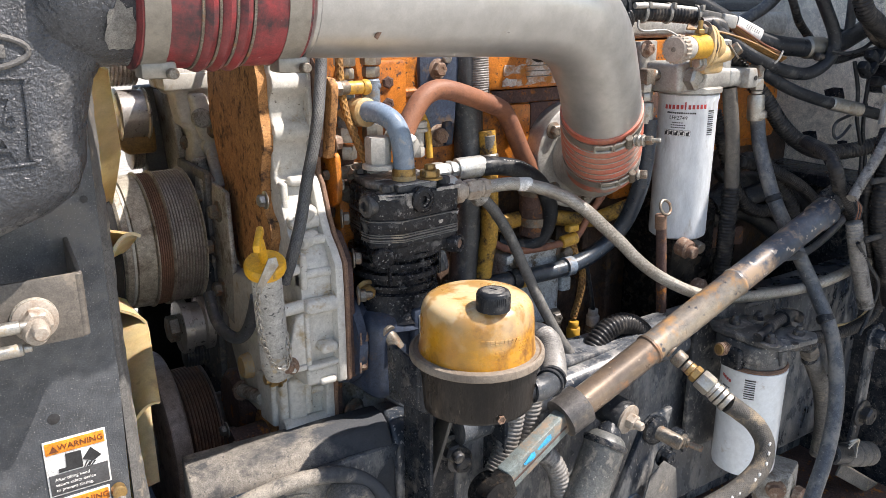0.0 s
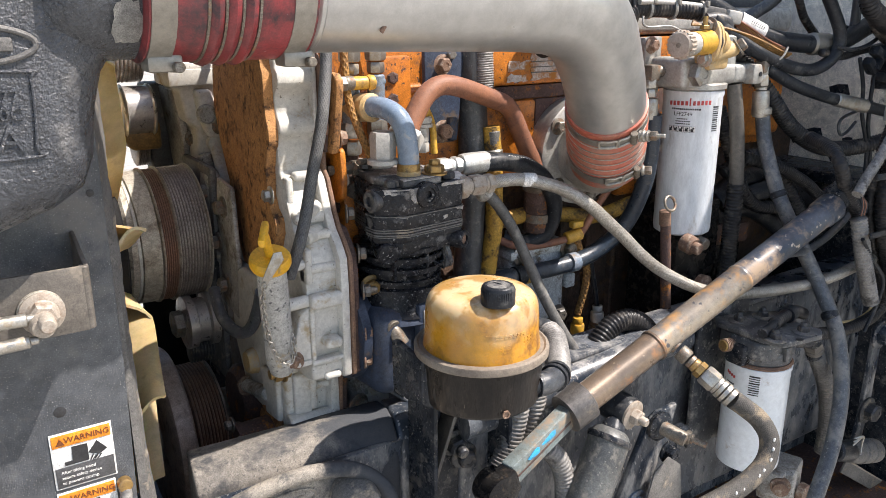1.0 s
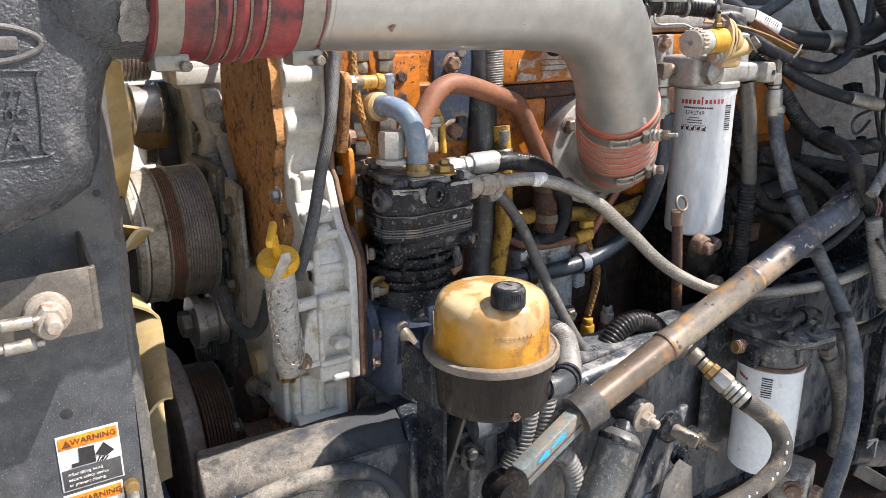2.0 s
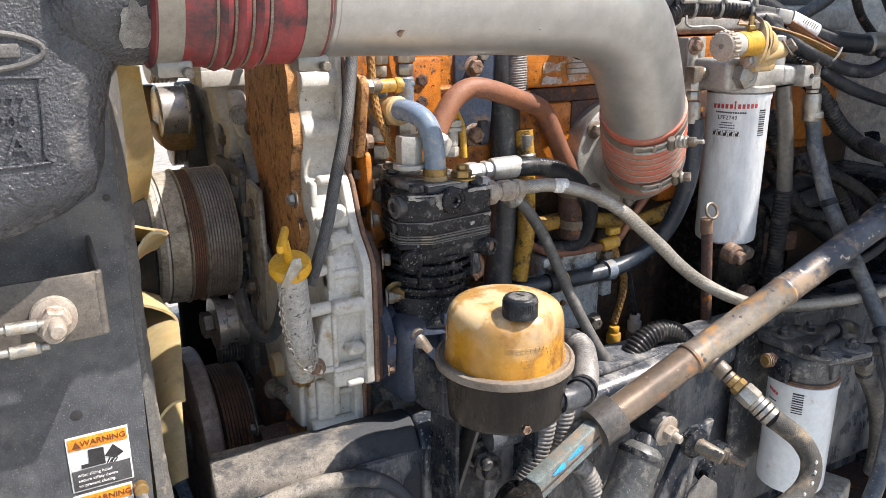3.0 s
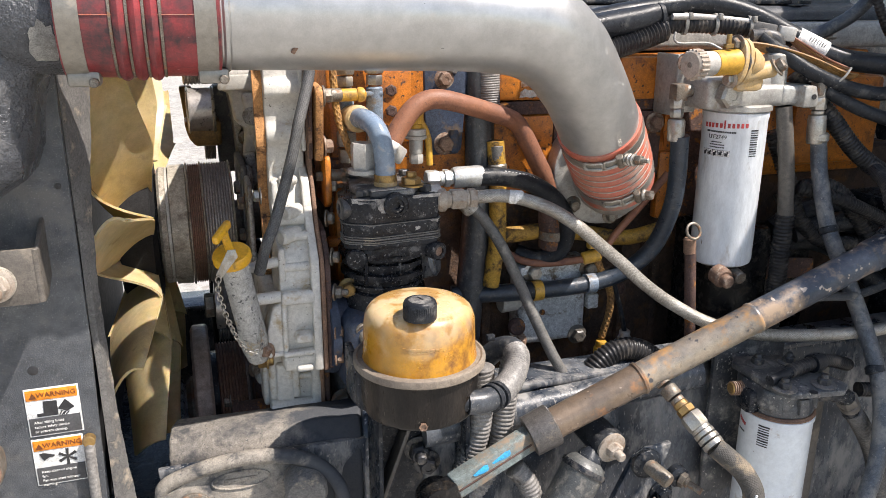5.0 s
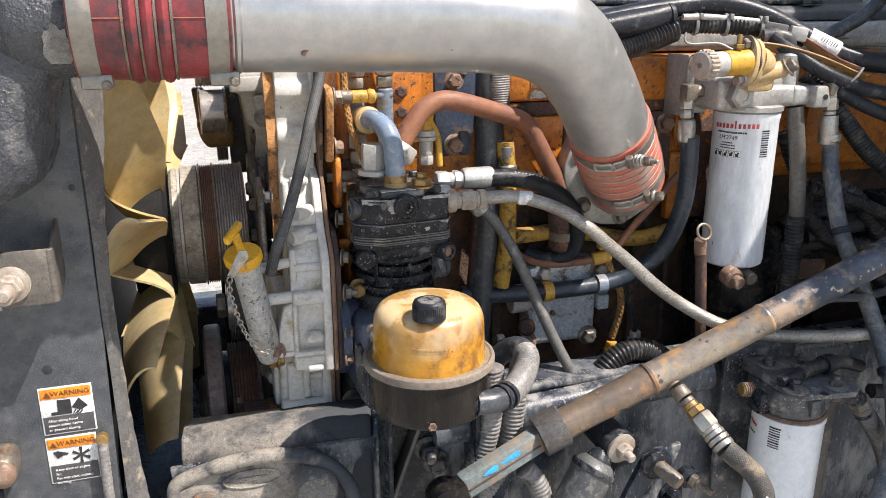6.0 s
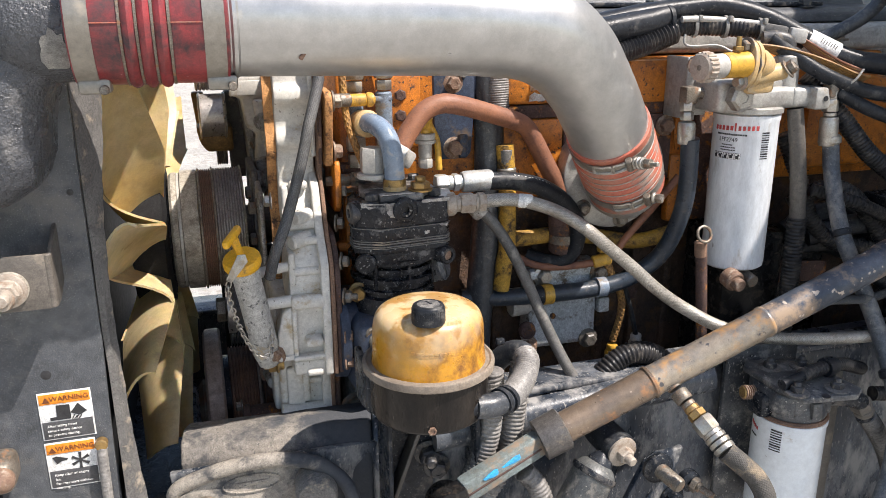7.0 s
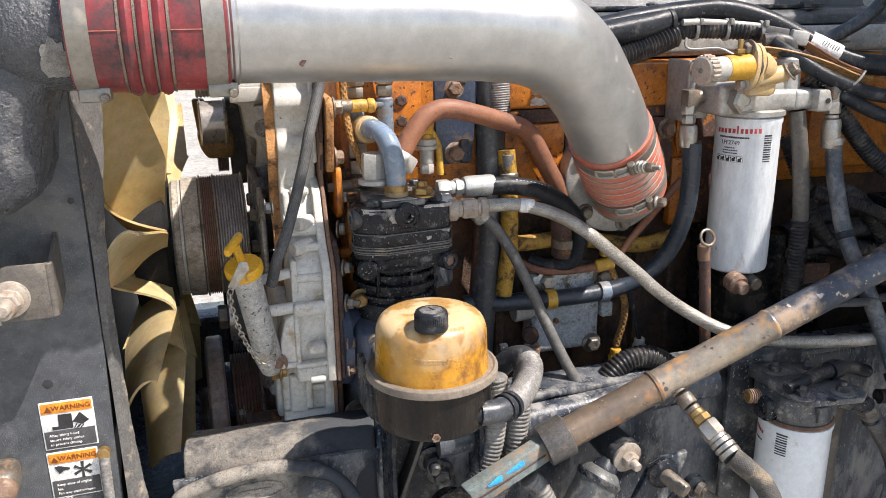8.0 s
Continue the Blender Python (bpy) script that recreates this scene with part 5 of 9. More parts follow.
crank_damper()


def upper_belt_parts():
    t = thing("idler_pulley", (0.26, 1.17, 1.60), "smooth worn belt idler pulley on an ochre bracket", "pulley")
    part("roller", lathe((0.2385, 1.165, 1.607), X, [(0, 0.022), (0.0005, 0.034), (0.003, 0.037), (0.005, 0.0340), (0.037, 0.0340), (0.039, 0.037), (0.042, 0.035), (0.0425, 0.022)], 48), M_ROLLER, t, "bright worn steel roller")
    part("bracket", prism([(0.233, 1.592), (0.288, 1.592), (0.288, 1.552), (0.248, 1.552), (0.238, 1.566)], "y", 1.15, 1.21, 0.006, 3), M_OCHRE, t)
    part("bracket_back", prism([(0.230, 1.64), (0.250, 1.64), (0.250, 1.56), (0.236, 1.575)], "y", 1.205, 1.225, 0.004), M_OCHRE, t)
    t = thing("alternator", (0.33, 1.13, 1.66), "cast aluminium alternator with a ribbed pulley", "alternator")
    part("pulley", grooved(Vector((0, 1.187, 1.680)), 0.237, 0.275, 0.036, 7, 0.002), M_BRIGHTRIB, t)
    part("shaft", rod((0.27, 1.185, 1.688), (0.33, 1.185, 1.688), 0.012), M_STEEL, t)
    part("pulley_nut", hexes((0.276, 1.187, 1.682), X, [(0, 0.008, 0.020, 6), (0.008, 0.014, 0.013, 18)]), M_DARKBOLT, t)
    part("case", lathe((0.295, 1.17, 1.702), X, [(0, 0.03), (0.002, 0.055), (0.03, 0.062), (0.10, 0.062), (0.103, 0.055)], 36), M_HDR, t)
    part("label_band", lathe((0.318, 1.17, 1.702), X, [(0, 0.0625), (0.03, 0.0625)], 36), M_PUMPTAN, t)
    part("white_tag", box((0.302, 1.118, 1.683), (0.016, 0.004, 0.022), 0.001, rx=18), M_PAPER, t)
    part("mount", prism([(0.286, 1.664), (0.352, 1.662), (0.352, 1.53), (0.326, 1.545), (0.316, 1.541), (0.320, 1.587), (0.306, 1.597), (0.300, 1.640), (0.287, 1.644)], "y", 1.085, 1.16, 0.005, 3), M_ALU, t)
    part("mount_arm", prism([(0.316, 1.640), (0.338, 1.640), (0.352, 1.600), (0.352, 1.57), (0.330, 1.575), (0.322, 1.60)], "y", 1.070, 1.092, 0.006, 3), M_ALU, t)
    part("shelf", box((0.321, 1.11, 1.668), (0.074, 0.07, 0.014), 0.005), M_ALU, t)
    part("shelf_lip", box((0.321, 1.076, 1.656), (0.074, 0.006, 0.022), 0.002), M_ALU, t)
    part("boss", lathe((0.329, 1.072, 1.607), -Y, [(0, 0.0135), (0.008, 0.0130), (0.009, 0.0105), (0.006, 0.010), (0.006, 0.004)], 24), M_ALUD, t)
    part("side_plate", prism([(0.281, 1.640), (0.322, 1.641), (0.322, 1.50), (0.284, 1.50)], "y", 1.20, 1.24, 0.004), M_EDGE, t, "dark grey side plate")
    part("strut_web", prism([(0.300, 1.640), (0.312, 1.630), (0.322, 1.54), (0.322, 1.50), (0.312, 1.50), (0.306, 1.58)], "y", 1.12, 1.195, 0.004), M_ALUD, t)
    part("belt_wheel", grooved(Vector((0, 1.215, 1.55)), 0.262, 0.279, 0.03, 5, 0.002), M_BRIGHTRIB, t)
    part("lug", lathe((0.341, 1.086, 1.566), -Y, [(0, 0.012), (0.012, 0.011), (0.014, 0.006)], 20), M_ALU, t)
    part("leg", rod((0.322, 1.075, 1.553), (0.333, 1.07, 1.495), 0.010, 18), M_ALUD, t)
    part("leg", rod((0.340, 1.080, 1.566), (0.337, 1.04, 1.515), 0.008, 18), M_ALU, t)
    for at in ((0.322, 1.118, 1.568), (0.345, 1.065, 1.59), (0.335, 1.06, 1.499), (0.337, 1.06, 1.449)):
        bolt(t, at, -Y, 0.008, M_OLDSTEEL)
    hose("conduit", [(0.352, 1.10, 1.72), (0.350, 1.06, 1.695), (0.346, 1.05, 1.672), (0.349, 1.055, 1.650), (0.352, 1.06, 1.635)], 0.0055, M_CORR, "short black ribbed wire sleeve by the alternator", "conduits", "ribbed")
    t = thing("belt_tensioner", (0.28, 1.0, 1.36), "dark belt tensioner pulley with a coil spring", "tensioner")
    part("roller", lathe((0.252, 1.0, 1.345), X, [(0, 0.02), (0.001, 0.036), (0.012, 0.036), (0.014, 0.030), (0.028, 0.030), (0.030, 0.036), (0.04, 0.036), (0.042, 0.02)], 36), M_ROLLER, t)
    part("nut", hexes((0.238, 1.0, 1.345), X, [(0, 0.014, 0.018, 6)]), M_OLDSTEEL, t)
    part("spring", sweep([(0.255, 0.995, 1.305), (0.285, 0.995, 1.303)], ribbed(0.014, 0.004, 0.25), 16, 0.0008), M_DARKBOLT, t)
    part("arm", box((0.30, 1.02, 1.38), (0.02, 0.06, 0.10), 0.008), M_BLACK, t)
    # added plate, no known part: hides sunlit ground so the gap stays dark
    part("gap_blocker", box((0.296, 1.215, 1.27), (0.092, 0.03, 0.22), 0.008), M_CORE, t, "near-black plate added to darken the gap behind the tensioner")


upper_belt_parts()


def bracket_plates():
    """Grey cast plates behind the big pulley with their nuts."""
    t = thing("pulley_bracket", (0.305, 1.0, 1.45), "grey cast bracket plates and nuts behind the fan pulley", "bracket")
    part("plate", prism([(0.925, 1.535), (0.975, 1.540), (0.985, 1.50), (0.985, 1.37), (0.930, 1.36), (0.920, 1.44)], "x", 0.3045, 0.3115, 0.003), M_ALUD, t)
    part("upper_lug", lathe((0.303, 1.015, 1.528), X, [(0, 0.017), (0.012, 0.017), (0.016, 0.013)], 24), M_ALUD, t)
    part("link", prism([(0.995, 1.54), (1.03, 1.54), (1.035, 1.50), (1.02, 1.46), (1.0, 1.46)], "x", 0.300, 0.311, 0.004), M_ALUD, t)
    part("web", box((0.306, 1.05, 1.40), (0.010, 0.12, 0.30), 0.004), M_EDGE, t)
    for z, y in ((1.515, 1.010), (1.452, 0.985), (1.40, 0.965), (1.505, 0.955)):
        bolt(t, (0.3040, y, z), -X, 0.0095, M_OLDSTEEL)


bracket_plates()


def lower_sensor():
    t = thing("pump_body", (0.29, 0.86, 1.24), "rusty cylindrical pump body bolted below the gear housing", "pump")
    part("body", lathe((0.258, 0.842, 1.236), X, [(0, 0.014), (0.002, 0.028), (0.010, 0.029), (0.011, 0.026), (0.046, 0.027)], 32), M_GRIME, t)
    part("flange", prism([(0.800, 1.275), (0.812, 1.286), (0.828, 1.280), (0.868, 1.268), (0.880, 1.25), (0.872, 1.20), (0.806, 1.20)], "x", 0.304, 0.3115, 0.0025), M_RUST, t, "orange rusted flange")
    for y, z in ((0.822, 1.250), (0.822, 1.222), (0.850, 1.262)):
        bolt(t, (0.2585, y, z), -X, 0.0065, M_OLDSTEEL)
    part("dark_boss", rod((0.295, 0.945, 1.245), (0.34, 0.945, 1.245), 0.045, 28), M_GRIME, t)
    solo("bypass_hose", sweep([(0.267, 0.9, 1.42), (0.265, 0.885, 1.407), (0.265, 0.87, 1.394), (0.269, 0.85, 1.385), (0.277, 0.835, 1.383), (0.283, 0.82, 1.396), (0.286, 0.805, 1.421), (0.286, 0.79, 1.446)], 0.0072, 14), M_GREYHOSE, "grey bent rubber hose below the filler neck", "hose")


lower_sensor()


# ---- oil filler, compressor and the fluid bowl ----
def oil_filler():
    a, b = Vector((0.270, 0.715, 1.500)), Vector((0.290, 0.757, 1.380))
    d = (a - b).normalized()
    t = thing("oil_filler", b, "dirty silver oil filler neck with a yellow cap and a chain", "oil filler")
    part("neck", lathe(b, d, [(-0.02, 0.013), (0.0, 0.0165), (0.03, 0.0158), (0.12, 0.0152), (0.1287, 0.0152)], 28), M_NECK, t)
    part("cap", lathe(a, d, [(-0.002, 0.015), (0.0, 0.0195), (0.003, 0.0208), (0.009, 0.0208), (0.012, 0.019), (0.0125, 0.010)], 32), M_YELCAP, t, "yellow filler cap")
    top = a + d * 0.012
    part("stem", rod(top, Vector((0.262, 0.705, 1.535)), 0.0045), M_YELCAP, t)
    u = Vector((0.10, 0.45, 0.9)).normalized()
    part("handle", box((0.260, 0.702, 1.537), (0.036, 0.0075, 0.0095), 0.0028, rz=61, ry=-18), M_YELCAP, t, "yellow T handle")
    part("stop_tab", prism([(0.250, 1.494), (0.2555, 1.490), (0.274, 1.512), (0.272, 1.5205), (0.264, 1.5205)], "y", 0.689, 0.6905, 0.0004), M_STEEL, t, "flat steel tab")
    links = spline([(0.2525, 0.688, 1.492), (0.252, 0.695, 1.47), (0.262, 0.712, 1.425), (0.276, 0.725, 1.392), (0.291, 0.728, 1.384), (0.296, 0.73, 1.40), (0.295, 0.735, 1.42)], 0.0062)
    for k, p in enumerate(links[:-1]):
        dr = (links[k + 1] - p).normalized()
        s = basis(dr)[0 if k % 2 else 1]
        c = (p + links[k + 1]) / 2
        loop = [c + dr * 0.0045 * math.cos(q) + s * 0.0026 * math.sin(q) for q in [2 * math.pi * j / 10 for j in range(11)]]
        part("chain_link", sweep(loop, 0.0008, 6, 0.0022), M_STEEL, t)
    return t


oil_filler()

hose("braided_hose", [(0.380, 0.794, 1.78), (0.377, 0.790, 1.725), (0.372, 0.782, 1.692), (0.362, 0.768, 1.662), (0.354, 0.758, 1.64), (0.347, 0.755, 1.613), (0.336, 0.752, 1.577), (0.320, 0.739, 1.535), (0.306, 0.731, 1.505), (0.299, 0.740, 1.475)], 0.0064, M_BRAID,
     "thick black fabric-braided hose curving down past the gear housing", seg=18)
filler_bracket = thing("filler_bracket", (0.33, 0.752, 1.44), "silver cast lugs holding the filler neck", "bracket")
part("lug", rod((0.29, 0.748, 1.44), (0.335, 0.752, 1.44), 0.007), M_ALU, filler_bracket)
part("lug", rod((0.285, 0.75, 1.478), (0.33, 0.757, 1.482), 0.006), M_ALU, filler_bracket)


def compressor():
    t = thing("air_compressor", (0.455, 0.78, 1.40), "black painted air compressor with worn white edges and a ribbed cylinder", "air compressor")
    face = pose(0.455, 0.7115, 0, 0, 0, 6.0)

    def put(name, bm, m, label="", angle=38):
        bm.transform(face)
        return part(name, bm, m, t, label, angle)

    def outline(g):
        return [(-0.031 + g * 0.4, -g), (0.048, -g), (0.054 + g * 0.7, 0.006 - g * 0.7), (0.054 + g, 0.012), (0.056 + g, 0.120 + g), (-0.022, 0.120 + g), (-0.034 - g, 0.095), (-0.044 - g, 0.046), (-0.057 - g, 0.040), (-0.058 - g, 0.022 - g * 0.3), (-0.052 - g, 0.014 - g * 0.6)]

    def layer(z0, z1, g=0.0, bevel=0.0015):
        return prism(outline(g), "z", z0, z1, bevel)
    put("head_plate", layer(1.5290, 1.5580, 0.0, 0.0022), M_COMP)
    put("valve_plate", layer(1.5140, 1.5283, 0.0, 0.001), M_COMP)
    put("barrel_top", layer(1.4985, 1.5050, 0.0, 0.0015), M_COMP)
    put("barrel_waist", layer(1.4840, 1.4987, -0.005, 0.004), M_COMP)
    for z, g, h in ((1.5280, 0.0011, 0.0011), (1.5130, 0.0009, 0.0012), (1.5100, 0.0007, 0.0016), (1.5068, 0.0007, 0.0014), (1.5050, 0.0010, 0.0010)):
        put("gasket_line", layer(z, z + h, g, 0), M_EDGE)
    put("gasket_stack", layer(1.5050, 1.5142, -0.0006, 0), M_COMP)
    # raised crown of the head between the bolt pockets
    put("crown", prism([(-0.030, 0.006), (0.022, 0.004), (0.026, 0.016), (0.046, 0.022), (0.046, 0.112), (-0.020, 0.112), (-0.030, 0.09), (-0.042, 0.048), (-0.040, 0.030), (-0.030, 0.026)], "z", 1.557, 1.5665, 0.003, 3), M_COMPTOP)
    prof = [(0, 0.050)]
    for k, (r, h) in enumerate(((0.049, 0.003), (0.053, 0.006), (0.051, 0.006), (0.055, 0.005))):
        z = 0.002 + k * 0.0125
        prof += [(z, 0.045), (z + 0.0045, 0.045), (z + 0.0055, r), (z + 0.0055 + h, r), (z + 0.0065 + h, 0.045)]
    put("finned_cylinder", lathe((0.002, 0.058, 1.436), Z, prof, 40), M_COMP)
    for x, w in ((-0.034, 0.004), (0.004, 0.0035), (0.038, 0.004)):
        put("fin_web", box((x, 0.009 + abs(x) * 0.35, 1.468), (w, 0.008, 0.036), 0.0015), M_COMP)
    put("lower_cylinder", lathe((0.002, 0.058, 1.405), Z, [(0, 0.058), (0.012, 0.052), (0.031, 0.050)], 40), M_COMP)
    put("side_cover", lathe((0.052, 0.050, 1.462), (0.75, -0.55, 0.25), [(-0.02, 0.022), (0.012, 0.022), (0.016, 0.018), (0.017, 0.004)], 28), M_RAIL, "dusty grey round cover")
    put("crankcase", box((0.000, 0.085, 1.365), (0.125, 0.15, 0.105), 0.018, seg=4), M_BLUEPLATE, "blue-black compressor crankcase")
    put("shoulder", lathe((0.000, 0.070, 1.398), Z, [(0, 0.070), (0.008, 0.066), (0.016, 0.056)], 40), M_BLUEPLATE)
    put("drive_flange", lathe((-0.075, 0.085, 1.385), X, [(0, 0.062), (0.010, 0.064), (0.012, 0.052), (0.03, 0.050)], 40), M_BLUEPLATE)
    put("plate_pad", box((0.016, 0.008, 1.398), (0.060, 0.014, 0.046), 0.005), M_BLUEPLATE)
    put("name_plate", box((0.016, 0.0005, 1.398), (0.048, 0.002, 0.032), 0.0006), M_BARE, "worn bare name plate")
    for k in range(4):
        put("plate_line", box((0.016, -0.0008, 1.388 + k * 0.0065), (0.036, 0.001, 0.0012), 0), M_EDGE)
    for x, y, r, z in ((-0.037, 0.018, 0.0080, 1.558), (0.039, 0.014, 0.0080, 1.558), (0.046, 0.100, 0.0080, 1.558), (0.034, 0.072, 0.0062, 1.5665), (-0.006, 0.104, 0.007, 1.5665), (-0.024, 0.085, 0.007, 1.5665)):
        bolt(t, face @ Vector((x, y, z)), Z, r, M_DARKBOLT)
    put("port_plug", lathe((-0.0035, 0.0, 1.5495), -Y, [(-0.004, 0.0145), (0.0045, 0.0145), (0.006, 0.0125), (0.006, 0.0085), (0.0045, 0.008), (0.0045, 0.0045), (0.001, 0.004)], 32), M_COMP, "recessed round plug")
    put("side_plug", lathe((-0.057, 0.026, 1.545), -X, [(-0.006, 0.0125), (0.003, 0.0125), (0.005, 0.010), (0.005, 0.0055), (0.002, 0.005)], 28), M_DARKBOLT)
    put("corner_boss", lathe((0.046, 0.006, 1.4895), (0.25, -1, 0), [(-0.014, 0.0115), (0.010, 0.0110), (0.012, 0.0095), (0.012, 0.006), (0.006, 0.0055)], 26), M_COMP)
    put("boss_seat", lathe((0.048, -0.0025, 1.4895), (0.25, -1, 0), [(0, 0.006), (0.0008, 0.0055)], 20), M_RUSTBOLT)
    put("corner_boss", lathe((-0.045, 0.018, 1.487), (-0.45, -1, 0), [(-0.012, 0.0135), (0.008, 0.0125), (0.010, 0.0105), (0.0105, 0.003)], 26), M_COMP)
    put("brass_union", hexes((0.0235, 0.019, 1.5655), Z, [(0, 0.0025, 0.0145, 28), (0.0025, 0.0105, 0.0115, 6), (0.0105, 0.0165, 0.0062, 6)]), M_BRASS, "brass hexagon union")
    put("delivery_port", lathe((-0.002, 0.094, 1.5655), Z, [(0, 0.019), (0.003, 0.019), (0.005, 0.014)], 28), M_BARE)
    put("outlet_boss", lathe((0.052, 0.020, 1.548), X, [(-0.01, 0.017), (0.006, 0.0165), (0.0065, 0.010)], 28), M_BARE)
    # paint flaked to bare metal along the front edge and the crown
    rng = random.Random(11)
    for pts, zz in (([(-0.052, 1.5585), (-0.024, 1.5585), (-0.025, 1.5535), (-0.034, 1.5545), (-0.042, 1.5520), (-0.050, 1.5535)], 0), ([(-0.026, 1.5585), (-0.010, 1.5585), (-0.011, 1.545), (-0.016, 1.541), (-0.022, 1.543), (-0.0265, 1.552)], 0), ([(-0.040, 1.5290), (-0.020, 1.5288), (-0.024, 1.5270), (-0.038, 1.5272)], 0), ([(0.034, 1.5285), (0.050, 1.5290), (0.049, 1.5240), (0.042, 1.5265)], 0),
                    ([(0.018, 1.5585), (0.052, 1.5585), (0.051, 1.5545), (0.030, 1.5555), (0.018, 1.5550)], 0), ([(0.020, 1.5215), (0.026, 1.5225), (0.027, 1.5190), (0.021, 1.5180)], 0)):
        flake = prism(ragged(pts, 1.0, 0.0008, rng, 4), "y", -0.0008, 0.0006, 0)
        for v in flake.verts:
            if v.co.x < -0.031:
                v.co.y += (-0.031 - v.co.x) * 0.66
        put("paint_flake", flake, M_WORN, "bare worn edge")
    for pts in ([(-0.030, 0.006), (0.010, 0.004), (0.006, 0.012), (-0.012, 0.012), (-0.028, 0.016)], [(-0.034, 0.045), (-0.012, 0.038), (-0.006, 0.052), (-0.022, 0.060)], [(0.028, 0.022), (0.044, 0.030), (0.045, 0.060), (0.036, 0.064), (0.032, 0.045)], [(0.0, 0.045), (0.018, 0.050), (0.012, 0.066), (-0.004, 0.060)]):
        put("paint_flake", prism(ragged(pts, 1.0, 0.0012, rng, 4), "z", 1.5662, 1.5671, 0), M_WORN, "bare worn edge")
    put("paint_flake", prism(ragged([(0.010, 1.5565), (0.040, 1.5565), (0.040, 1.545), (0.028, 1.534), (0.018, 1.550)], 1.0, 0.001, rng, 4), "x", 0.0538, 0.0548, 0), M_WORN, "bare worn edge")
    return t


compressor()


def oil_supply():
    t = thing("oil_line_fitting", (0.40, 0.735, 1.40), "dark elbow fitting with a dusty hose end at the compressor side", "fitting")
    part("elbow", sweep([(0.415, 0.76, 1.405), (0.412, 0.735, 1.402), (0.414, 0.722, 1.392), (0.420, 0.715, 1.378)], 0.009, 14), M_OLDSTEEL, t)
    part("nut", hexes((0.408, 0.737, 1.404), (0.2, -1, -0.3), [(0, 0.012, 0.012, 6), (0.012, 0.02, 0.009, 20)]), M_OLDSTEEL, t)
    solo("thin_cable", sweep([(0.395, 0.79, 1.325), (0.41, 0.765, 1.318), (0.428, 0.74, 1.30), (0.45, 0.715, 1.285)], 0.0032, 10), M_GREYHOSE, "thin grey braided cable end", "cable")
    bolt(t, (0.404, 0.755, 1.44), -X * 0.2 - Y, 0.009, M_BRASS)


oil_supply()


def starter():
    t = thing("lower_housing", (0.44, 0.83, 1.27), "dull grey cast housing with nuts behind the frame bracket", "housing")
    part("body", lathe((0.395, 0.85, 1.262), X, [(0, 0.05), (0.006, 0.062), (0.02, 0.062), (0.022, 0.052), (0.12, 0.052)], 36), M_ALUD, t)
    part("foot", box((0.42, 0.81, 1.25), (0.05, 0.05, 0.07), 0.01), M_ALU, t)
    bolt(t, (0.395, 0.781, 1.278), Y * -1 + X * 0.3, 0.011, M_OLDSTEEL)
    bolt(t, (0.43, 0.784, 1.25), -Y, 0.010, M_OLDSTEEL)


starter()


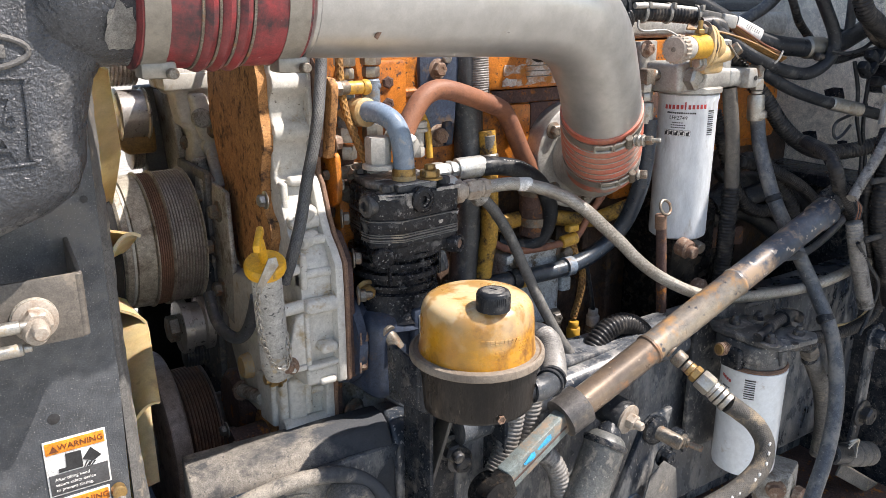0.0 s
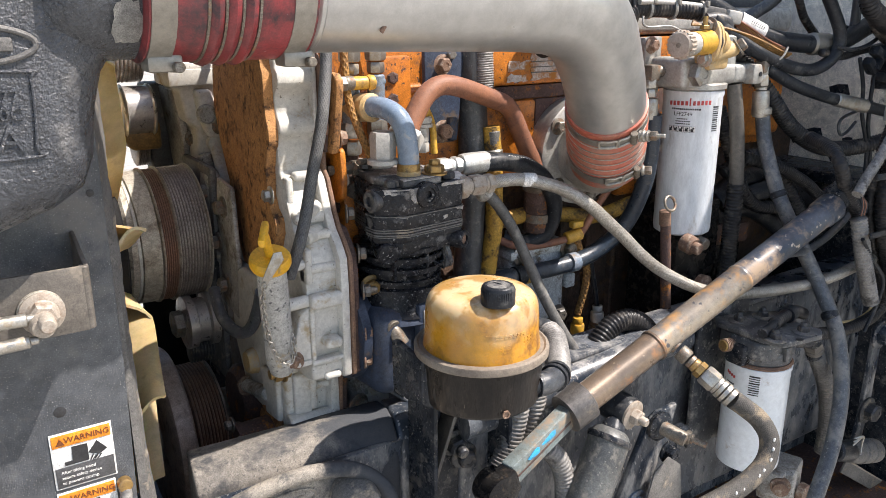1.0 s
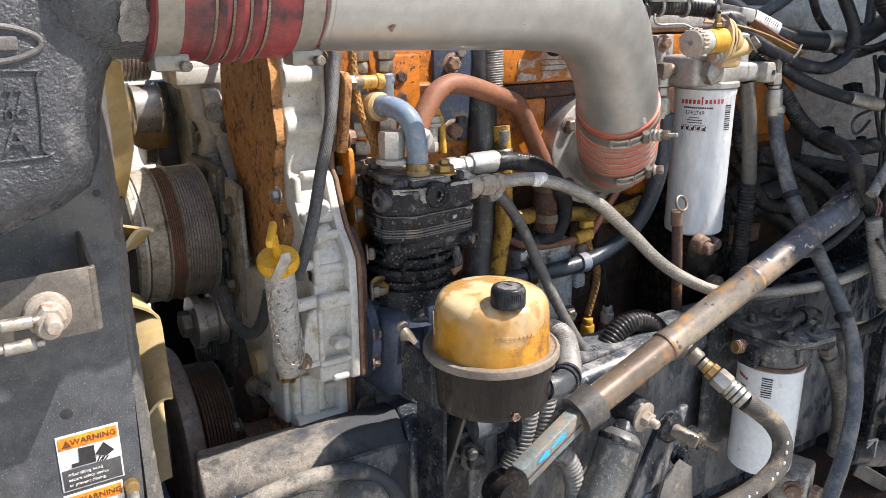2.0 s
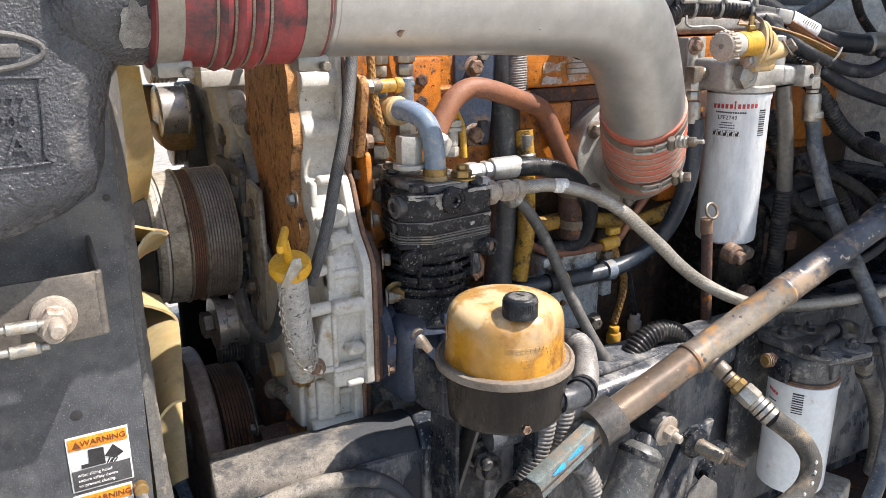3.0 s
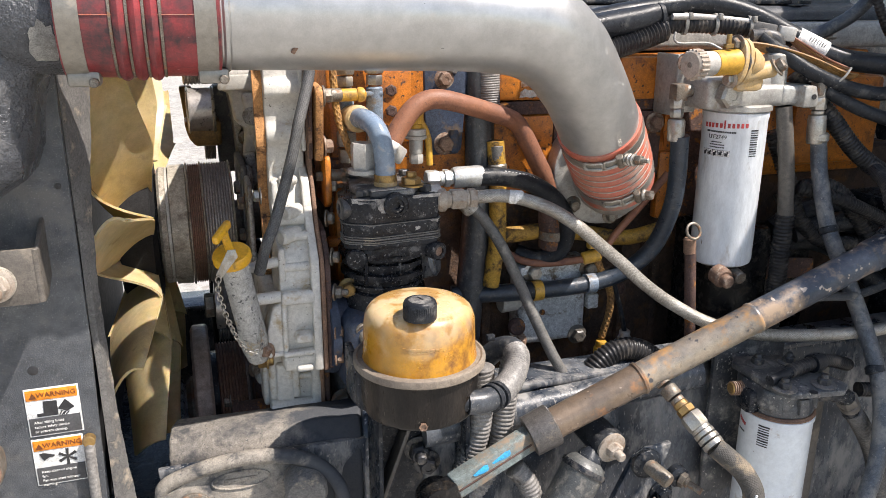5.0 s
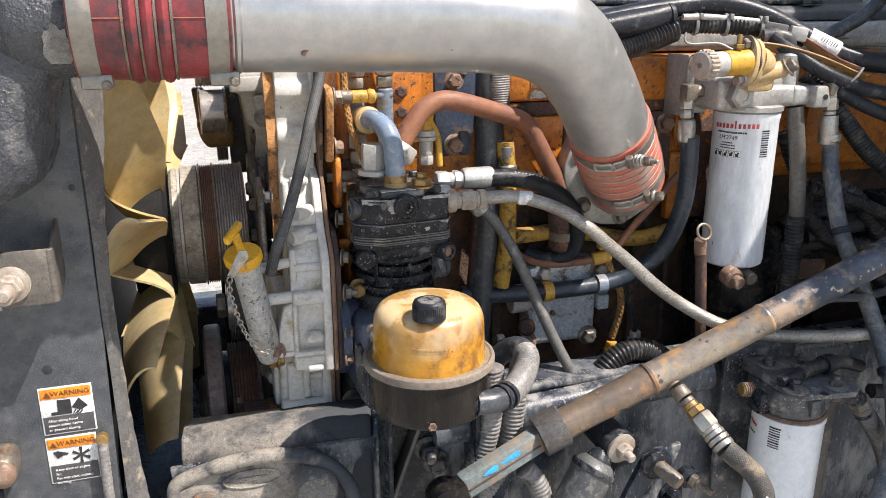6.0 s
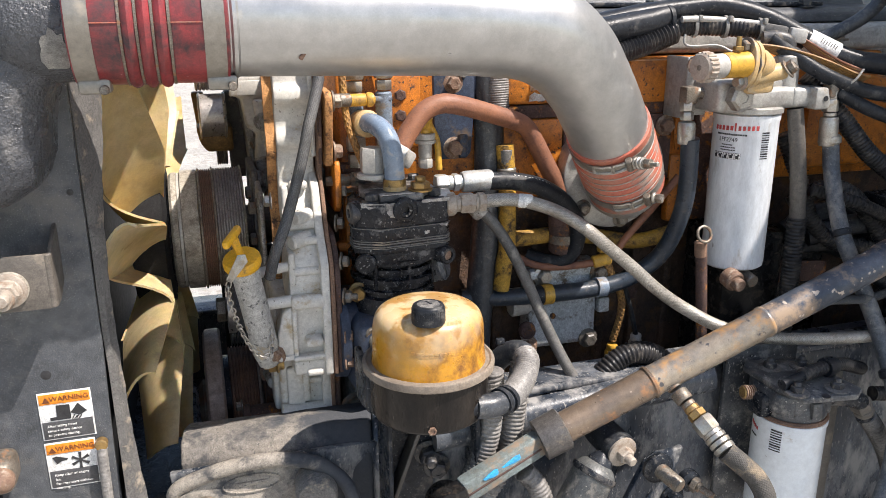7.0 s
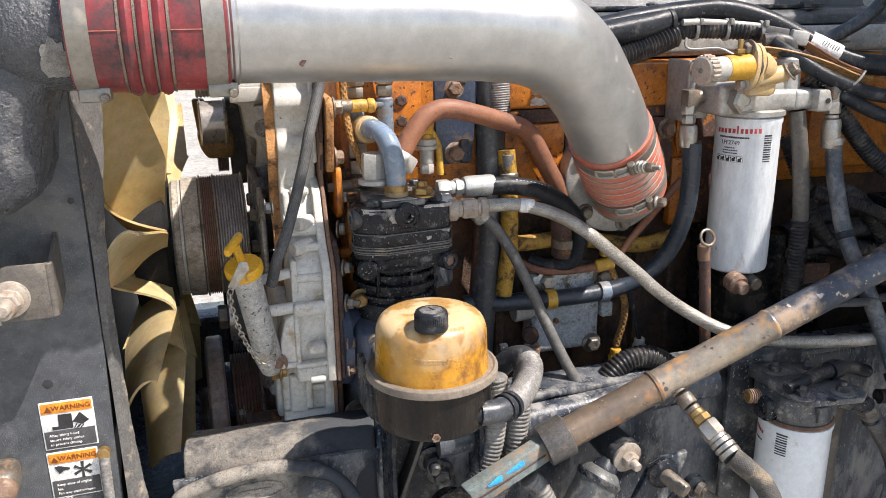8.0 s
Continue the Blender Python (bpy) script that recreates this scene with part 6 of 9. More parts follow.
def separator():
    """Fluid separator: amber dome with a cap on a black cylindrical base."""
    c = Vector((0.4455, 0.5985, 0.0))
    t = thing("fluid_separator", (0.445, 0.60, 1.358), "stained amber plastic dome with black cap on an oily black base", "separator")
    prof = [(1.4140, 0.0605), (1.4240, 0.0592), (1.4320, 0.0583), (1.4520, 0.0577), (1.4600, 0.0570), (1.4660, 0.0552), (1.4705, 0.0522), (1.4735, 0.0480), (1.4755, 0.042), (1.4770, 0.030), (1.4778, 0.015), (1.4780, 0.004)]
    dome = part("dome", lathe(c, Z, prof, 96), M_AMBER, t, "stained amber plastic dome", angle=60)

    # moulded marks: plain bars where the raised writing cannot be read
    def mark(ang, z, w, h):
        part("moulded_mark", patch_on_can(c.x, c.y, 0.0579 + max(0.0, 1.432 - z) * 0.09, ang, z, w, h, 4), M_AMBER, dome)
    for k in range(9):
        mark(-121 + k * 4.6, 1.4475 - 0.0002 * k, 0.0036, 0.0022)
    for k in range(8):
        mark(-112 + k * 4.4, 1.4440, 0.0030, 0.0014)
    for k in range(4):
        for j in range(3 if k < 2 else 2):
            mark(-108 + j * 4.4, 1.4355 - k * 0.0036, 0.0030 if (k + j) % 2 else 0.0018, 0.0022)
            mark(-80 + j * 4.8, 1.4400 - k * 0.0036, 0.0034 if (k + j) % 3 else 0.0020, 0.0020)
    cap = Vector((0.4345, 0.5585, 1.4745))
    prof = [(0, 0.0164), (0.002, 0.0168), (0.0165, 0.0160), (0.0185, 0.0148), (0.0192, 0.013), (0.0186, 0.0115), (0.0186, 0.002)]
    cp = part("cap", lathe(cap, Z, prof, 48), M_RUBBER, t, "black knurled screw cap")
    for k in range(48):
        a = 2 * math.pi * k / 48
        part("ridge", box((cap.x + 0.0163 * math.cos(a), cap.y + 0.0163 * math.sin(a), cap.z + 0.009), (0.0007, 0.0009, 0.012), 0.0003, rz=math.degrees(a)), M_RUBBER, cp)
    part("cap_disc", lathe(cap + Z * 0.0184, Z, [(0, 0.0112), (0.0006, 0.0112), (0.0009, 0.010)], 30), M_CAPTOP, cp, "scuffed grey cap centre")
    part("cap_slot", box(cap + Vector((0.001, 0.002, 0.0195)), (0.0016, 0.009, 0.0008), 0.0003, rz=20), M_RUBBER, cp)
    part("clamp_ring", lathe(c, Z, [(1.4095, 0.062), (1.4097, 0.0682), (1.4108, 0.0692), (1.4165, 0.0694), (1.4180, 0.0688), (1.4190, 0.0660), (1.4175, 0.0640), (1.4178, 0.0600)], 96, 0.001), M_RIM, t, "dusty clamp ring")
    prof = [(1.3580, 0.030), (1.3582, 0.0560), (1.3598, 0.0590), (1.3630, 0.0606), (1.3720, 0.0614), (1.3980, 0.0628), (1.4090, 0.0640)]
    part("base", lathe(c, Z, prof, 72), M_SEPBASE, t, "oily black cast base")
    part("mount_ear", prism([(0.608, 1.360), (0.640, 1.352), (0.668, 1.350), (0.670, 1.409), (0.660, 1.413), (0.608, 1.408)], "x", 0.3795, 0.3865, 0.003, 3), M_BLACK, t)
    part("ear_arm", prism([(0.380, 0.612), (0.392, 0.592), (0.402, 0.585), (0.415, 0.600), (0.395, 0.640), (0.380, 0.650)], "z", 1.355, 1.405, 0.006, 3), M_BLACK, t)
    part("lug_plug", lathe((0.409, 0.5935, 1.379), (-0.72, -0.69, 0), [(0, 0.0215), (0.0170, 0.0210), (0.0195, 0.018), (0.0195, 0.010), (0.018, 0.009), (0.018, 0.004)], 36), M_SEPBASE, t)
    part("drain_nut", lathe((0.4315, 0.5385, 1.366), (-0.2, -1, 0), [(0, 0.0045), (0.002, 0.0045), (0.002, 0.003), (0.001, 0.003)], 6), M_RUSTBOLT, t)
    return t


separator()


def stand():
    t = thing("separator_stand", (0.45, 0.66, 1.10), "black folded steel bracket post under the separator, bolted", "bracket")
    part("post", box((0.462, 0.682, 1.20), (0.105, 0.012, 0.32), 0.004), M_BLACK, t)
    part("side", box((0.409, 0.655, 1.20), (0.006, 0.055, 0.32), 0.003), M_BLACK, t)
    part("gusset", box((0.430, 0.664, 1.245), (0.006, 0.024, 0.17), 0.003, ry=20), M_DIRTYIRON, t, "dusty edge strip")
    part("lip", box((0.513, 0.655, 1.24), (0.005, 0.05, 0.24), 0.001), M_BLACK, t)
    part("shelf", box((0.450, 0.640, 1.352), (0.075, 0.085, 0.010), 0.003), M_BLACK, t)
    bolt(t, (0.466, 0.676, 1.255), (-0.1, -1, -0.1), 0.0125, M_DARKBOLT, stud=0.022)
    bolt(t, (0.474, 0.668, 1.240), (-0.1, -1, -0.1), 0.0115, M_DARKBOLT)


stand()


# ---- hoses round the compressor ----
def blue_hose():
    t = hose("blue_elbow_hose", [(0.448, 0.742, 1.564), (0.448, 0.742, 1.588), (0.446, 0.744, 1.612), (0.441, 0.752, 1.630), (0.433, 0.772, 1.6385), (0.426, 0.80, 1.6365), (0.424, 0.83, 1.63)], 0.0118, M_BLUE, "blue-grey silicone elbow hose from the compressor", seg=24)
    ring_on(t, (0.448, 0.742, 1.575), Z, 0.0121, 0.009, M_BRASS, label="thin wire hose clip")
    ring_on(t, (0.426, 0.80, 1.6365), (0.02, 1, -0.1), 0.0121, 0.008, M_BAND)
    part("collar", rod((0.448, 0.742, 1.564), (0.448, 0.742, 1.573), 0.0135, 24), M_PUMPTAN, t)
    part("cold_end", rod((0.4285, 0.785, 1.6375), (0.4235, 0.845, 1.632), 0.0162, 24), M_PUMPTAN, t)


blue_hose()


def red_pipe():
    pts = [(0.462, 0.765, 1.612), (0.474, 0.768, 1.630), (0.492, 0.772, 1.650), (0.515, 0.776, 1.6585), (0.545, 0.781, 1.654), (0.60, 0.796, 1.637), (0.632, 0.803, 1.625), (0.648, 0.806, 1.607), (0.672, 0.808, 1.565), (0.70, 0.808, 1.515), (0.703, 0.815, 1.46)]
    t = hose("red_metal_pipe", pts, 0.0118, M_REDPIPE, "bent primer-red metal air pipe with a dusty surface", category="pipe", seg=22)
    part("flange_nut", hexes((0.452, 0.762, 1.596), (0.55, 0.1, 0.85), [(0, 0.020, 0.021, 6)]), M_BARE, t)
    part("union_nut", hexes((0.426, 0.760, 1.578), Z, [(0, 0.006, 0.018, 24), (0.006, 0.036, 0.0145, 6)]), M_BARE, t)
    part("lower_socket", rod((0.696, 0.810, 1.522), (0.702, 0.816, 1.445), 0.0195, 24), M_GRIME, t, "brown rubber socket")
    for p in ((0.697, 0.811, 1.512), (0.7005, 0.814, 1.468)):
        ring_on(t, p, (0.006, 0.006, -0.077), 0.0198, 0.012, M_OLDSTEEL, label="rusty worm clamp")
    return t


red_pipe()


def fitted_hose(name, pts, r, material, label, ends=(), group="", style="", seg=16):
    t = hose(name, pts, r, material, label, group, style, seg)
    for o, d, rows, m in ends:
        part("fitting", hexes(o, d, rows), m, t)
    return t


WHITEFIT = mat("bright_plated_fitting", (0.66, 0.66, 0.64), (0.55, 0.54, 0.51), rough=0.32, metal=0.55, s1=60, dirt=(0.4, 0.36, 0.3), amount=0.12, ds=90, grain=0.3)
PRESS = [(0.575, 0.770, 1.562), (0.605, 0.769, 1.560), (0.645, 0.773, 1.549), (0.685, 0.782, 1.523), (0.710, 0.791, 1.485), (0.708, 0.803, 1.445), (0.682, 0.818, 1.430), (0.655, 0.834, 1.438)]
pressure = fitted_hose("pressure_hose", PRESS, 0.0115, M_RUBBER,
            "black rubber pressure hose looping back, with bright plated fittings",
            [((0.506, 0.772, 1.563), X, [(0, 0.016, 0.0115, 6), (0.016, 0.022, 0.009, 20), (0.022, 0.030, 0.0115, 6), (0.030, 0.034, 0.009, 20), (0.034, 0.073, 0.0135, 12)], WHITEFIT)])
for p in spline(PRESS[1:5], 0.0052):
    out = Vector((0.12, -0.62, 0.78)).normalized() * 0.0113
    part("printed_dash", box(p + out, (0.0030, 0.0012, 0.0014), 0.0004, ry=25), M_PAPER, pressure)
fitted_hose("steel_braid_hose", [(0.545, 0.728, 1.5475), (0.585, 0.722, 1.5485), (0.615, 0.710, 1.543), (0.642, 0.695, 1.532), (0.668, 0.681, 1.514), (0.697, 0.676, 1.489), (0.728, 0.674, 1.463), (0.76, 0.671, 1.434), (0.795, 0.665, 1.408), (0.838, 0.648, 1.3835),
                                 (0.885, 0.634, 1.369), (0.955, 0.620, 1.361), (1.06, 0.597, 1.364), (1.16, 0.58, 1.385)], 0.0080, M_STEELBRAID,
            "long stainless braided hose sweeping from the compressor to the rear",
            [((0.505, 0.730, 1.547), (1, -0.03, 0), [(0, 0.012, 0.014, 24), (0.012, 0.018, 0.010, 20), (0.018, 0.036, 0.0125, 6), (0.036, 0.040, 0.010, 20), (0.040, 0.050, 0.0118, 6)], M_DUSTSTEEL),
             ((0.593, 0.7195, 1.5475), (1, -0.35, -0.08), [(0, 0.017, 0.0086, 20)], M_PAPER)])
fitted_hose("grey_hose", [(0.552, 0.741, 1.536), (0.570, 0.735, 1.515), (0.590, 0.730, 1.483), (0.612, 0.724, 1.436), (0.630, 0.712, 1.39), (0.648, 0.695, 1.346), (0.668, 0.678, 1.305)], 0.0070, M_PALEHOSE,
            "thin grey rubber hose hanging down from the compressor fitting",
            [((0.543, 0.743, 1.543), (0.5, -0.15, -0.6), [(0, 0.020, 0.011, 12)], M_ALUD)])
solo("black_riser_pipe", sweep([(0.591, 0.826, 1.76), (0.592, 0.826, 1.68), (0.594, 0.822, 1.58), (0.588, 0.818, 1.47), (0.578, 0.815, 1.36), (0.575, 0.815, 1.28)], 0.0190, 24), M_GREYHOSE, "upright black pipe beside the compressor", "pipe")
solo("ribbed_sleeve", sweep([(0.600, 0.816, 1.76), (0.601, 0.816, 1.69), (0.602, 0.813, 1.63)], ribbed(0.0150, 0.0030, 0.05), 18, 0.0009), M_CORRG, "grey ribbed sleeve on the riser", "sleeve")


def yellow_pipe():
    t = solo("yellow_pipe", sweep([(0.608, 0.803, 1.60), (0.611, 0.800, 1.55), (0.612, 0.798, 1.47), (0.609, 0.80, 1.44), (0.606, 0.803, 1.405)], 0.0115, 20), M_TUBEY, "upright dirty yellow coolant pipe", "pipe")
    part("hose_end", rod((0.609, 0.800, 1.570), (0.608, 0.800, 1.596), 0.0098, 20), M_EDGE, t, "grey rubber sleeve")
    part("hose_end", rod((0.6105, 0.800, 1.560), (0.610, 0.800, 1.572), 0.0125, 20), M_BAND, t)
    part("side_branch", sweep([(0.612, 0.806, 1.475), (0.64, 0.82, 1.468), (0.70, 0.826, 1.467), (0.76, 0.825, 1.458), (0.82, 0.82, 1.448), (0.88, 0.806, 1.463)], 0.011, 16), M_TUBEY, t)


yellow_pipe()


def blue_bracket():
    t = thing("lifting_plate", (0.546, 0.826, 1.57), "blue-black painted steel plate bolted to the orange head", "plate")
    part("plate", prism([(0.520, 1.590), (0.525, 1.583), (0.562, 1.583), (0.568, 1.590), (0.577, 1.70), (0.518, 1.70)], "y", 0.818, 0.826, 0.002), M_BLUEPLATE, t)
    part("fold", box((0.556, 0.815, 1.60), (0.012, 0.01, 0.03), 0.003), M_BLUEPLATE, t)
    bolt(t, (0.545, 0.819, 1.597), -Y, 0.010, M_RUSTBOLT)
    bolt(t, (0.544, 0.819, 1.678), -Y, 0.009, M_RUSTBOLT)
    bolt(t, (0.556, 0.819, 1.69), -Y, 0.006, M_STEEL)


blue_bracket()


def fuel_tubes():
    t = thing("blue_fuel_tubes", (0.435, 0.825, 1.60), "pair of slate-blue metal fuel tubes with steel union nuts", "pipe")
    for x, y, z0 in ((0.420, 0.822, 1.60), (0.458, 0.830, 1.585)):
        part("tube", rod((x, y, z0), (x, y, 1.67), 0.0105, 20), M_BLUETUBE, t)
        part("lower_nut", hexes((x, y, 1.60), Z, [(-0.02, -0.004, 0.011, 6), (0, 0.018, 0.0125, 6)]), M_STEEL, t)
        part("upper_nut", hexes((x, y, 1.672), Z, [(0, 0.012, 0.0105, 6), (0.014, 0.034, 0.0125, 6), (0.036, 0.06, 0.010, 20)]), M_STEEL, t)
        part("tube_end", rod((x, y, 1.70), (x, y, 1.77), 0.007), M_BLUETUBE, t)
    part("saddle", box((0.442, 0.828, 1.662), (0.05, 0.016, 0.006), 0.002), M_BLUETUBE, t)
    t = thing("yellow_tap", (0.41, 0.80, 1.667), "yellow painted tap stub on the flange", "tap")
    part("body", rod((0.392, 0.800, 1.664), (0.43, 0.800, 1.664), 0.0075, 18), M_YEL, t)
    part("end", lathe((0.43, 0.80, 1.664), X, [(0, 0.0075), (0.003, 0.009), (0.008, 0.008), (0.011, 0.003)], 18), M_YEL, t)


fuel_tubes()
hose("orange_loom", [(0.402, 0.80, 1.78), (0.402, 0.80, 1.70), (0.404, 0.797, 1.65), (0.412, 0.79, 1.615), (0.425, 0.785, 1.58)], 0.0046, M_ORBRAID, "dirty orange woven wiring loom", category="cable", seg=12)


def sensor_stack():
    t = thing("brass_sensor", (0.50, 0.80, 1.59), "small valve fitting with a yellow connector beside the red pipe", "sensor")
    part("body", hexes((0.502, 0.800, 1.578), Z, [(0, 0.012, 0.009, 6), (0.012, 0.03, 0.0085, 20), (0.03, 0.035, 0.013, 20), (0.035, 0.043, 0.0125, 20)]), M_BARE, t)
    part("plug", hexes((0.502, 0.800, 1.621), Z, [(0, 0.006, 0.008, 12), (0.006, 0.02, 0.0095, 8)]), M_YEL, t)
    solo("yellow_wire", sweep([(0.508, 0.80, 1.63), (0.517, 0.80, 1.61), (0.519, 0.798, 1.575)], 0.0042, 10), M_YEL, "short yellow insulated wire loop", "wire")
    t = thing("left_valve", (0.40, 0.80, 1.565), "small corroded valve on the orange block", "valve")
    part("body", hexes((0.378, 0.805, 1.568), X, [(0, 0.012, 0.006, 6), (0.012, 0.03, 0.0075, 20), (0.03, 0.045, 0.009, 6)]), M_OLDSTEEL, t)
    part("lever", box((0.417, 0.79, 1.577), (0.018, 0.008, 0.006), 0.002, rz=20), M_OLDSTEEL, t)
    t = thing("block_port", (0.412, 0.835, 1.522), "round rusty port plug on the orange block", "plug")
    part("pad", box((0.414, 0.833, 1.522), (0.03, 0.02, 0.05), 0.004), M_RUST, t)
    part("port", lathe((0.413, 0.824, 1.522), -Y, [(0, 0.0135), (0.005, 0.0135), (0.006, 0.011), (0.006, 0.006), (0.002, 0.005)], 24), M_GRIME, t)
    t = thing("orange_bracket", (0.43, 0.82, 1.47), "orange painted bracket behind the compressor", "bracket")
    part("plate", box((0.428, 0.822, 1.45), (0.05, 0.012, 0.06), 0.003), M_TUBEY, t)
    part("arm", box((0.41, 0.815, 1.482), (0.04, 0.014, 0.012), 0.003), M_ORANGE, t)


sensor_stack()


# ---- fuel filters ----
def fuel_filter_upper():
    cx, cy, r = 0.930, 0.752, 0.0412
    t = thing("fuel_filter", (cx, cy, 1.424), "tall scuffed white spin-on fuel filter with red print", "filter", "fuel filters")
    can = part("can", lathe((cx, cy, 1.424), Z, [(0, 0.026), (0.001, 0.036), (0.004, 0.0402), (0.010, r), (0.200, r), (0.203, r + 0.0012), (0.209, r + 0.0012), (0.211, r - 0.003)], 64), M_SCUFFWHITE, t)
    mid = -165.0
    for k, w in enumerate((0.0050, 0.0052, 0.0048, 0.0050, 0.0052)):
        part("brand_bar", patch_on_can(cx, cy, r, mid - 19 + k * 8.2, 1.6165 + 0.0002 * k, w * 0.72, 0.0058, 3), M_REDINK, can, "red printed brand bar")
        part("brand_bar", patch_on_can(cx, cy, r, mid + 28 + k * 7.6, 1.6175 + 0.0002 * k, w * 0.66, 0.0058, 3), M_REDINK, can, "red printed brand bar")
    part("brand_mark", patch_on_can(cx, cy, r, mid + 20.5, 1.6190, 0.0020, 0.0105, 2), M_REDINK, can)
    for k in range(14):
        part("slogan_bar", patch_on_can(cx, cy, r, mid - 14 + k * 4.1, 1.6090, 0.0019 + 0.0005 * (k % 2), 0.0022, 1), M_INK, can)
    part("part_number", lettering("LFF2749", 0.0076, None, 0.0002, bend=on_can(cx, cy, r, mid + 8, 1.6020)), M_INK, can)
    for k in range(3):
        for j in range(7 - 2 * (k == 0)):
            part("small_print", patch_on_can(cx, cy, r, mid - 4 + j * 4.2 + 3 * (k == 0), 1.5955 - k * 0.0034, 0.0022, 0.0013, 1), M_INK, can)
    for k in range(5):
        part("pictogram_frame", patch_on_can(cx, cy, r, mid - 14 + k * 10.6, 1.5812, 0.0072, 0.0080, 2), M_INK, can)
        part("pictogram_field", patch_on_can(cx, cy, r + 0.0003, mid - 14 + k * 10.6, 1.5812, 0.0066, 0.0074, 2), M_PAPER, can)
        part("pictogram", patch_on_can(cx, cy, r + 0.0006, mid - 14.6 + k * 10.6, 1.5800 + 0.0006 * (k % 2), 0.0040, 0.0042, 2), M_INK, can)
        part("pictogram", patch_on_can(cx, cy, r + 0.0006, mid - 12.4 + k * 10.6, 1.5830, 0.0022, 0.0020, 1), M_INK, can)
    for k in range(12):
        part("barcode_line", patch_on_can(cx, cy, r, mid + 75, 1.612 - k * 0.0030, 0.0105, 0.0012 if k % 3 else 0.0020, 2), M_INK, can)
    return t


fuel_filter_upper()


def filter_header_upper():
    t = thing("filter_header", (0.93, 0.76, 1.637), "sand-cast aluminium fuel filter head with ports and a side lug", "filter head")
    part("plate", lathe((0.930, 0.752, 1.634), Z, [(0, 0.041), (0.002, 0.045), (0.008, 0.045), (0.010, 0.042)], 48), M_HDR, t)
    part("body", box((0.930, 0.757, 1.655), (0.118, 0.085, 0.028), 0.008, seg=3), M_HDR, t)
    part("left_block", box((0.876, 0.738, 1.660), (0.048, 0.060, 0.040), 0.007, seg=3), M_HDR, t)
    part("right_arm", box((0.992, 0.735, 1.655), (0.050, 0.045, 0.026), 0.006, seg=3), M_HDR, t)
    part("lug", prism([(0.992, 1.640), (1.013, 1.640), (1.016, 1.648), (1.010, 1.668), (0.992, 1.668)], "y", 0.700, 0.728, 0.003), M_HDR, t)
    part("lug_hole", lathe((1.006, 0.6995, 1.654), -Y, [(0, 0.0035), (0.0008, 0.0035)], 14), M_INK, t)
    part("tower", rod((0.970, 0.735, 1.655), (0.970, 0.735, 1.708), 0.0155, 24), M_HDR, t)
    part("neck_rib", box((0.93, 0.745, 1.672), (0.07, 0.04, 0.016), 0.006), M_HDR, t)
    part("bracket", prism([(0.848, 1.630), (0.848, 1.700), (0.854, 1.706), (0.880, 1.706), (0.880, 1.63)], "y", 0.772, 0.780, 0.002), M_HDR, t)
    part("bracket_side", box((0.852, 0.80, 1.665), (0.006, 0.05, 0.08), 0.002), M_HDR, t)
    bolt(t, (0.877, 0.708, 1.660), -Y, 0.0165, M_STEEL, washer=False)
    bolt(t, (0.858, 0.771, 1.695), -Y, 0.008, M_RUSTBOLT)
    # inlet elbow and hose nuts at the front port
    part("inlet_elbow", merged(rod((0.855, 0.745, 1.662), (0.838, 0.748, 1.662), 0.008, 16), box((0.836, 0.748, 1.660), (0.018, 0.018, 0.022), 0.003)), M_OLDSTEEL, t)
    for row in ((0, 0.012, 0.0095, 6), (0.013, 0.024, 0.0085, 6), (0.026, 0.054, 0.0112, 12)):
        part("inlet_nut", hexes((0.835, 0.748, 1.652), (0.02, -0.05, -1), [row]), M_STEEL, t)
    for row in ((-0.012, 0.0, 0.010, 6), (0, 0.016, 0.0105, 6), (0.017, 0.022, 0.008, 16), (0.023, 0.060, 0.0122, 12)):
        part("outlet_nut", hexes((1.022, 0.708, 1.652), (0.02, -0.06, -1), [row]), M_STEEL, t)
    part("outlet_elbow", merged(rod((1.01, 0.715, 1.658), (1.026, 0.708, 1.660), 0.0085, 16), box((1.022, 0.708, 1.664), (0.018, 0.018, 0.02), 0.003)), M_OLDSTEEL, t)
    part("top_elbow", merged(hexes((0.970, 0.735, 1.706), Z, [(0, 0.008, 0.011, 6)]), sweep([(0.970, 0.735, 1.712), (0.968, 0.736, 1.724), (0.955, 0.741, 1.729), (0.938, 0.748, 1.728)], 0.009, 14)), M_DARKBOLT, t)
    return t


filter_header_upper()


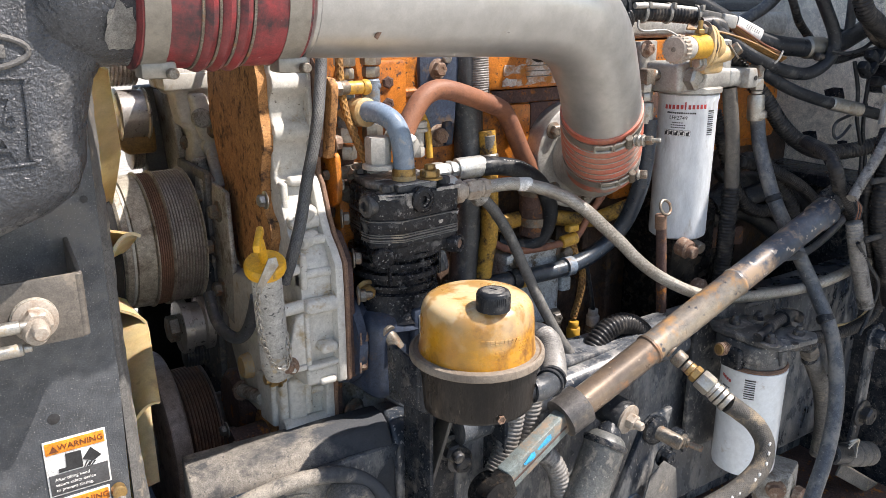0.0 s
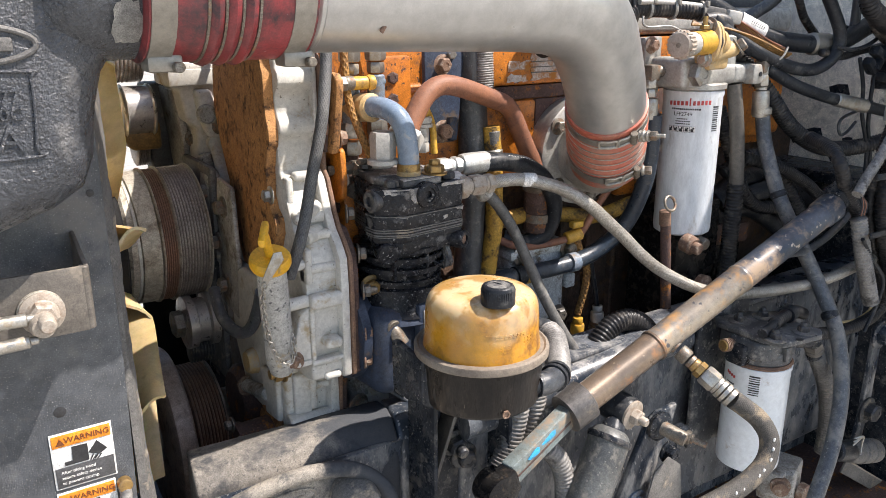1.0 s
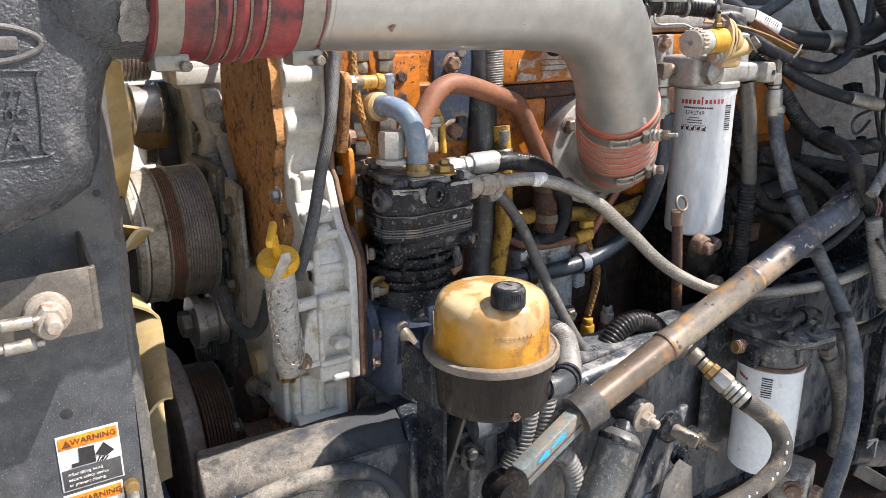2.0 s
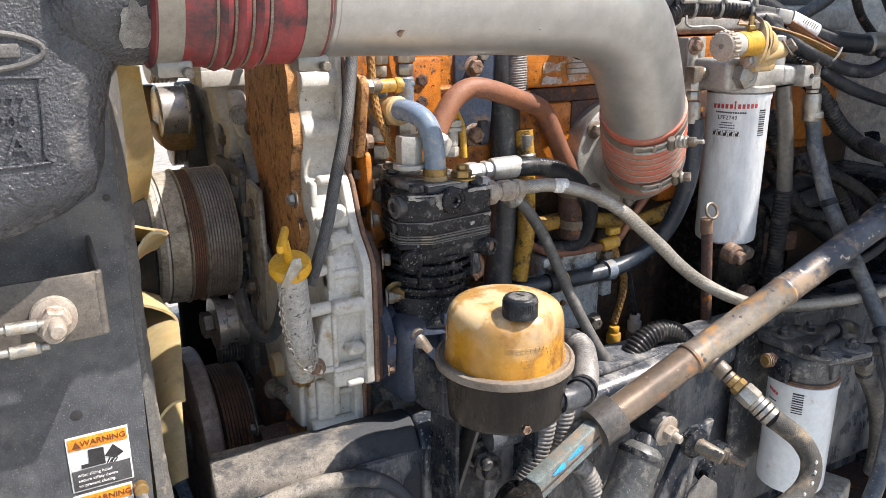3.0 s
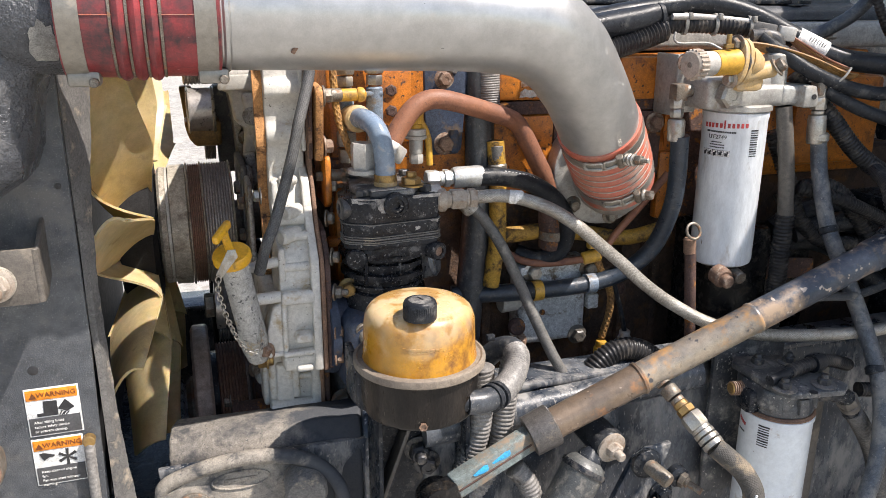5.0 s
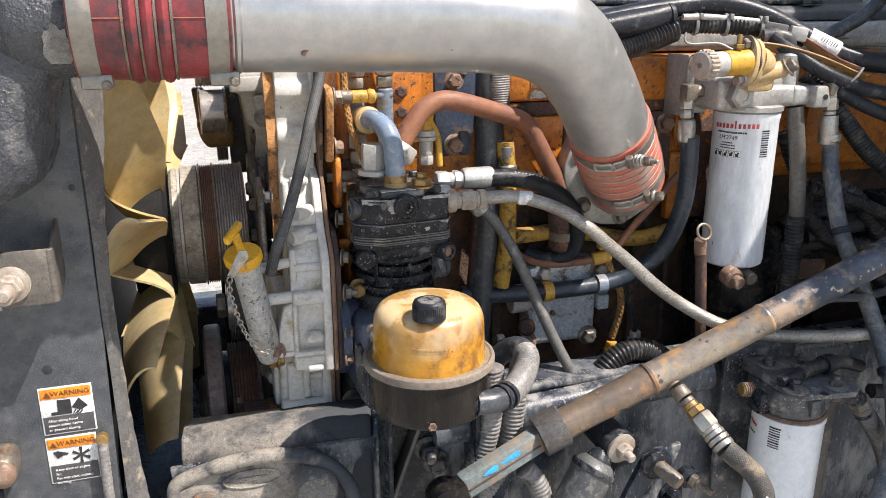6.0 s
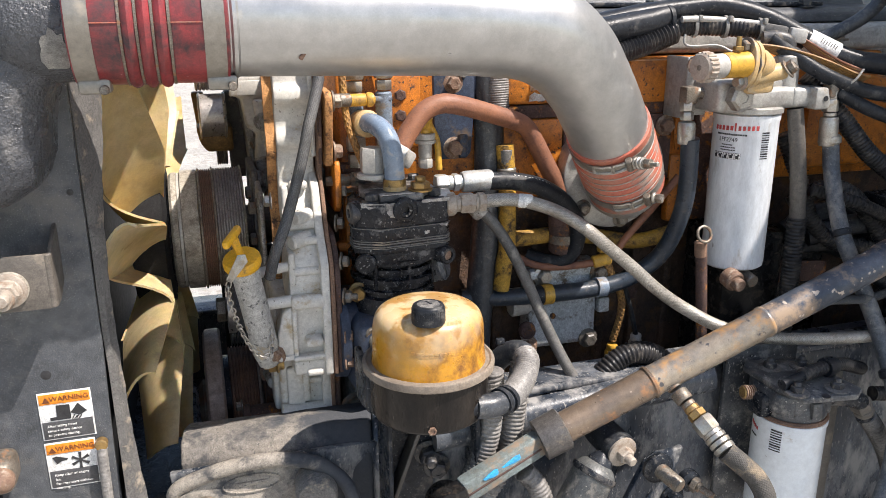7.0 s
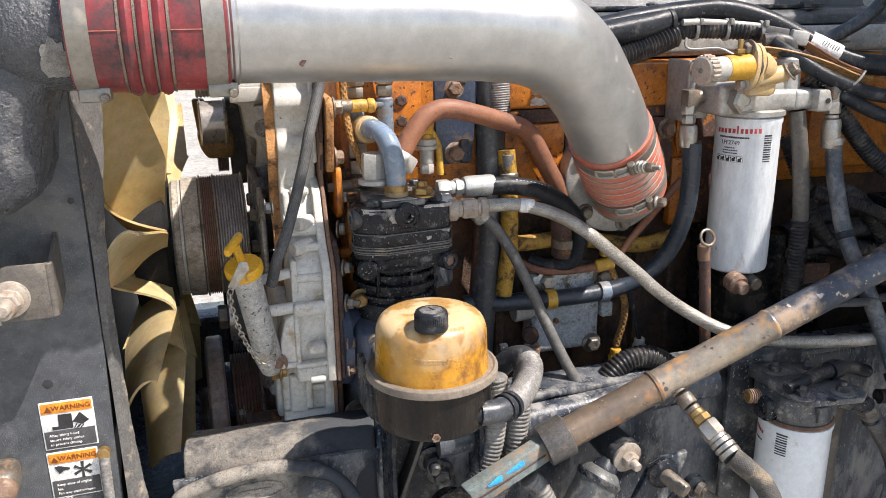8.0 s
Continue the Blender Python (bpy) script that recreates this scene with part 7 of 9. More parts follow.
def primer_pump():
    t = thing("priming_pump", (0.885, 0.70, 1.70), "yellow hand priming pump with knurled grey knob on filter head", "priming pump")
    a, d = Vector((0.795, 0.672, 1.700)), Vector((0.98, 0.20, 0.02)).normalized()
    knob = part("knob", lathe(a, d, [(0, 0.010), (0.0005, 0.0145), (0.003, 0.0165), (0.016, 0.0165), (0.018, 0.0145)], 40), M_DUSTSTEEL, t, "knurled dusty grey knob")
    u, v, w = basis(d)
    for k in range(20):
        q = 2 * math.pi * k / 20
        e = (u * math.cos(q) + v * math.sin(q)) * 0.0163
        part("ridge", rod(a + d * 0.003 + e, a + d * 0.015 + e, 0.0018, 8), M_DUSTSTEEL, knob)
    part("knob_dot", lathe(a - d * 0.0006, d, [(0, 0.003), (0.001, 0.0035)], 14), M_OLDSTEEL, knob)
    part("collar", lathe(a + d * 0.018, d, [(0, 0.0145), (0.018, 0.0145), (0.019, 0.0138)], 32), M_BARE, t)
    part("barrel", lathe(a + d * 0.036, d, [(0, 0.0150), (0.030, 0.0150), (0.037, 0.0165)], 32), M_YEL, t, "yellow pump barrel")
    f = a + d * 0.074
    u = Vector((0.10, 0.0, 1.0)).normalized()
    oval = []
    for k in range(40):
        q = 2 * math.pi * k / 40
        r = 0.0172 + 0.0110 * abs(math.cos(q)) ** 3
        oval.append((r * math.sin(q), r * math.cos(q)))
    for name, h0, h1 in (("flange", 0.0, 0.0075), ("flange_seat", 0.009, 0.016)):
        leaf = prism(oval, "x", h0, h1, 0.0015)
        leaf.transform(pose(f.x, f.y, f.z, 0, 5, 11.5))
        part(name, leaf, M_PUMPTAN, t)
    part("flange_gasket", lathe(f + d * 0.007, d, [(0, 0.018), (0.0025, 0.018)], 30), M_COLLAR, t)
    for k in (1, -1):
        bolt(t, f + u * 0.0212 * k - d * 0.0005, -d, 0.0072, M_STEEL if k < 0 else M_OLDSTEEL)
    part("valve_body", lathe(f + d * 0.015, (0.95, 0.18, -0.25), [(0, 0.019), (0.010, 0.019), (0.022, 0.015), (0.028, 0.006)], 30), M_PUMPTAN, t)
    part("foot", box(f + Vector((0.026, 0.012, -0.026)), (0.040, 0.030, 0.020), 0.006), M_PUMPTAN, t)
    part("outlet", rod(f + Vector((0.014, 0.0, -0.016)), Vector((0.928, 0.690, 1.692)), 0.0105, 20), M_PUMPTAN, t)
    bolt(t, Vector((0.929, 0.684, 1.694)), (0.5, -0.6, 0.6), 0.0085, M_OLDSTEEL)
    part("bleed_screw", hexes((0.852, 0.68, 1.718), Z, [(0, 0.005, 0.006, 6), (0.005, 0.016, 0.0032, 12)]), M_BRASS, t)


primer_pump()


def fuel_filter_lower():
    cx, cy, r = 0.911, 0.585, 0.0425
    t = thing("fuel_filter", (cx, cy, 1.125), "short white spin-on filter with a barcode under a bracket", "filter", "fuel filters")
    can = part("can", lathe((cx, cy, 1.125), Z, [(0, 0.026), (0.001, 0.037), (0.004, 0.0415), (0.010, r), (0.150, r), (0.153, r + 0.0014), (0.158, r + 0.0014), (0.160, r - 0.003)], 64), M_WHITE, t)
    part("seam_ring", lathe((cx, cy, 1.283), Z, [(0, r), (0.003, r + 0.0016), (0.0055, r - 0.001)], 56), M_RUSTEDGE, t, "rusty seam ring")
    for k in range(9):
        part("barcode_line", patch_on_can(cx, cy, r, -150, 1.2735 - k * 0.0033, 0.0135, 0.0012 if k % 3 else 0.0019, 3), M_INK, can)
    for k in range(4):
        part("brand_bar", patch_on_can(cx, cy, r, -206 + k * 6, 1.268 - 0.001 * k, 0.0034, 0.0040, 2), M_REDINK, can, "dull red printed brand bar")
        part("small_print", patch_on_can(cx, cy, r, -204 + k * 5, 1.254, 0.0026, 0.0018, 1), M_INK, can)
    part("head", lathe((cx, cy, 1.287), Z, [(0, 0.039), (0.004, 0.041), (0.016, 0.040), (0.024, 0.036), (0.040, 0.034)], 40), M_DUSTBLK, t)
    for a in range(0, 360, 45):
        p = Vector((cx + math.cos(radians(a)) * 0.039, cy + math.sin(radians(a)) * 0.039, 1.305))
        part("head_lug", box(p, (0.010, 0.014, 0.022), 0.003, rz=a), M_DUSTBLK, t)
    return t


fuel_filter_lower()


def header_plate():
    t = thing("filter_bracket", (0.91, 0.58, 1.33), "black steel mounting plate with four bolts, chipped and dusty", "bracket")
    part("plate", prism([(0.868, 0.560), (0.878, 0.530), (0.945, 0.520), (0.962, 0.532), (0.953, 0.600), (0.940, 0.628), (0.880, 0.640), (0.866, 0.625)], "z", 1.326, 1.334, 0.0025), M_DUSTBLK, t)
    part("cast_head", prism([(0.862, 0.600), (0.868, 0.562), (0.890, 0.548), (0.925, 0.548), (0.948, 0.565), (0.945, 0.61), (0.92, 0.63), (0.88, 0.63)], "z", 1.296, 1.3255, 0.007, 3), M_DUSTBLK, t)
    part("back_leaf", box((0.910, 0.648, 1.24), (0.110, 0.008, 0.22), 0.003), M_DUSTBLK, t)
    part("side_leaf", box((0.985, 0.62, 1.20), (0.050, 0.030, 0.24), 0.008), M_DIRTYIRON, t, "dusty brown side leaf")
    for x, y in ((0.893, 0.610), (0.879, 0.545), (0.931, 0.539), (0.934, 0.602)):
        bolt(t, (x, y, 1.334), Z, 0.0078, M_DARKBOLT, stud=0.012)
        part("wide_washer", lathe((x, y, 1.3338), Z, [(0, 0.0145), (0.0014, 0.0145), (0.0022, 0.012)], 24), M_EDGE, t)
    part("hole", lathe((0.905, 0.527, 1.3338), Z, [(0, 0.005), (0.0008, 0.005)], 18), M_INK, t)
    o, d = Vector((0.872, 0.597, 1.311)), Vector((-1, 0.05, 0.10)).normalized()
    part("union_nut", hexes(o, d, [(0, 0.009, 0.0112, 6)]), M_RUSTBOLT, t)
    part("union_stub", rod(o + d * 0.009, o + d * 0.026, 0.0078, 18), M_BRASS, t)
    for k in range(5):
        part("thread_ring", hexes(o, d, [(0.0105 + k * 0.003, 0.0125 + k * 0.003, 0.0090, 20)]), M_RUSTBOLT, t, "copper-brown thread ring")
    part("inlet_body", box((0.868, 0.588, 1.302), (0.024, 0.03, 0.03), 0.006), M_BLACK, t)
    part("outlet", sweep([(0.942, 0.560, 1.312), (0.965, 0.552, 1.310), (0.988, 0.555, 1.298), (1.006, 0.562, 1.272)], 0.0110, 16), M_BLACK, t)
    part("outlet_nut", hexes((0.985, 0.5545, 1.301), (0.6, 0.15, -0.75), [(0, 0.014, 0.0135, 6), (0.014, 0.024, 0.0125, 20)]), M_DIRTYIRON, t)


header_plate()
hose("sensor_lead", [(0.866, 0.556, 1.341), (0.884, 0.559, 1.343), (0.90, 0.563, 1.344)], 0.0065, M_RUBBER, "short black sensor lead on the bracket", category="cable")
hose("conduit", [(0.90, 0.563, 1.345), (0.925, 0.568, 1.346), (0.955, 0.575, 1.345), (0.985, 0.585, 1.337), (1.03, 0.60, 1.318)], 0.0080, M_CORR, "short corrugated conduit over the filter bracket", "conduits", "ribbed")
solo("conduit_clip", merged(lathe((0.940, 0.5715, 1.3455), (1, 0.2, -0.02), [(0, 0.0085), (0.0, 0.0115), (0.008, 0.0125), (0.016, 0.0115), (0.016, 0.0085)], 20), box((0.955, 0.575, 1.346), (0.012, 0.016, 0.016), 0.004)), M_RUBBER, "black rubber clip on the conduit", "clip")
hose("conduit", [(1.006, 0.560, 1.275), (1.022, 0.561, 1.256), (1.052, 0.564, 1.215), (1.078, 0.569, 1.165), (1.092, 0.573, 1.120), (1.099, 0.578, 1.08)], 0.0115, M_CORRD, "dusty grey corrugated conduit beside the lower filter", "conduits", "ribbed")


# ---- diagonal strut ----
def strut():
    a, b = Vector((0.603, 0.614, 1.2925)), Vector((1.050, 0.590, 1.480))
    d = (b - a).normalized()
    t = thing("hood_strut", (0.6, 0.622, 1.28), "worn rusty telescopic steel strut with a blue-daubed inner bar", "strut")
    L = (b - a).length
    part("outer_tube", lathe(a, d, [(0, 0.019), (0.002, 0.0186), (0.125, 0.0186), (0.1265, 0.0204), (0.1295, 0.0204), (0.131, 0.0186)], 36), M_RODLOW, t, "dark rusty worn tube")
    part("mid_tube", lathe(a, d, [(0.131, 0.0186), (0.285, 0.0186), (0.2865, 0.0197), (0.2895, 0.0197), (0.291, 0.0186)], 36), M_ROD, t)
    part("upper_tube", lathe(a, d, [(0.291, 0.0186), (L - 0.03, 0.0186), (L - 0.028, 0.0204), (L - 0.004, 0.0204), (L, 0.018)], 36), M_RODDARK, t, "scratched blue-black tube")
    part("collar", lathe(a, d, [(-0.022, 0.018), (-0.021, 0.0245), (0.010, 0.0252), (0.012, 0.022), (0.0125, 0.0186)], 36), M_COLLAR, t, "dark worn steel collar")
    c, e = a - d * 0.022, Vector((0.482, 0.590, 1.252))
    mid = (c + e) / 2
    ang = math.degrees(math.atan2(c.z - e.z, c.x - e.x))
    ln = (c - e).length
    part("inner_bar", box(mid, (ln, 0.018, 0.029), 0.003, ry=-ang, rz=11), M_PRIMERG, t, "flat grey-green inner bar")
    part("bar_groove", box(mid + Vector((0, -0.0085, -0.003)), (ln * 0.96, 0.003, 0.003), 0.001, ry=-ang, rz=11), M_GRIME, t)
    for s, w in ((0.35, 0.02), (0.62, 0.026), (0.75, 0.012)):
        p = e.lerp(c, s) + Vector((-0.002, -0.0100, 0.005))
        daub = lathe((0, 0, 0), Z, [(-0.0006, 0.0040), (0.0004, 0.0040), (0.0008, 0.0030)], 11, 0.22)
        daub.transform(Matrix.Translation(p) @ pose(0, 0, 0, 0, -ang, 11) @ Matrix.Diagonal((w / 0.008, 1.0, 1.0, 1.0)) @ pose(0, 0, 0, 90, 0, 0))
        part("blue_daub", daub, M_BLUEPAINT, t, "bright blue paint daub")
    part("eye_end", merged(lathe((0.463, 0.575, 1.240), Y, [(0, 0.012), (0.002, 0.021), (0.032, 0.021), (0.034, 0.012)], 28), box((0.476, 0.590, 1.247), (0.022, 0.026, 0.030), 0.005, ry=-ang)), M_GLOSSBLK, t)
    part("far_clevis", box(b + d * 0.02 + Vector((0, 0.004, 0.004)), (0.05, 0.03, 0.035), 0.008, ry=-ang), M_BLACK, t)
    return t


strut()


# ---- lower front: frame castings, shock absorber, bushings ----
def rail_casting():
    t = thing("frame_hanger", (0.30, 0.69, 1.15), "dusty cast frame hanger with a curved rib and a big pin", "hanger")
    side = [(0.775, 1.288), (0.745, 1.295), (0.722, 1.290), (0.706, 1.272), (0.700, 1.240), (0.694, 1.05), (0.775, 1.05)]
    slab = prism(side, "x", 0.4025, 0.50, 0.005, 3)
    slab.transform(pose(0.35, 0.70, 0, 0, 0, -10) @ pose(-0.35, -0.70, 0))
    part("beam", slab, M_RAIL, t)
    slab = prism(side, "x", 0.172, 0.402, 0.005, 3)
    for v in slab.verts:
        if v.co.x < 0.25:
            v.co.z -= 0.014 if v.co.z > 1.2 else 0
            v.co.x += (1.304 - v.co.z) * 0.10 * (v.co.z > 1.2)
    slab.transform(pose(0.35, 0.70, 0, 0, 0, -10) @ pose(-0.35, -0.70, 0))
    # its dark inner end has the separator's cast shadow in the colour
    part("dusty_beam", slab, M_SANDRAIL, t, "sand-dusted beam end")
    part("apron", prism([(0.17, 1.27), (0.44, 1.27), (0.44, 1.05), (0.20, 1.05)], "y", 0.695, 0.705, 0.003), M_RAIL, t)
    rib = [(0.172, 0.690, 1.235), (0.178, 0.688, 1.255), (0.215, 0.681, 1.272), (0.255, 0.675, 1.281), (0.29, 0.672, 1.281), (0.322, 0.668, 1.275), (0.347, 0.665, 1.260), (0.366, 0.660, 1.235), (0.374, 0.658, 1.20)]
    part("curved_rib", sweep(rib, 0.0085, 14), M_SANDRAIL, t, "dusty curved rib")
    part("pad", prism([(0.172, 1.245), (0.215, 1.268), (0.255, 1.277), (0.29, 1.277), (0.322, 1.271), (0.345, 1.256), (0.364, 1.23), (0.37, 1.05), (0.19, 1.05)], "y", 0.680, 0.699, 0.004), M_SANDRAIL, t)
    oval = [Vector((0.258 + 0.032 * math.cos(q), 0.6795, 1.252 + 0.011 * math.sin(q))) for q in [2 * math.pi * k / 28 for k in range(29)]]
    part("cast_oval", sweep(oval, 0.0013, 8, 0.003), M_SANDRAIL, t)
    part("cast_bar", box((0.258, 0.6795, 1.252), (0.036, 0.002, 0.005), 0.0008), M_SANDRAIL, t)
    part("big_pin", lathe((0.330, 0.68, 1.242), (-0.1, -1, -0.10), [(0, 0.024), (0.030, 0.024), (0.034, 0.021), (0.035, 0.014)], 28), M_EDGE, t)
    bolt(t, (0.205, 0.679, 1.225), -Y, 0.014, M_OLDSTEEL)


rail_casting()


def round_beam():
    t = solo("black_cross_tube", sweep([(0.47, 0.672, 1.283), (0.60, 0.668, 1.290), (0.72, 0.664, 1.300), (0.84, 0.66, 1.310)], 0.0225, 28, 0.01), M_RAIL, "glossy black steel tube, dusty on top", "tube")
    return t


round_beam()


def bushing():
    t = thing("rubber_bush", (0.68, 0.62, 1.255), "black rubber bush with a rusty washer and nut", "bush")
    d = Vector((0.12, -1, -0.12)).normalized()
    part("rubber", lathe(Vector((0.682, 0.660, 1.262)), d, [(0, 0.020), (0.05, 0.0215), (0.054, 0.019)], 28), M_RUBBER, t)
    part("washer", lathe(Vector((0.682, 0.660, 1.262)) + d * 0.054, d, [(0, 0.0195), (0.003, 0.0195), (0.004, 0.017)], 28), M_DUSTSTEEL, t, "dusty pale washer")
    bolt(t, Vector((0.682, 0.660, 1.262)) + d * 0.058, d, 0.0105, M_DUSTSTEEL, stud=0.020, washer=False)
    t = thing("shock_absorber", (0.60, 0.62, 1.10), "dusty black shock absorber body leaning down", "shock absorber")
    a, d = Vector((0.661, 0.612, 1.238)), Vector((-0.56, -0.16, -0.81)).normalized()
    part("body", lathe(a, d, [(-0.008, 0.006), (-0.004, 0.015), (0.0, 0.0215), (0.006, 0.0255), (0.010, 0.0272), (0.013, 0.0262), (0.20, 0.0268)], 36), M_SHOCK, t)
    part("cap_ring", lathe(a, d, [(0.006, 0.0275), (0.008, 0.0285), (0.012, 0.0285), (0.014, 0.0275)], 32), M_BLACK, t)
    part("top_mount", lathe(a, -d, [(0, 0.017), (0.010, 0.014), (0.02, 0.006)], 20), M_BLACK, t)


bushing()


def stud_arm():
    t = thing("lever_arm", (0.70, 0.60, 1.15), "black steel lever arm with a threaded stud and nuts", "lever")
    part("arm", prism([(0.722, 1.232), (0.740, 1.243), (0.758, 1.243), (0.776, 1.246), (0.768, 1.215), (0.720, 1.10), (0.66, 1.04), (0.64, 1.06)], "y", 0.606, 0.616, 0.003), M_RAIL, t)
    part("boss", lathe((0.738, 0.606, 1.226), -Y, [(0, 0.019), (0.006, 0.020), (0.010, 0.016), (0.011, 0.010)], 28), M_BLACK, t)
    part("stud", lathe((0.738, 0.598, 1.226), (0.30, -0.93, -0.20), [(0, 0.0095), (0.030, 0.0095), (0.033, 0.0080)], 22), M_OLDSTEEL, t, "worn steel stud")
    part("small_boss", lathe((0.788, 0.612, 1.196), -Y, [(0, 0.014), (0.01, 0.014), (0.013, 0.010)], 22), M_BLACK, t)
    part("small_stud", hexes((0.788, 0.600, 1.196), (0.45, -0.85, -0.2), [(0, 0.008, 0.010, 6), (0.008, 0.012, 0.007, 16), (0.012, 0.030, 0.0045, 14)]), M_OLDSTEEL, t)
    part("clear_guard", prism([(0.72, 1.17), (0.745, 1.185), (0.77, 1.165), (0.78, 1.10), (0.70, 1.10)], "y", 0.588, 0.590, 0.0005), M_EDGE, t, "scuffed grey plastic guard")
    bolt(t, (0.764, 0.605, 1.178), -Y, 0.011, M_BLACK)
    bolt(t, (0.708, 0.605, 1.12), -Y, 0.013, M_BLUETUBE)


stud_arm()

# tan braided hose with its brass and steel couplings
HD = [(0.770, 0.522, 1.290), (0.780, 0.513, 1.281), (0.797, 0.500, 1.263), (0.803, 0.488, 1.240), (0.787, 0.481, 1.216), (0.748, 0.483, 1.198), (0.692, 0.489, 1.188), (0.615, 0.496, 1.182), (0.55, 0.50, 1.16)]
t = hose("braided_fuel_hose", HD, 0.0118, M_TANBRAID, "dusty tan fabric-braided fuel hose in a wide bend", seg=22)
o, d = Vector((0.748, 0.590, 1.334)), Vector((0.025, -0.068, -0.047)).normalized()
part("fitting", hexes(o, d, [(-0.02, -0.004, 0.0095, 16), (0, 0.014, 0.0105, 16), (0.016, 0.022, 0.0085, 16)]), M_OLDSTEEL, t)
part("brass_nut", hexes(o, d, [(0.022, 0.029, 0.009, 16), (0.029, 0.038, 0.0108, 6)]), M_BRASS, t, "brass nut")
part("steel_nut", hexes(o, d, [(0.039, 0.058, 0.0132, 6)]), M_STEEL, t)
part("crimp", hexes(o, d, [(0.058, 0.063, 0.0118, 24), (0.063, 0.069, 0.0128, 24), (0.070, 0.076, 0.0128, 24), (0.077, 0.084, 0.0128, 24)]), M_STEEL, t)
rng = random.Random(5)
for k, p in enumerate(spline(HD[3:], 0.0125)):
    out = Vector((-0.45, -0.80, 0.40)).normalized() * 0.0112
    part("thread_mark", box(p + out + Vector((rng.uniform(-0.002, 0.002), 0.0, rng.uniform(-0.002, 0.003))), (0.0025, 0.003, 0.0045), 0.001, ry=30), M_PAPER, t)

# separator outlet elbow and its conduits
t = hose("rubber_elbow", [(0.484, 0.556, 1.375), (0.500, 0.556, 1.374), (0.518, 0.564, 1.373), (0.536, 0.580, 1.371), (0.556, 0.605, 1.373), (0.572, 0.628, 1.380), (0.573, 0.650, 1.384), (0.563, 0.668, 1.376), (0.548, 0.68, 1.355)], 0.0128, M_GREYHOSE, "grey ribbed rubber elbow hose at the separator outlet", seg=20)
part("ribbed_sleeve", sweep([(0.524, 0.568, 1.372), (0.540, 0.585, 1.371), (0.557, 0.606, 1.373), (0.571, 0.628, 1.380), (0.5735, 0.642, 1.383)], ribbed(0.0140, 0.0036, 0.07), 20, 0.0009), M_CORRG, t)
part("outlet_stub", rod((0.472, 0.556, 1.376), (0.508, 0.558, 1.374), 0.0105, 20), M_RUBBER, t)
for p, d in (((0.514, 0.562, 1.373), (1, 0.6, 0)), ((0.521, 0.566, 1.373), (1, 0.8, 0))):
    ring_on(t, p, d, 0.0142, 0.005, M_RUBBER, "zip_tie")
hose("conduit", [(0.576, 0.652, 1.375), (0.571, 0.650, 1.345), (0.566, 0.649, 1.312), (0.562, 0.648, 1.283), (0.555, 0.648, 1.252), (0.543, 0.648, 1.222), (0.51, 0.648, 1.18)], 0.0132, M_CORRG, "dusty grey corrugated conduit hanging by the separator", "conduits", "ribbed")
hose("conduit", [(0.533, 0.640, 1.37), (0.534, 0.640, 1.335), (0.532, 0.640, 1.307), (0.529, 0.640, 1.285), (0.523, 0.640, 1.264), (0.511, 0.640, 1.236), (0.485, 0.64, 1.20)], 0.0132, M_CORRG, "wide grey corrugated conduit under the separator", "conduits", "ribbed")
hose("conduit", [(0.575, 0.635, 1.232), (0.59, 0.63, 1.212), (0.598, 0.625, 1.18), (0.595, 0.62, 1.12)], 0.0125, M_CORRG, "corrugated conduit end below the strut", "conduits", "ribbed")
solo("zip_tie", box((0.548, 0.655, 1.398), (0.010, 0.007, 0.008), 0.002), M_RUBBER, "black zip tie head on the elbow", "zip tie")
hose("conduit", [(0.690, 0.690, 1.285), (0.706, 0.690, 1.318), (0.730, 0.690, 1.337), (0.757, 0.688, 1.341), (0.785, 0.686, 1.328), (0.81, 0.684, 1.30)], 0.0140, M_CORR, "black corrugated conduit arching over the tube", "conduits", "ribbed", seg=18)


# ---- injection pump and lines on the block ----
def transfer_pump():
    t = thing("fuel_transfer_pump", (0.705, 0.83, 1.30), "grey painted fuel transfer pump on the dark block", "pump")
    part("body", box((0.708, 0.838, 1.358), (0.104, 0.045, 0.112), 0.010, seg=3), M_PUMPGREY, t)
    part("top_flange", box((0.708, 0.835, 1.415), (0.112, 0.05, 0.014), 0.004), M_PUMPGREY, t)
    part("pocket", box((0.690, 0.8155, 1.377), (0.034, 0.004, 0.014), 0.002), M_PUMPGREY, t)
    part("pocket", box((0.737, 0.8155, 1.380), (0.034, 0.004, 0.014), 0.002), M_PUMPGREY, t)
    part("side_tab", box((0.771, 0.822, 1.357), (0.018, 0.014, 0.022), 0.003), M_PUMPGREY, t)
    part("left_port", merged(rod((0.655, 0.825, 1.368), (0.628, 0.822, 1.368), 0.013, 18), box((0.642, 0.822, 1.378), (0.03, 0.03, 0.03), 0.005)), M_BARE, t)
    part("plug", lathe((0.652, 0.816, 1.335), (-0.4, -1, 0), [(0, 0.012), (0.008, 0.012), (0.012, 0.008)], 18), M_GRIME, t)
    for at, m in (((0.672, 0.812, 1.414), M_STEEL), ((0.757, 0.81, 1.412), M_OLDSTEEL), ((0.747, 0.815, 1.310), M_DIRTYIRON), ((0.652, 0.812, 1.312), M_RUSTBOLT)):
        bolt(t, at, -Y, 0.010, m)
    part("bolt_stub", lathe((0.690, 0.8155, 1.351), -Y, [(0, 0.004), (0.003, 0.004)], 12), M_GRIME, t)
    return t


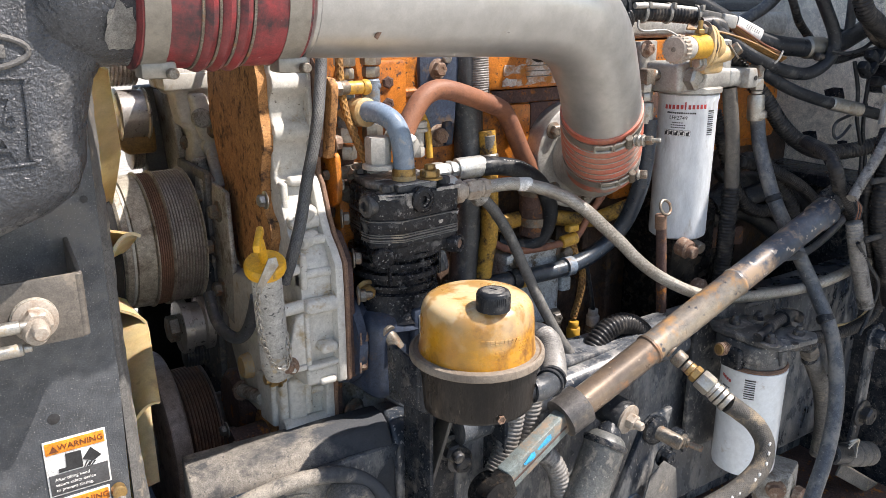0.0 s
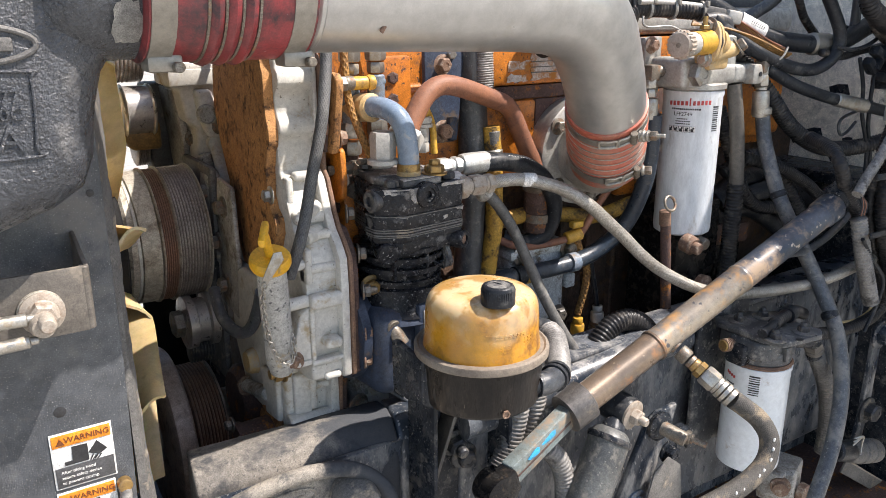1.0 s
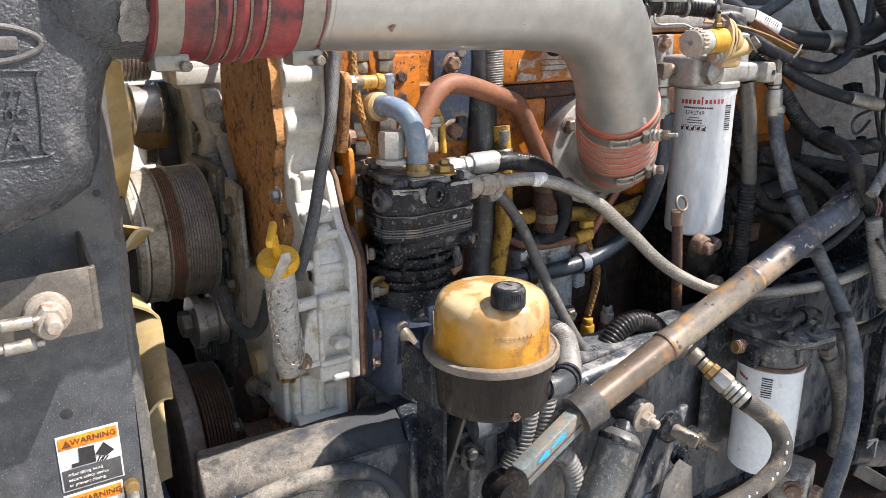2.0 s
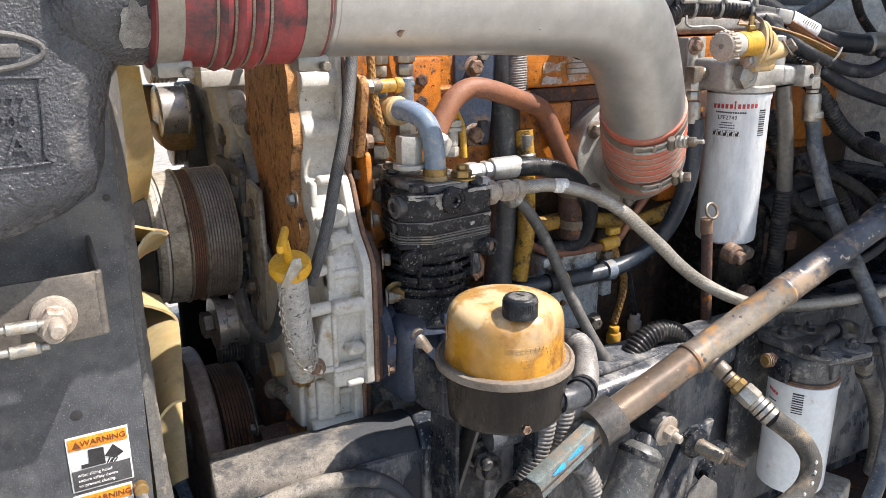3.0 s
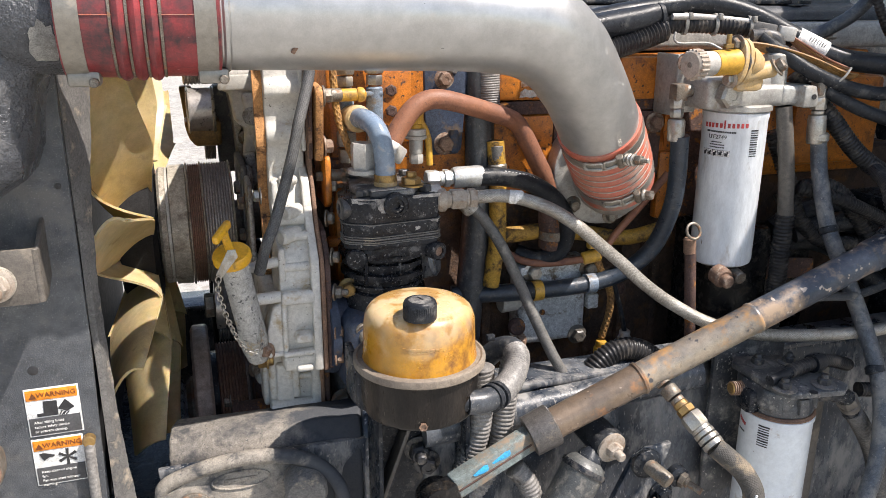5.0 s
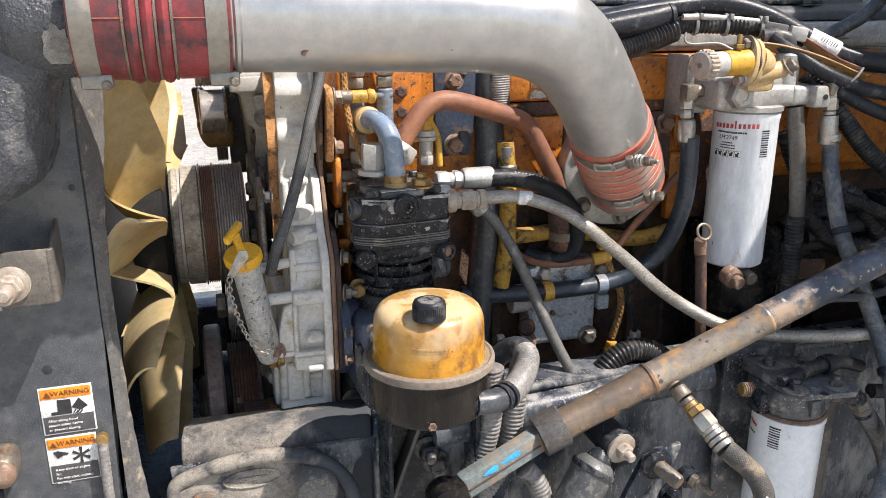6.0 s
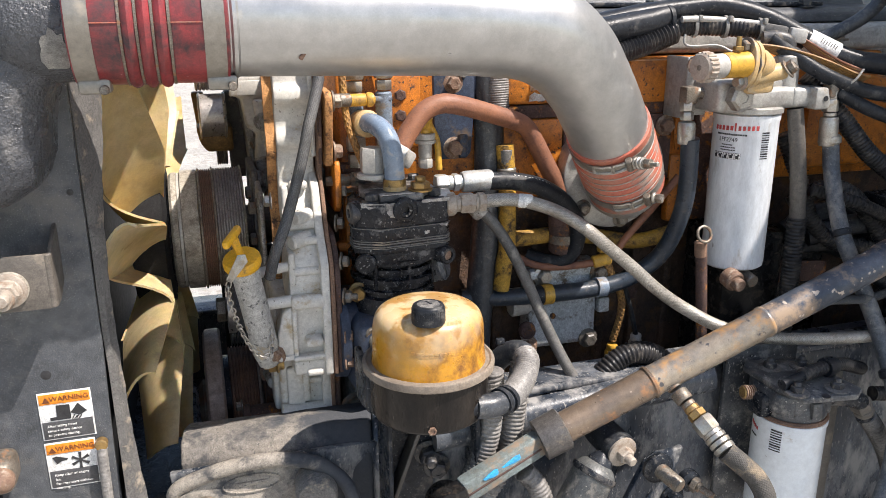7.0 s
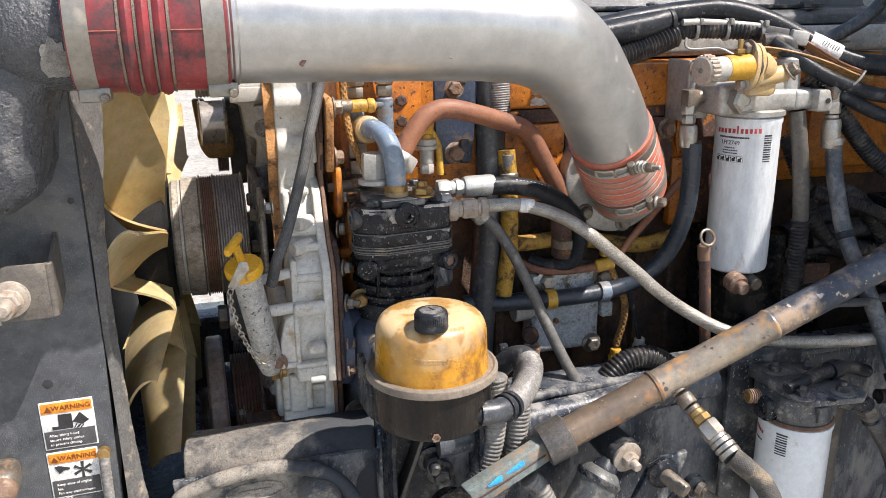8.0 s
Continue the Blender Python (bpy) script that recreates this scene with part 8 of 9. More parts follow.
transfer_pump()
t = hose("blue_black_hose", [(0.555, 0.818, 1.392), (0.61, 0.806, 1.391), (0.667, 0.799, 1.391), (0.748, 0.792, 1.395), (0.800, 0.787, 1.410), (0.833, 0.772, 1.446), (0.845, 0.756, 1.50), (0.8455, 0.748, 1.546), (0.8405, 0.743, 1.605)], 0.0118, M_BLUEBLK, "blue-black rubber fuel hose rising from block to filter", seg=18)
for x, m in ((0.672, M_YEL), (0.657, M_RUBBER), (0.75, M_BLUETUBE)):
    ring_on(t, (x, 0.7987 if x < 0.7 else 0.792, 1.391 if x < 0.7 else 1.3955), X, 0.0119, 0.014, m, "hose_clip", t=0.002)
t = hose("red_fuel_line", [(0.60, 0.828, 1.47), (0.625, 0.822, 1.450), (0.655, 0.812, 1.432), (0.690, 0.806, 1.4265), (0.739, 0.795, 1.431), (0.762, 0.790, 1.438), (0.79, 0.793, 1.468), (0.821, 0.795, 1.498), (0.86, 0.79, 1.545)], 0.0052, M_REDPIPE, "thin brown-red metal fuel line", category="pipe", seg=12)
part("yellow_sleeve", rod((0.738, 0.7955, 1.4315), (0.762, 0.790, 1.4375), 0.009, 16), M_YEL, t)
part("yellow_clip", box((0.752, 0.79, 1.452), (0.020, 0.012, 0.010), 0.003), M_YEL, t)
hose("orange_wire_loom", [(0.762, 0.80, 1.43), (0.775, 0.80, 1.40), (0.790, 0.803, 1.375), (0.795, 0.81, 1.34), (0.788, 0.815, 1.30)], 0.0055, M_ORBRAID, "dirty orange taped wire loom", category="cable", seg=10)


def plugs():
    for at, m, lab in (((0.786, 0.812, 1.262), M_YEL, "yellow and black sensor plug on the block"), ((0.822, 0.808, 1.275), M_BARE, "grey sensor plug on the block")):
        t = thing("sensor_plug", at, lab, "sensor", "sensor plugs")
        o = Vector(at)
        part("cap", hexes(o, Z, [(0.008, 0.024, 0.0105, 20), (0.024, 0.034, 0.008, 12)]), m, t)
        part("base", hexes(o, Z, [(-0.03, 0.0, 0.013, 20), (0, 0.008, 0.012, 6)]), M_OLDSTEEL if m is M_BARE else M_DARKBOLT, t)
    hose("thin_wire", [(0.822, 0.808, 1.305), (0.812, 0.806, 1.34), (0.796, 0.80, 1.38), (0.785, 0.798, 1.41)], 0.0038, M_RUBBER, "thin black sensor wire", category="wire", seg=8)


plugs()


def dipstick():
    t = thing("dipstick_tube", (0.871, 0.715, 1.25), "thin brown tube with an open ring clip end", "tube")
    part("tube", rod((0.857, 0.721, 1.462), (0.875, 0.714, 1.24), 0.0075, 14), M_GRIME, t)
    part("brass_neck", rod((0.8555, 0.7215, 1.472), (0.857, 0.721, 1.45), 0.0082, 14), M_RUSTEDGE, t)
    part("ring", sweep([Vector((0.853, 0.712, 1.484)) + Vector((0.0100 * math.cos(q), 0.004 * math.sin(q), 0.0095 * math.sin(q))) for q in [2 * math.pi * k / 20 for k in range(21)]], 0.0020, 8, 0.002), M_OLDSTEEL, t)


dipstick()


# ---- behind and right of the upper filter ----
def rear_lines():
    t = hose("rear_pressure_hose", [(1.026, 0.704, 1.605), (1.028, 0.702, 1.585), (1.027, 0.692, 1.55), (1.023, 0.660, 1.487), (1.035, 0.628, 1.425), (1.040, 0.590, 1.365), (1.035, 0.550, 1.305), (1.018, 0.522, 1.235), (0.980, 0.502, 1.170), (0.93, 0.488, 1.11), (0.90, 0.48, 1.06)], 0.0105, M_DUSTHOSE,
             "long grey-black hose hanging from the filter head across the strut", seg=18)
    part("end_collar", rod((1.0262, 0.704, 1.606), (1.0268, 0.703, 1.594), 0.0130, 20), M_STEEL, t)
    for p, q in (((1.023, 0.662, 1.490), (1.0235, 0.657, 1.481)), ((1.0375, 0.568, 1.331), (1.0365, 0.561, 1.321))):
        part("dust_ring", rod(p, q, 0.0122, 20), M_RUBBER, t)
    return t


rear_lines()
hose("conduit", [(0.9985, 0.714, 1.495), (1.001, 0.716, 1.45), (1.005, 0.72, 1.38), (1.003, 0.72, 1.30)], 0.0122, M_CORR, "upright black corrugated conduit behind the filter", "conduits", "ribbed")
solo("metal_riser", sweep([(0.980, 0.722, 1.64), (0.990, 0.716, 1.57), (0.997, 0.714, 1.51), (0.9995, 0.714, 1.485)], 0.0105, 18), M_DIRTYIRON, "brown taped pipe behind the filter", "pipe")
hose("conduit", [(0.963, 0.775, 1.62), (0.968, 0.775, 1.55), (0.972, 0.77, 1.50), (0.99, 0.765, 1.44)], 0.0130, M_CORR, "black corrugated conduit close behind the filter", "conduits", "ribbed")
hose("loop_hose", [(0.945, 0.742, 1.728), (0.975, 0.728, 1.706), (1.01, 0.708, 1.682), (1.06, 0.694, 1.663), (1.106, 0.683, 1.657), (1.138, 0.674, 1.674), (1.146, 0.672, 1.705), (1.125, 0.678, 1.745), (1.09, 0.69, 1.80)], 0.0092, M_RUBBER, "black rubber hose in a wide loop above the filter", seg=16)
t = hose("labelled_hose", [(0.70, 0.79, 1.742), (0.78, 0.80, 1.756), (0.853, 0.797, 1.765), (0.905, 0.788, 1.767), (0.955, 0.770, 1.753), (1.000, 0.750, 1.729), (1.048, 0.724, 1.703), (1.09, 0.71, 1.695), (1.134, 0.697, 1.692), (1.18, 0.69, 1.695), (1.24, 0.68, 1.72)], 0.0135, M_RUBBER, "thick black hose with a white printed label band", seg=18)
d = (Vector((1.048, 0.724, 1.703)) - Vector((1.000, 0.750, 1.729))).normalized()
part("label_band", lathe(Vector((1.006, 0.7467, 1.7257)), d, [(0, 0.0137), (0, 0.0142), (0.042, 0.0142), (0.042, 0.0137)], 24), M_PAPER, t, "white printed label band")
for k in range(7):
    p = Vector((1.006, 0.7467, 1.7257)) + d * (0.014 + k * 0.0034)
    part("print_line", box(p + Vector((-0.004, -0.0128, 0.004)), (0.0008, 0.0012, 0.009), 0, rz=-25, ry=30), M_FIELD, t)
part("end_sleeve", rod((1.118, 0.701, 1.6925), (1.152, 0.694, 1.692), 0.0162, 20), M_BAND, t)
t = hose("rear_line", [(1.026, 0.705, 1.662), (1.08, 0.69, 1.635), (1.150, 0.672, 1.613), (1.212, 0.657, 1.600), (1.30, 0.64, 1.58)], 0.0088, M_RUBBER, "black hose line running to the rear with a pale sleeve", seg=14)
part("sleeve", rod((1.155, 0.671, 1.612), (1.215, 0.656, 1.599), 0.0105, 18), M_STEEL, t)
hose("conduit", [(1.01, 0.745, 1.68), (1.053, 0.717, 1.625), (1.101, 0.704, 1.572), (1.160, 0.690, 1.538), (1.228, 0.673, 1.532), (1.276, 0.640, 1.548), (1.32, 0.60, 1.58)], 0.0118, M_CORR, "brown-black corrugated conduit sagging to the rear", "conduits", "ribbed")
hose("valve_breather_hose", [(1.00, 0.82, 1.68), (1.06, 0.80, 1.715), (1.12, 0.77, 1.755), (1.15, 0.76, 1.80)], 0.0095, M_GREYHOSE, "grey hose rising over the valve cover", seg=14)


def harness():
    t = hose("wire_harness", [(0.66, 0.765, 1.728), (0.72, 0.780, 1.738), (0.79, 0.792, 1.748), (0.826, 0.797, 1.755)], 0.0165, M_RUBBER, "thick black wire harness over the head", category="cable", seg=20)
    ring_on(t, (0.8245, 0.797, 1.752), (1, 0.15, 0.1), 0.0172, 0.006, M_RUBBER, "zip_tie", "black zip tie", 0.002)
    hose("conduit", [(0.66, 0.770, 1.700), (0.72, 0.782, 1.707), (0.79, 0.790, 1.722), (0.835, 0.79, 1.737)], 0.0150, M_CORR, "blue-black corrugated harness conduit", "conduits", "ribbed", seg=18)
    t = hose("wire_harness", [(0.835, 0.792, 1.741), (0.86, 0.788, 1.743), (0.90, 0.778, 1.742), (0.945, 0.762, 1.738)], 0.0115, M_CORR, "black taped wire harness with pale ties", style="ribbed", category="cable")
    for x, y, z in ((0.862, 0.787, 1.743), (0.901, 0.778, 1.742), (0.942, 0.763, 1.739)):
        ring_on(t, (x, y, z), (1, -0.3, 0), 0.0128, 0.004, M_TIE, "zip_tie", "pale zip tie", 0.0016)
        part("tie_head", box((x, y - 0.012, z + 0.010), (0.006, 0.006, 0.008), 0.0015), M_TIE, t)
    part("metal_tube", sweep([(0.838, 0.78, 1.752), (0.87, 0.776, 1.752), (0.91, 0.77, 1.749), (0.945, 0.755, 1.745)], 0.0042, 10), M_BARE, t)
    part("wire_loop", sweep([(0.842, 0.775, 1.733), (0.839, 0.772, 1.724), (0.846, 0.768, 1.719), (0.88, 0.76, 1.7195), (0.897, 0.752, 1.712)], 0.0016, 8), M_TIE, t)
    t = thing("wire_connector", (0.96, 0.752, 1.735), "grey plastic wire connector plug", "connector")
    part("plug", box((0.956, 0.752, 1.737), (0.034, 0.018, 0.016), 0.003, rz=-25, ry=10), M_EDGE, t)
    part("socket", box((0.984, 0.740, 1.731), (0.022, 0.020, 0.018), 0.003, rz=-25, ry=10), M_BARE, t)
    for k in range(5):
        hose("thin_wire", [(0.99, 0.735 + k * 0.003, 1.728), (1.005, 0.722 + k * 0.002, 1.716 - k * 0.002), (1.03, 0.710 + k * 0.002, 1.700 - k * 0.003), (1.06, 0.702, 1.688 - k * 0.002)], 0.0016, M_WIREY if k % 2 else M_REDPIPE, "thin coloured wire from the connector", "connector wires", seg=6, category="wire")
    for k in range(6):
        hose("thin_wire", [(0.905 + k * 0.004, 0.745 + k * 0.003, 1.722 + 0.001 * k), (0.95, 0.730 + k * 0.0025, 1.718 - k * 0.0015), (1.0, 0.712 + k * 0.002, 1.704 - k * 0.002), (1.05, 0.70 + k * 0.001, 1.684 - k * 0.002), (1.07, 0.698, 1.68)], 0.0019, M_WIREY, "amber wire in a loose bundle", "amber wires", seg=6, category="wire")
    for k in range(4):
        c = Vector((0.915 + 0.002 * k, 0.80, 1.765))
        loop = [c + Vector((0.022 * math.cos(q), 0.012 * math.sin(q), 0.010 * math.sin(q) + 0.002 * k)) for q in [2 * math.pi * j / 16 for j in range(14)]]
        hose("coiled_wire", loop, 0.0022, M_REDPIPE, "coiled brown wire on the harness", "coiled wires", seg=6, category="wire")
    solo("zip_tie", sweep([(1.052, 0.692, 1.69), (1.040, 0.690, 1.678), (1.028, 0.698, 1.665)], 0.0016, 6), M_TIE, "pale zip tie round the wires", "zip tie")
    solo("pale_hose", sweep([(0.83, 0.815, 1.752), (0.88, 0.812, 1.766), (0.94, 0.80, 1.768)], 0.013, 18), M_PULRIM, "pale dusty hose under the harness", "hose")


harness()


# ---- rear bulkhead and cover ----
def bulkhead():
    t = thing("cab_bulkhead", (1.34, 0.8, 0.9), "faded beige cab bulkhead with peeling black patches", "bulkhead", kind="structure")
    part("sheet", box((1.36, 1.00, 1.60), (0.02, 1.76, 1.3), 0.004), M_CAB, t)
    part("lower_sheet", box((1.345, 0.92, 1.18), (0.02, 0.70, 0.60), 0.004), M_BLACK, t)
    part("ledge", box((1.30, 0.86, 1.47), (0.09, 0.5, 0.02), 0.004), M_BLACK, t)
    rng = random.Random(7)
    for k in range(10):
        part("peeled_patch", lathe((1.3495, 0.70 + rng.random() * 0.35, 1.50 + rng.random() * 0.16), -X, [(0, 0.006 + rng.random() * 0.014), (0.0008, 0.005)], 7, 0.2), M_BLACK, t)
    t = thing("top_cover", (1.0, 0.95, 1.76), "long black plastic cover strip bolted over the engine", "cover")
    part("strip", prism([(0.872, 1.744), (0.872, 1.757), (0.885, 1.765), (0.93, 1.769), (0.95, 1.80), (1.15, 1.84), (1.15, 1.744)], "x", 0.62, 1.27, 0.003), M_PANEL, t)
    part("step", box((0.89, 0.90, 1.770), (0.52, 0.03, 0.006), 0.002), M_BLACK, t)
    for x in (0.72, 0.86, 1.0, 1.12):
        bolt(t, (x, 0.89, 1.766), Z, 0.009, M_DARKBOLT)
    t = thing("rear_orange_cover", (1.08, 0.80, 1.60), "orange painted rear engine cover with a ledge", "engine cover")
    part("body", box((1.17, 0.90, 1.60), (0.16, 0.16, 0.13), 0.008), M_ORANGE, t)
    part("ledge", box((1.12, 0.82, 1.648), (0.18, 0.04, 0.012), 0.003), M_ORANGE, t)
    bolt(t, (1.13, 0.83, 1.72), Z, 0.012, M_OLDSTEEL)
    part("post", rod((1.13, 0.83, 1.65), (1.13, 0.83, 1.72), 0.012), M_ALUD, t)


bulkhead()


def rear_bundle():
    """Cables and conduits between the engine and the bulkhead."""
    rows = [([(1.085, 0.66, 1.562), (1.050, 0.605, 1.556), (1.034, 0.580, 1.540), (1.055, 0.581, 1.509), (1.098, 0.583, 1.468), (1.154, 0.586, 1.414), (1.215, 0.589, 1.348), (1.240, 0.592, 1.299), (1.209, 0.594, 1.273), (1.135, 0.597, 1.268), (1.06, 0.605, 1.275)], 0.0093, M_CORR, "ribbed"),
            ([(1.20, 0.575, 1.64), (1.126, 0.565, 1.572), (1.097, 0.563, 1.543), (1.071, 0.562, 1.519), (1.051, 0.560, 1.500)], 0.0072, M_CORRG, "ribbed"),
            ([(1.19, 0.565, 1.64), (1.139, 0.560, 1.555), (1.130, 0.560, 1.516), (1.125, 0.560, 1.484), (1.138, 0.560, 1.440), (1.172, 0.560, 1.382), (1.22, 0.565, 1.31)], 0.0120, M_CORR, "ribbed"),
            ([(1.17, 0.59, 1.58), (1.132, 0.580, 1.528), (1.125, 0.580, 1.496), (1.129, 0.580, 1.462), (1.148, 0.580, 1.416), (1.19, 0.585, 1.36)], 0.0080, M_CORR, "ribbed"),
            ([(1.083, 0.570, 1.46), (1.089, 0.565, 1.430), (1.107, 0.565, 1.393), (1.128, 0.565, 1.354), (1.145, 0.565, 1.323)], 0.0110, M_CORRG, "ribbed"),
            ([(1.02, 0.72, 1.53), (1.072, 0.700, 1.514), (1.118, 0.700, 1.496), (1.160, 0.700, 1.476), (1.206, 0.700, 1.446), (1.25, 0.69, 1.41)], 0.0090, M_CORR, "ribbed"),
            ([(1.06, 0.76, 1.45), (1.117, 0.740, 1.467), (1.170, 0.740, 1.465), (1.222, 0.740, 1.444), (1.272, 0.740, 1.407)], 0.0150, M_RUBBER, ""),
            ([(1.12, 0.75, 1.80), (1.138, 0.740, 1.754), (1.157, 0.740, 1.729), (1.186, 0.740, 1.707), (1.212, 0.740, 1.691)], 0.0062, M_CORR, "ribbed"),
            ([(1.118, 0.680, 1.681), (1.171, 0.680, 1.674), (1.223, 0.680, 1.681), (1.270, 0.680, 1.685), (1.318, 0.680, 1.692)], 0.0056, M_CORR, "ribbed"),
            ([(1.150, 0.690, 1.680), (1.170, 0.690, 1.686), (1.197, 0.690, 1.697), (1.211, 0.690, 1.715), (1.209, 0.690, 1.780)], 0.0072, M_GREYHOSE, ""),
            ([(1.13, 0.645, 1.80), (1.155, 0.640, 1.748), (1.191, 0.640, 1.729), (1.238, 0.640, 1.704), (1.30, 0.64, 1.66)], 0.0130, M_CORR, "ribbed"),
            ([(1.186, 0.660, 1.672), (1.207, 0.660, 1.629), (1.216, 0.660, 1.586), (1.247, 0.660, 1.521), (1.25, 0.66, 1.44)], 0.0030, M_RUBBER, ""),
            ([(1.240, 0.660, 1.661), (1.233, 0.660, 1.619), (1.239, 0.660, 1.566), (1.260, 0.660, 1.510), (1.26, 0.66, 1.42)], 0.0030, M_RUBBER, ""),
            ([(1.248, 0.680, 1.590), (1.225, 0.680, 1.586), (1.198, 0.680, 1.580), (1.190, 0.680, 1.568), (1.199, 0.680, 1.554), (1.217, 0.680, 1.557), (1.237, 0.680, 1.571)], 0.0024, M_GREYHOSE, ""),
            ([(1.30, 0.66, 1.73), (1.249, 0.660, 1.711), (1.208, 0.660, 1.692), (1.164, 0.660, 1.685), (1.118, 0.660, 1.690)], 0.0030, M_RUBBER, ""),
            ([(1.13, 0.70, 1.79), (1.148, 0.700, 1.748), (1.176, 0.700, 1.728), (1.209, 0.700, 1.715), (1.224, 0.700, 1.719)], 0.0028, M_GREYHOSE, ""),
            ([(1.076, 0.556, 1.434), (1.117, 0.556, 1.393), (1.152, 0.556, 1.360), (1.152, 0.558, 1.324), (1.13, 0.56, 1.28)], 0.0028, M_RUBBER, ""),
            ([(1.134, 0.600, 1.280), (1.186, 0.600, 1.275), (1.223, 0.600, 1.288), (1.25, 0.60, 1.33)], 0.0022, M_PUMPTAN, ""),
            ([(1.02, 0.755, 1.50), (1.06, 0.74, 1.525), (1.10, 0.73, 1.515), (1.14, 0.72, 1.47), (1.17, 0.71, 1.42)], 0.0115, M_CORR, "ribbed"),
            ([(1.00, 0.76, 1.60), (1.03, 0.75, 1.53), (1.05, 0.745, 1.48), (1.10, 0.74, 1.44), (1.18, 0.72, 1.44)], 0.0110, M_CORR, "ribbed"),
            ([(1.04, 0.78, 1.45), (1.09, 0.77, 1.48), (1.14, 0.76, 1.47), (1.18, 0.74, 1.42)], 0.0180, M_RUBBER, ""),
            ([(1.03, 0.79, 1.41), (1.10, 0.78, 1.43), (1.16, 0.77, 1.41), (1.22, 0.75, 1.36)], 0.0150, M_RUBBER, ""),
            ([(1.22, 0.66, 1.82), (1.19, 0.66, 1.77), (1.21, 0.655, 1.72), (1.26, 0.65, 1.69)], 0.0100, M_CORR, "ribbed"),
            ([(0.96, 0.60, 1.42), (1.05, 0.615, 1.41), (1.15, 0.63, 1.43), (1.24, 0.64, 1.48)], 0.0055, M_GREYHOSE, "")]
    for k, (pts, r, m, style) in enumerate(rows):
        hose("conduit" if style else "rear_cable", pts, r, m, "black corrugated conduit in the rear cable bundle" if style else "black cable in the rear bundle", "rear bundle", style, seg=14)
    for at, w in (((1.110, 0.552, 1.521), 0.075), ((1.125, 0.552, 1.437), 0.095)):
        solo("zip_tie", box(at, (w, 0.004, 0.009), 0.0015, ry=4, rz=6), M_RUBBER, "black zip tie strap round the cable bundle", "zip tie", "bundle ties")
    for k in range(5):
        solo("frayed_wire", sweep([(1.053, 0.556, 1.500), (1.057 + 0.003 * k, 0.554, 1.487), (1.052 + 0.004 * k, 0.553, 1.474 - 0.003 * (k % 2))], 0.0010, 6), M_REDPIPE if k % 2 else M_RUBBER, "thin frayed wire end at a conduit", "wire", "frayed wires")
    t = thing("junction_block", (1.24, 0.62, 1.62), "black plastic wiring junction block with plugs", "junction block")
    part("body", box((1.27, 0.65, 1.645), (0.045, 0.05, 0.045), 0.008), M_BLACK, t)
    for k in range(4):
        part("plug", box((1.225, 0.605 + 0.012 * (k % 2), 1.62 + k * 0.016), (0.03, 0.014, 0.012), 0.003), M_RUBBER, t)
    t = thing("grey_clip", (1.19, 0.61, 1.60), "pale brass-grey clamp clip among the cables", "clip")
    part("clip", sweep([(1.185, 0.61, 1.635), (1.20, 0.60, 1.64), (1.205, 0.60, 1.625), (1.19, 0.605, 1.61), (1.188, 0.606, 1.585)], 0.006, 10), M_BARE, t)
    t = thing("dark_manifold", (0.93, 0.76, 1.30), "dark greasy valve block behind the filters", "valve block")
    part("body", box((0.96, 0.79, 1.36), (0.10, 0.10, 0.22), 0.012), M_GLOSSBLK, t)
    part("body", box((1.06, 0.82, 1.36), (0.10, 0.10, 0.16), 0.012), M_GLOSSBLK, t)
    part("port", merged(rod((0.905, 0.725, 1.418), (0.905, 0.705, 1.414), 0.014, 20), rod((0.905, 0.71, 1.414), (0.905, 0.695, 1.412), 0.009, 20)), M_RUSTBOLT, t, "pinkish rusty port")
    part("port", rod((0.932, 0.73, 1.416), (0.932, 0.705, 1.412), 0.009, 16), M_OLDSTEEL, t)
    part("gauge_boss", lathe((0.945, 0.72, 1.345), -Y, [(0, 0.016), (0.01, 0.016), (0.014, 0.010)], 20), M_RUSTBOLT, t)
    part("plate", prism([(1.0, 1.42), (1.10, 1.41), (1.10, 1.38), (1.0, 1.385)], "y", 0.755, 0.762, 0.002), M_GRIME, t)
    t = thing("rear_post", (1.25, 0.60, 1.1), "upright black bolted bar beside the lower hose", "bar")
    part("bar", prism([(1.246, 1.245), (1.270, 1.245), (1.268, 1.10), (1.256, 1.02), (1.232, 1.02), (1.244, 1.10)], "y", 0.598, 0.606, 0.002), M_RAIL, t)
    bolt(t, (1.257, 0.597, 1.232), -Y, 0.017, M_RAIL)
    bolt(t, (1.256, 0.597, 1.094), -Y, 0.016, M_DARKBOLT)
    t = thing("lower_fitting", (0.97, 0.55, 1.05), "grey machined valve block with a rusty port", "valve block")
    part("block", box((0.985, 0.575, 1.075), (0.062, 0.05, 0.055), 0.006, rz=20), M_ALUD, t)
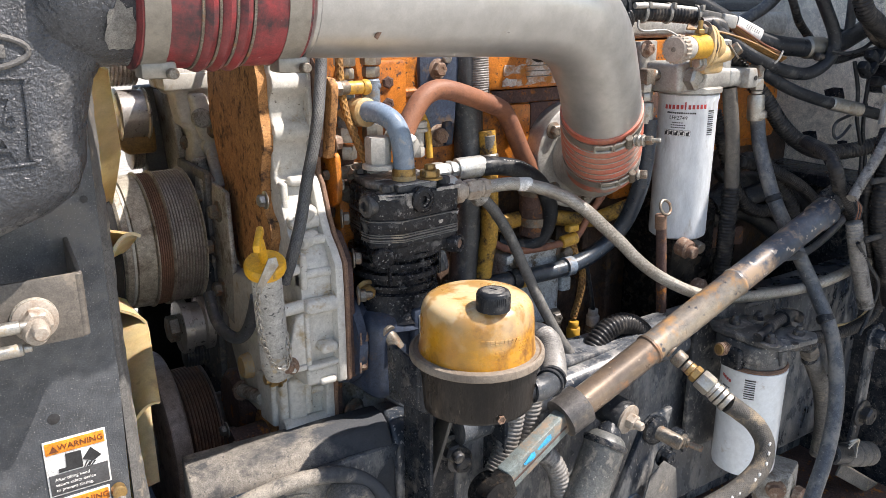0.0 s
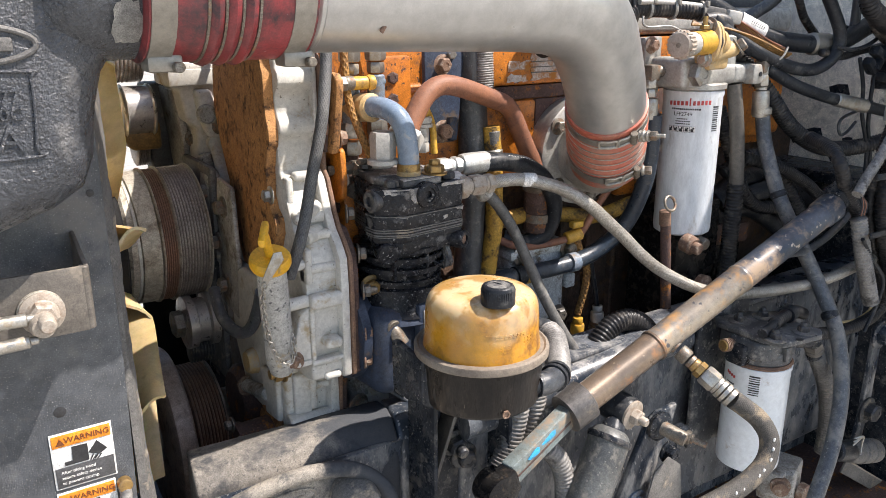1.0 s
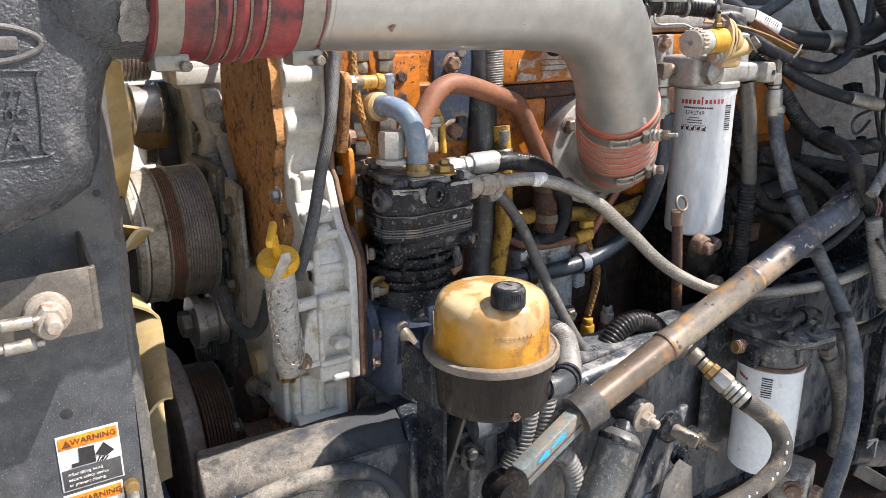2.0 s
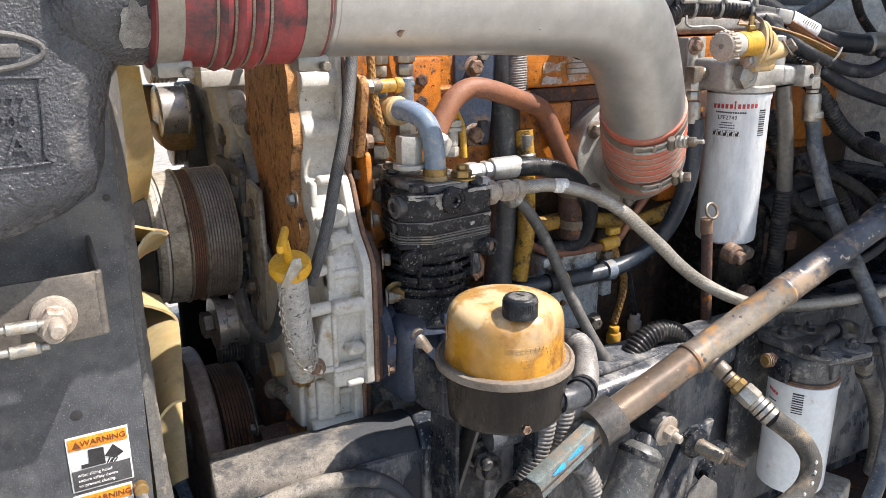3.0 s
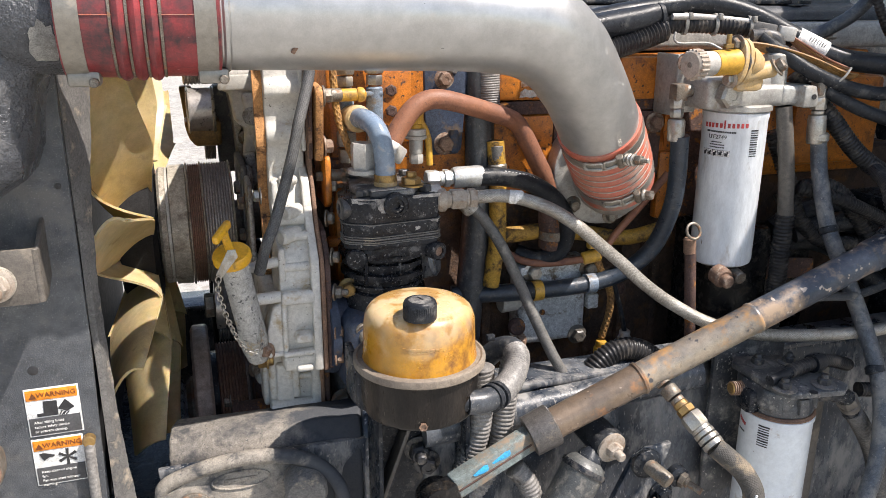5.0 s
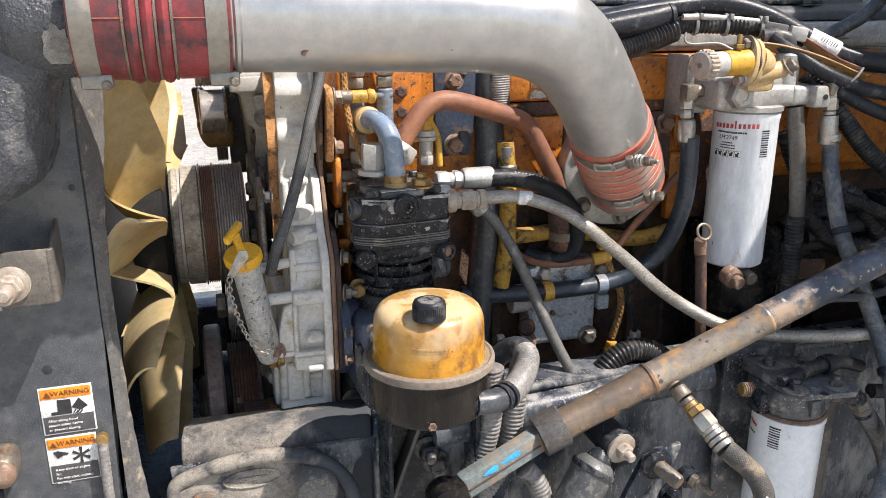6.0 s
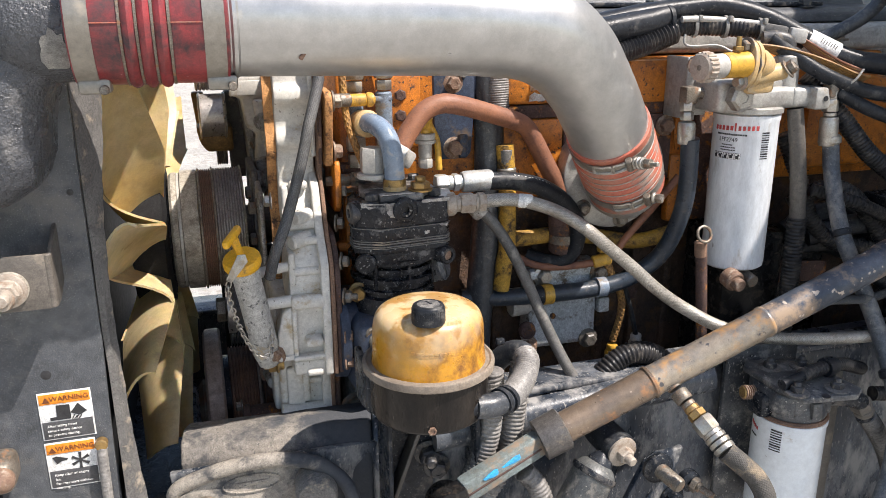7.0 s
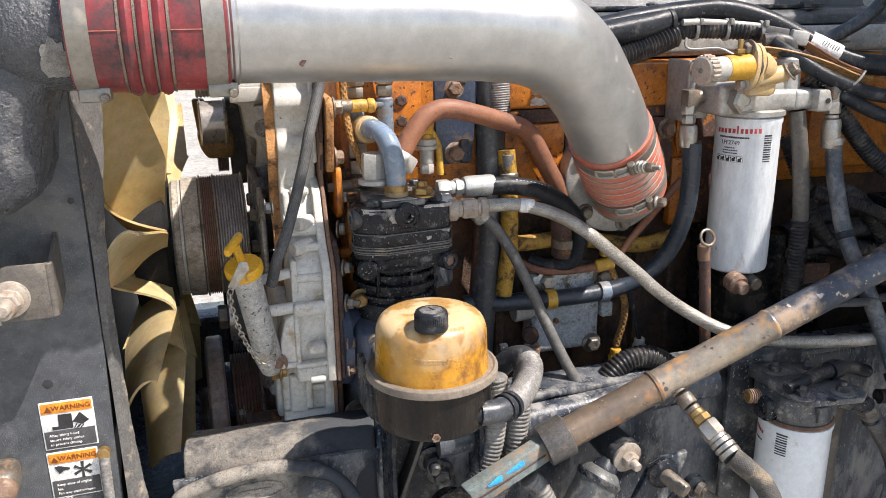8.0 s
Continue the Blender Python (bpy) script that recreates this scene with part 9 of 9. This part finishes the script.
    part("side_face", box((0.955, 0.565, 1.085), (0.030, 0.03, 0.04), 0.005, rz=20), M_ALUD, t)
    part("port", lathe((0.950, 0.552, 1.088), (-0.75, -0.6, -0.1), [(0, 0.014), (0.006, 0.014), (0.007, 0.011), (0.014, 0.011), (0.015, 0.006)], 20), M_RUSTBOLT, t)
    part("port", lathe((0.998, 0.548, 1.062), (0.1, -1, 0), [(0, 0.014), (0.010, 0.013), (0.012, 0.008)], 18), M_RUSTBOLT, t)
    t = thing("hose_coupling", (1.18, 0.57, 1.05), "pale hose coupling beside the rear post", "coupling")
    part("sleeve", lathe((1.165, 0.57, 1.060), (1, 0.0, -0.32), [(0, 0.016), (0.004, 0.019), (0.026, 0.020), (0.029, 0.0175), (0.032, 0.021), (0.054, 0.021), (0.057, 0.018), (0.060, 0.021), (0.084, 0.020), (0.090, 0.013)], 28), M_EDGE, t)
    part("hose_end", rod((1.120, 0.57, 1.076), (1.168, 0.57, 1.060), 0.017, 22), M_RUBBER, t)
    for k in range(3):
        part("frayed_wire", sweep([(1.145, 0.555, 1.085 + 0.006 * k), (1.158, 0.548, 1.10), (1.168, 0.553, 1.082), (1.160, 0.549, 1.066)], 0.0016, 6), M_STEEL, t)
    t = thing("angle_bar", (1.3, 0.6, 0.95), "pale dusty steel angle bar running down to the rear", "bar")
    part("web", box((1.30, 0.600, 0.955), (0.26, 0.030, 0.005), 0.001, ry=33.5), M_DUSTSTEEL, t)
    part("leaf", box((1.296, 0.586, 0.944), (0.26, 0.004, 0.022), 0.001, ry=33.5), M_EDGE, t)
    t = thing("bundle_plugs", (1.24, 0.66, 1.65), "cluster of black plastic wire plugs in the rear bundle", "connector")
    for (x, z), ry in (((1.22, 1.678), 25), ((1.265, 1.662), -30), ((1.247, 1.640), 10), ((1.203, 1.660), 40), ((1.285, 1.690), 0)):
        part("plug", merged(box((x, 0.652, z), (0.028, 0.016, 0.015), 0.004, ry=ry), box((x + 0.011, 0.650, z + 0.002), (0.010, 0.020, 0.020), 0.004, ry=ry)), M_RUBBER, t)


rear_bundle()
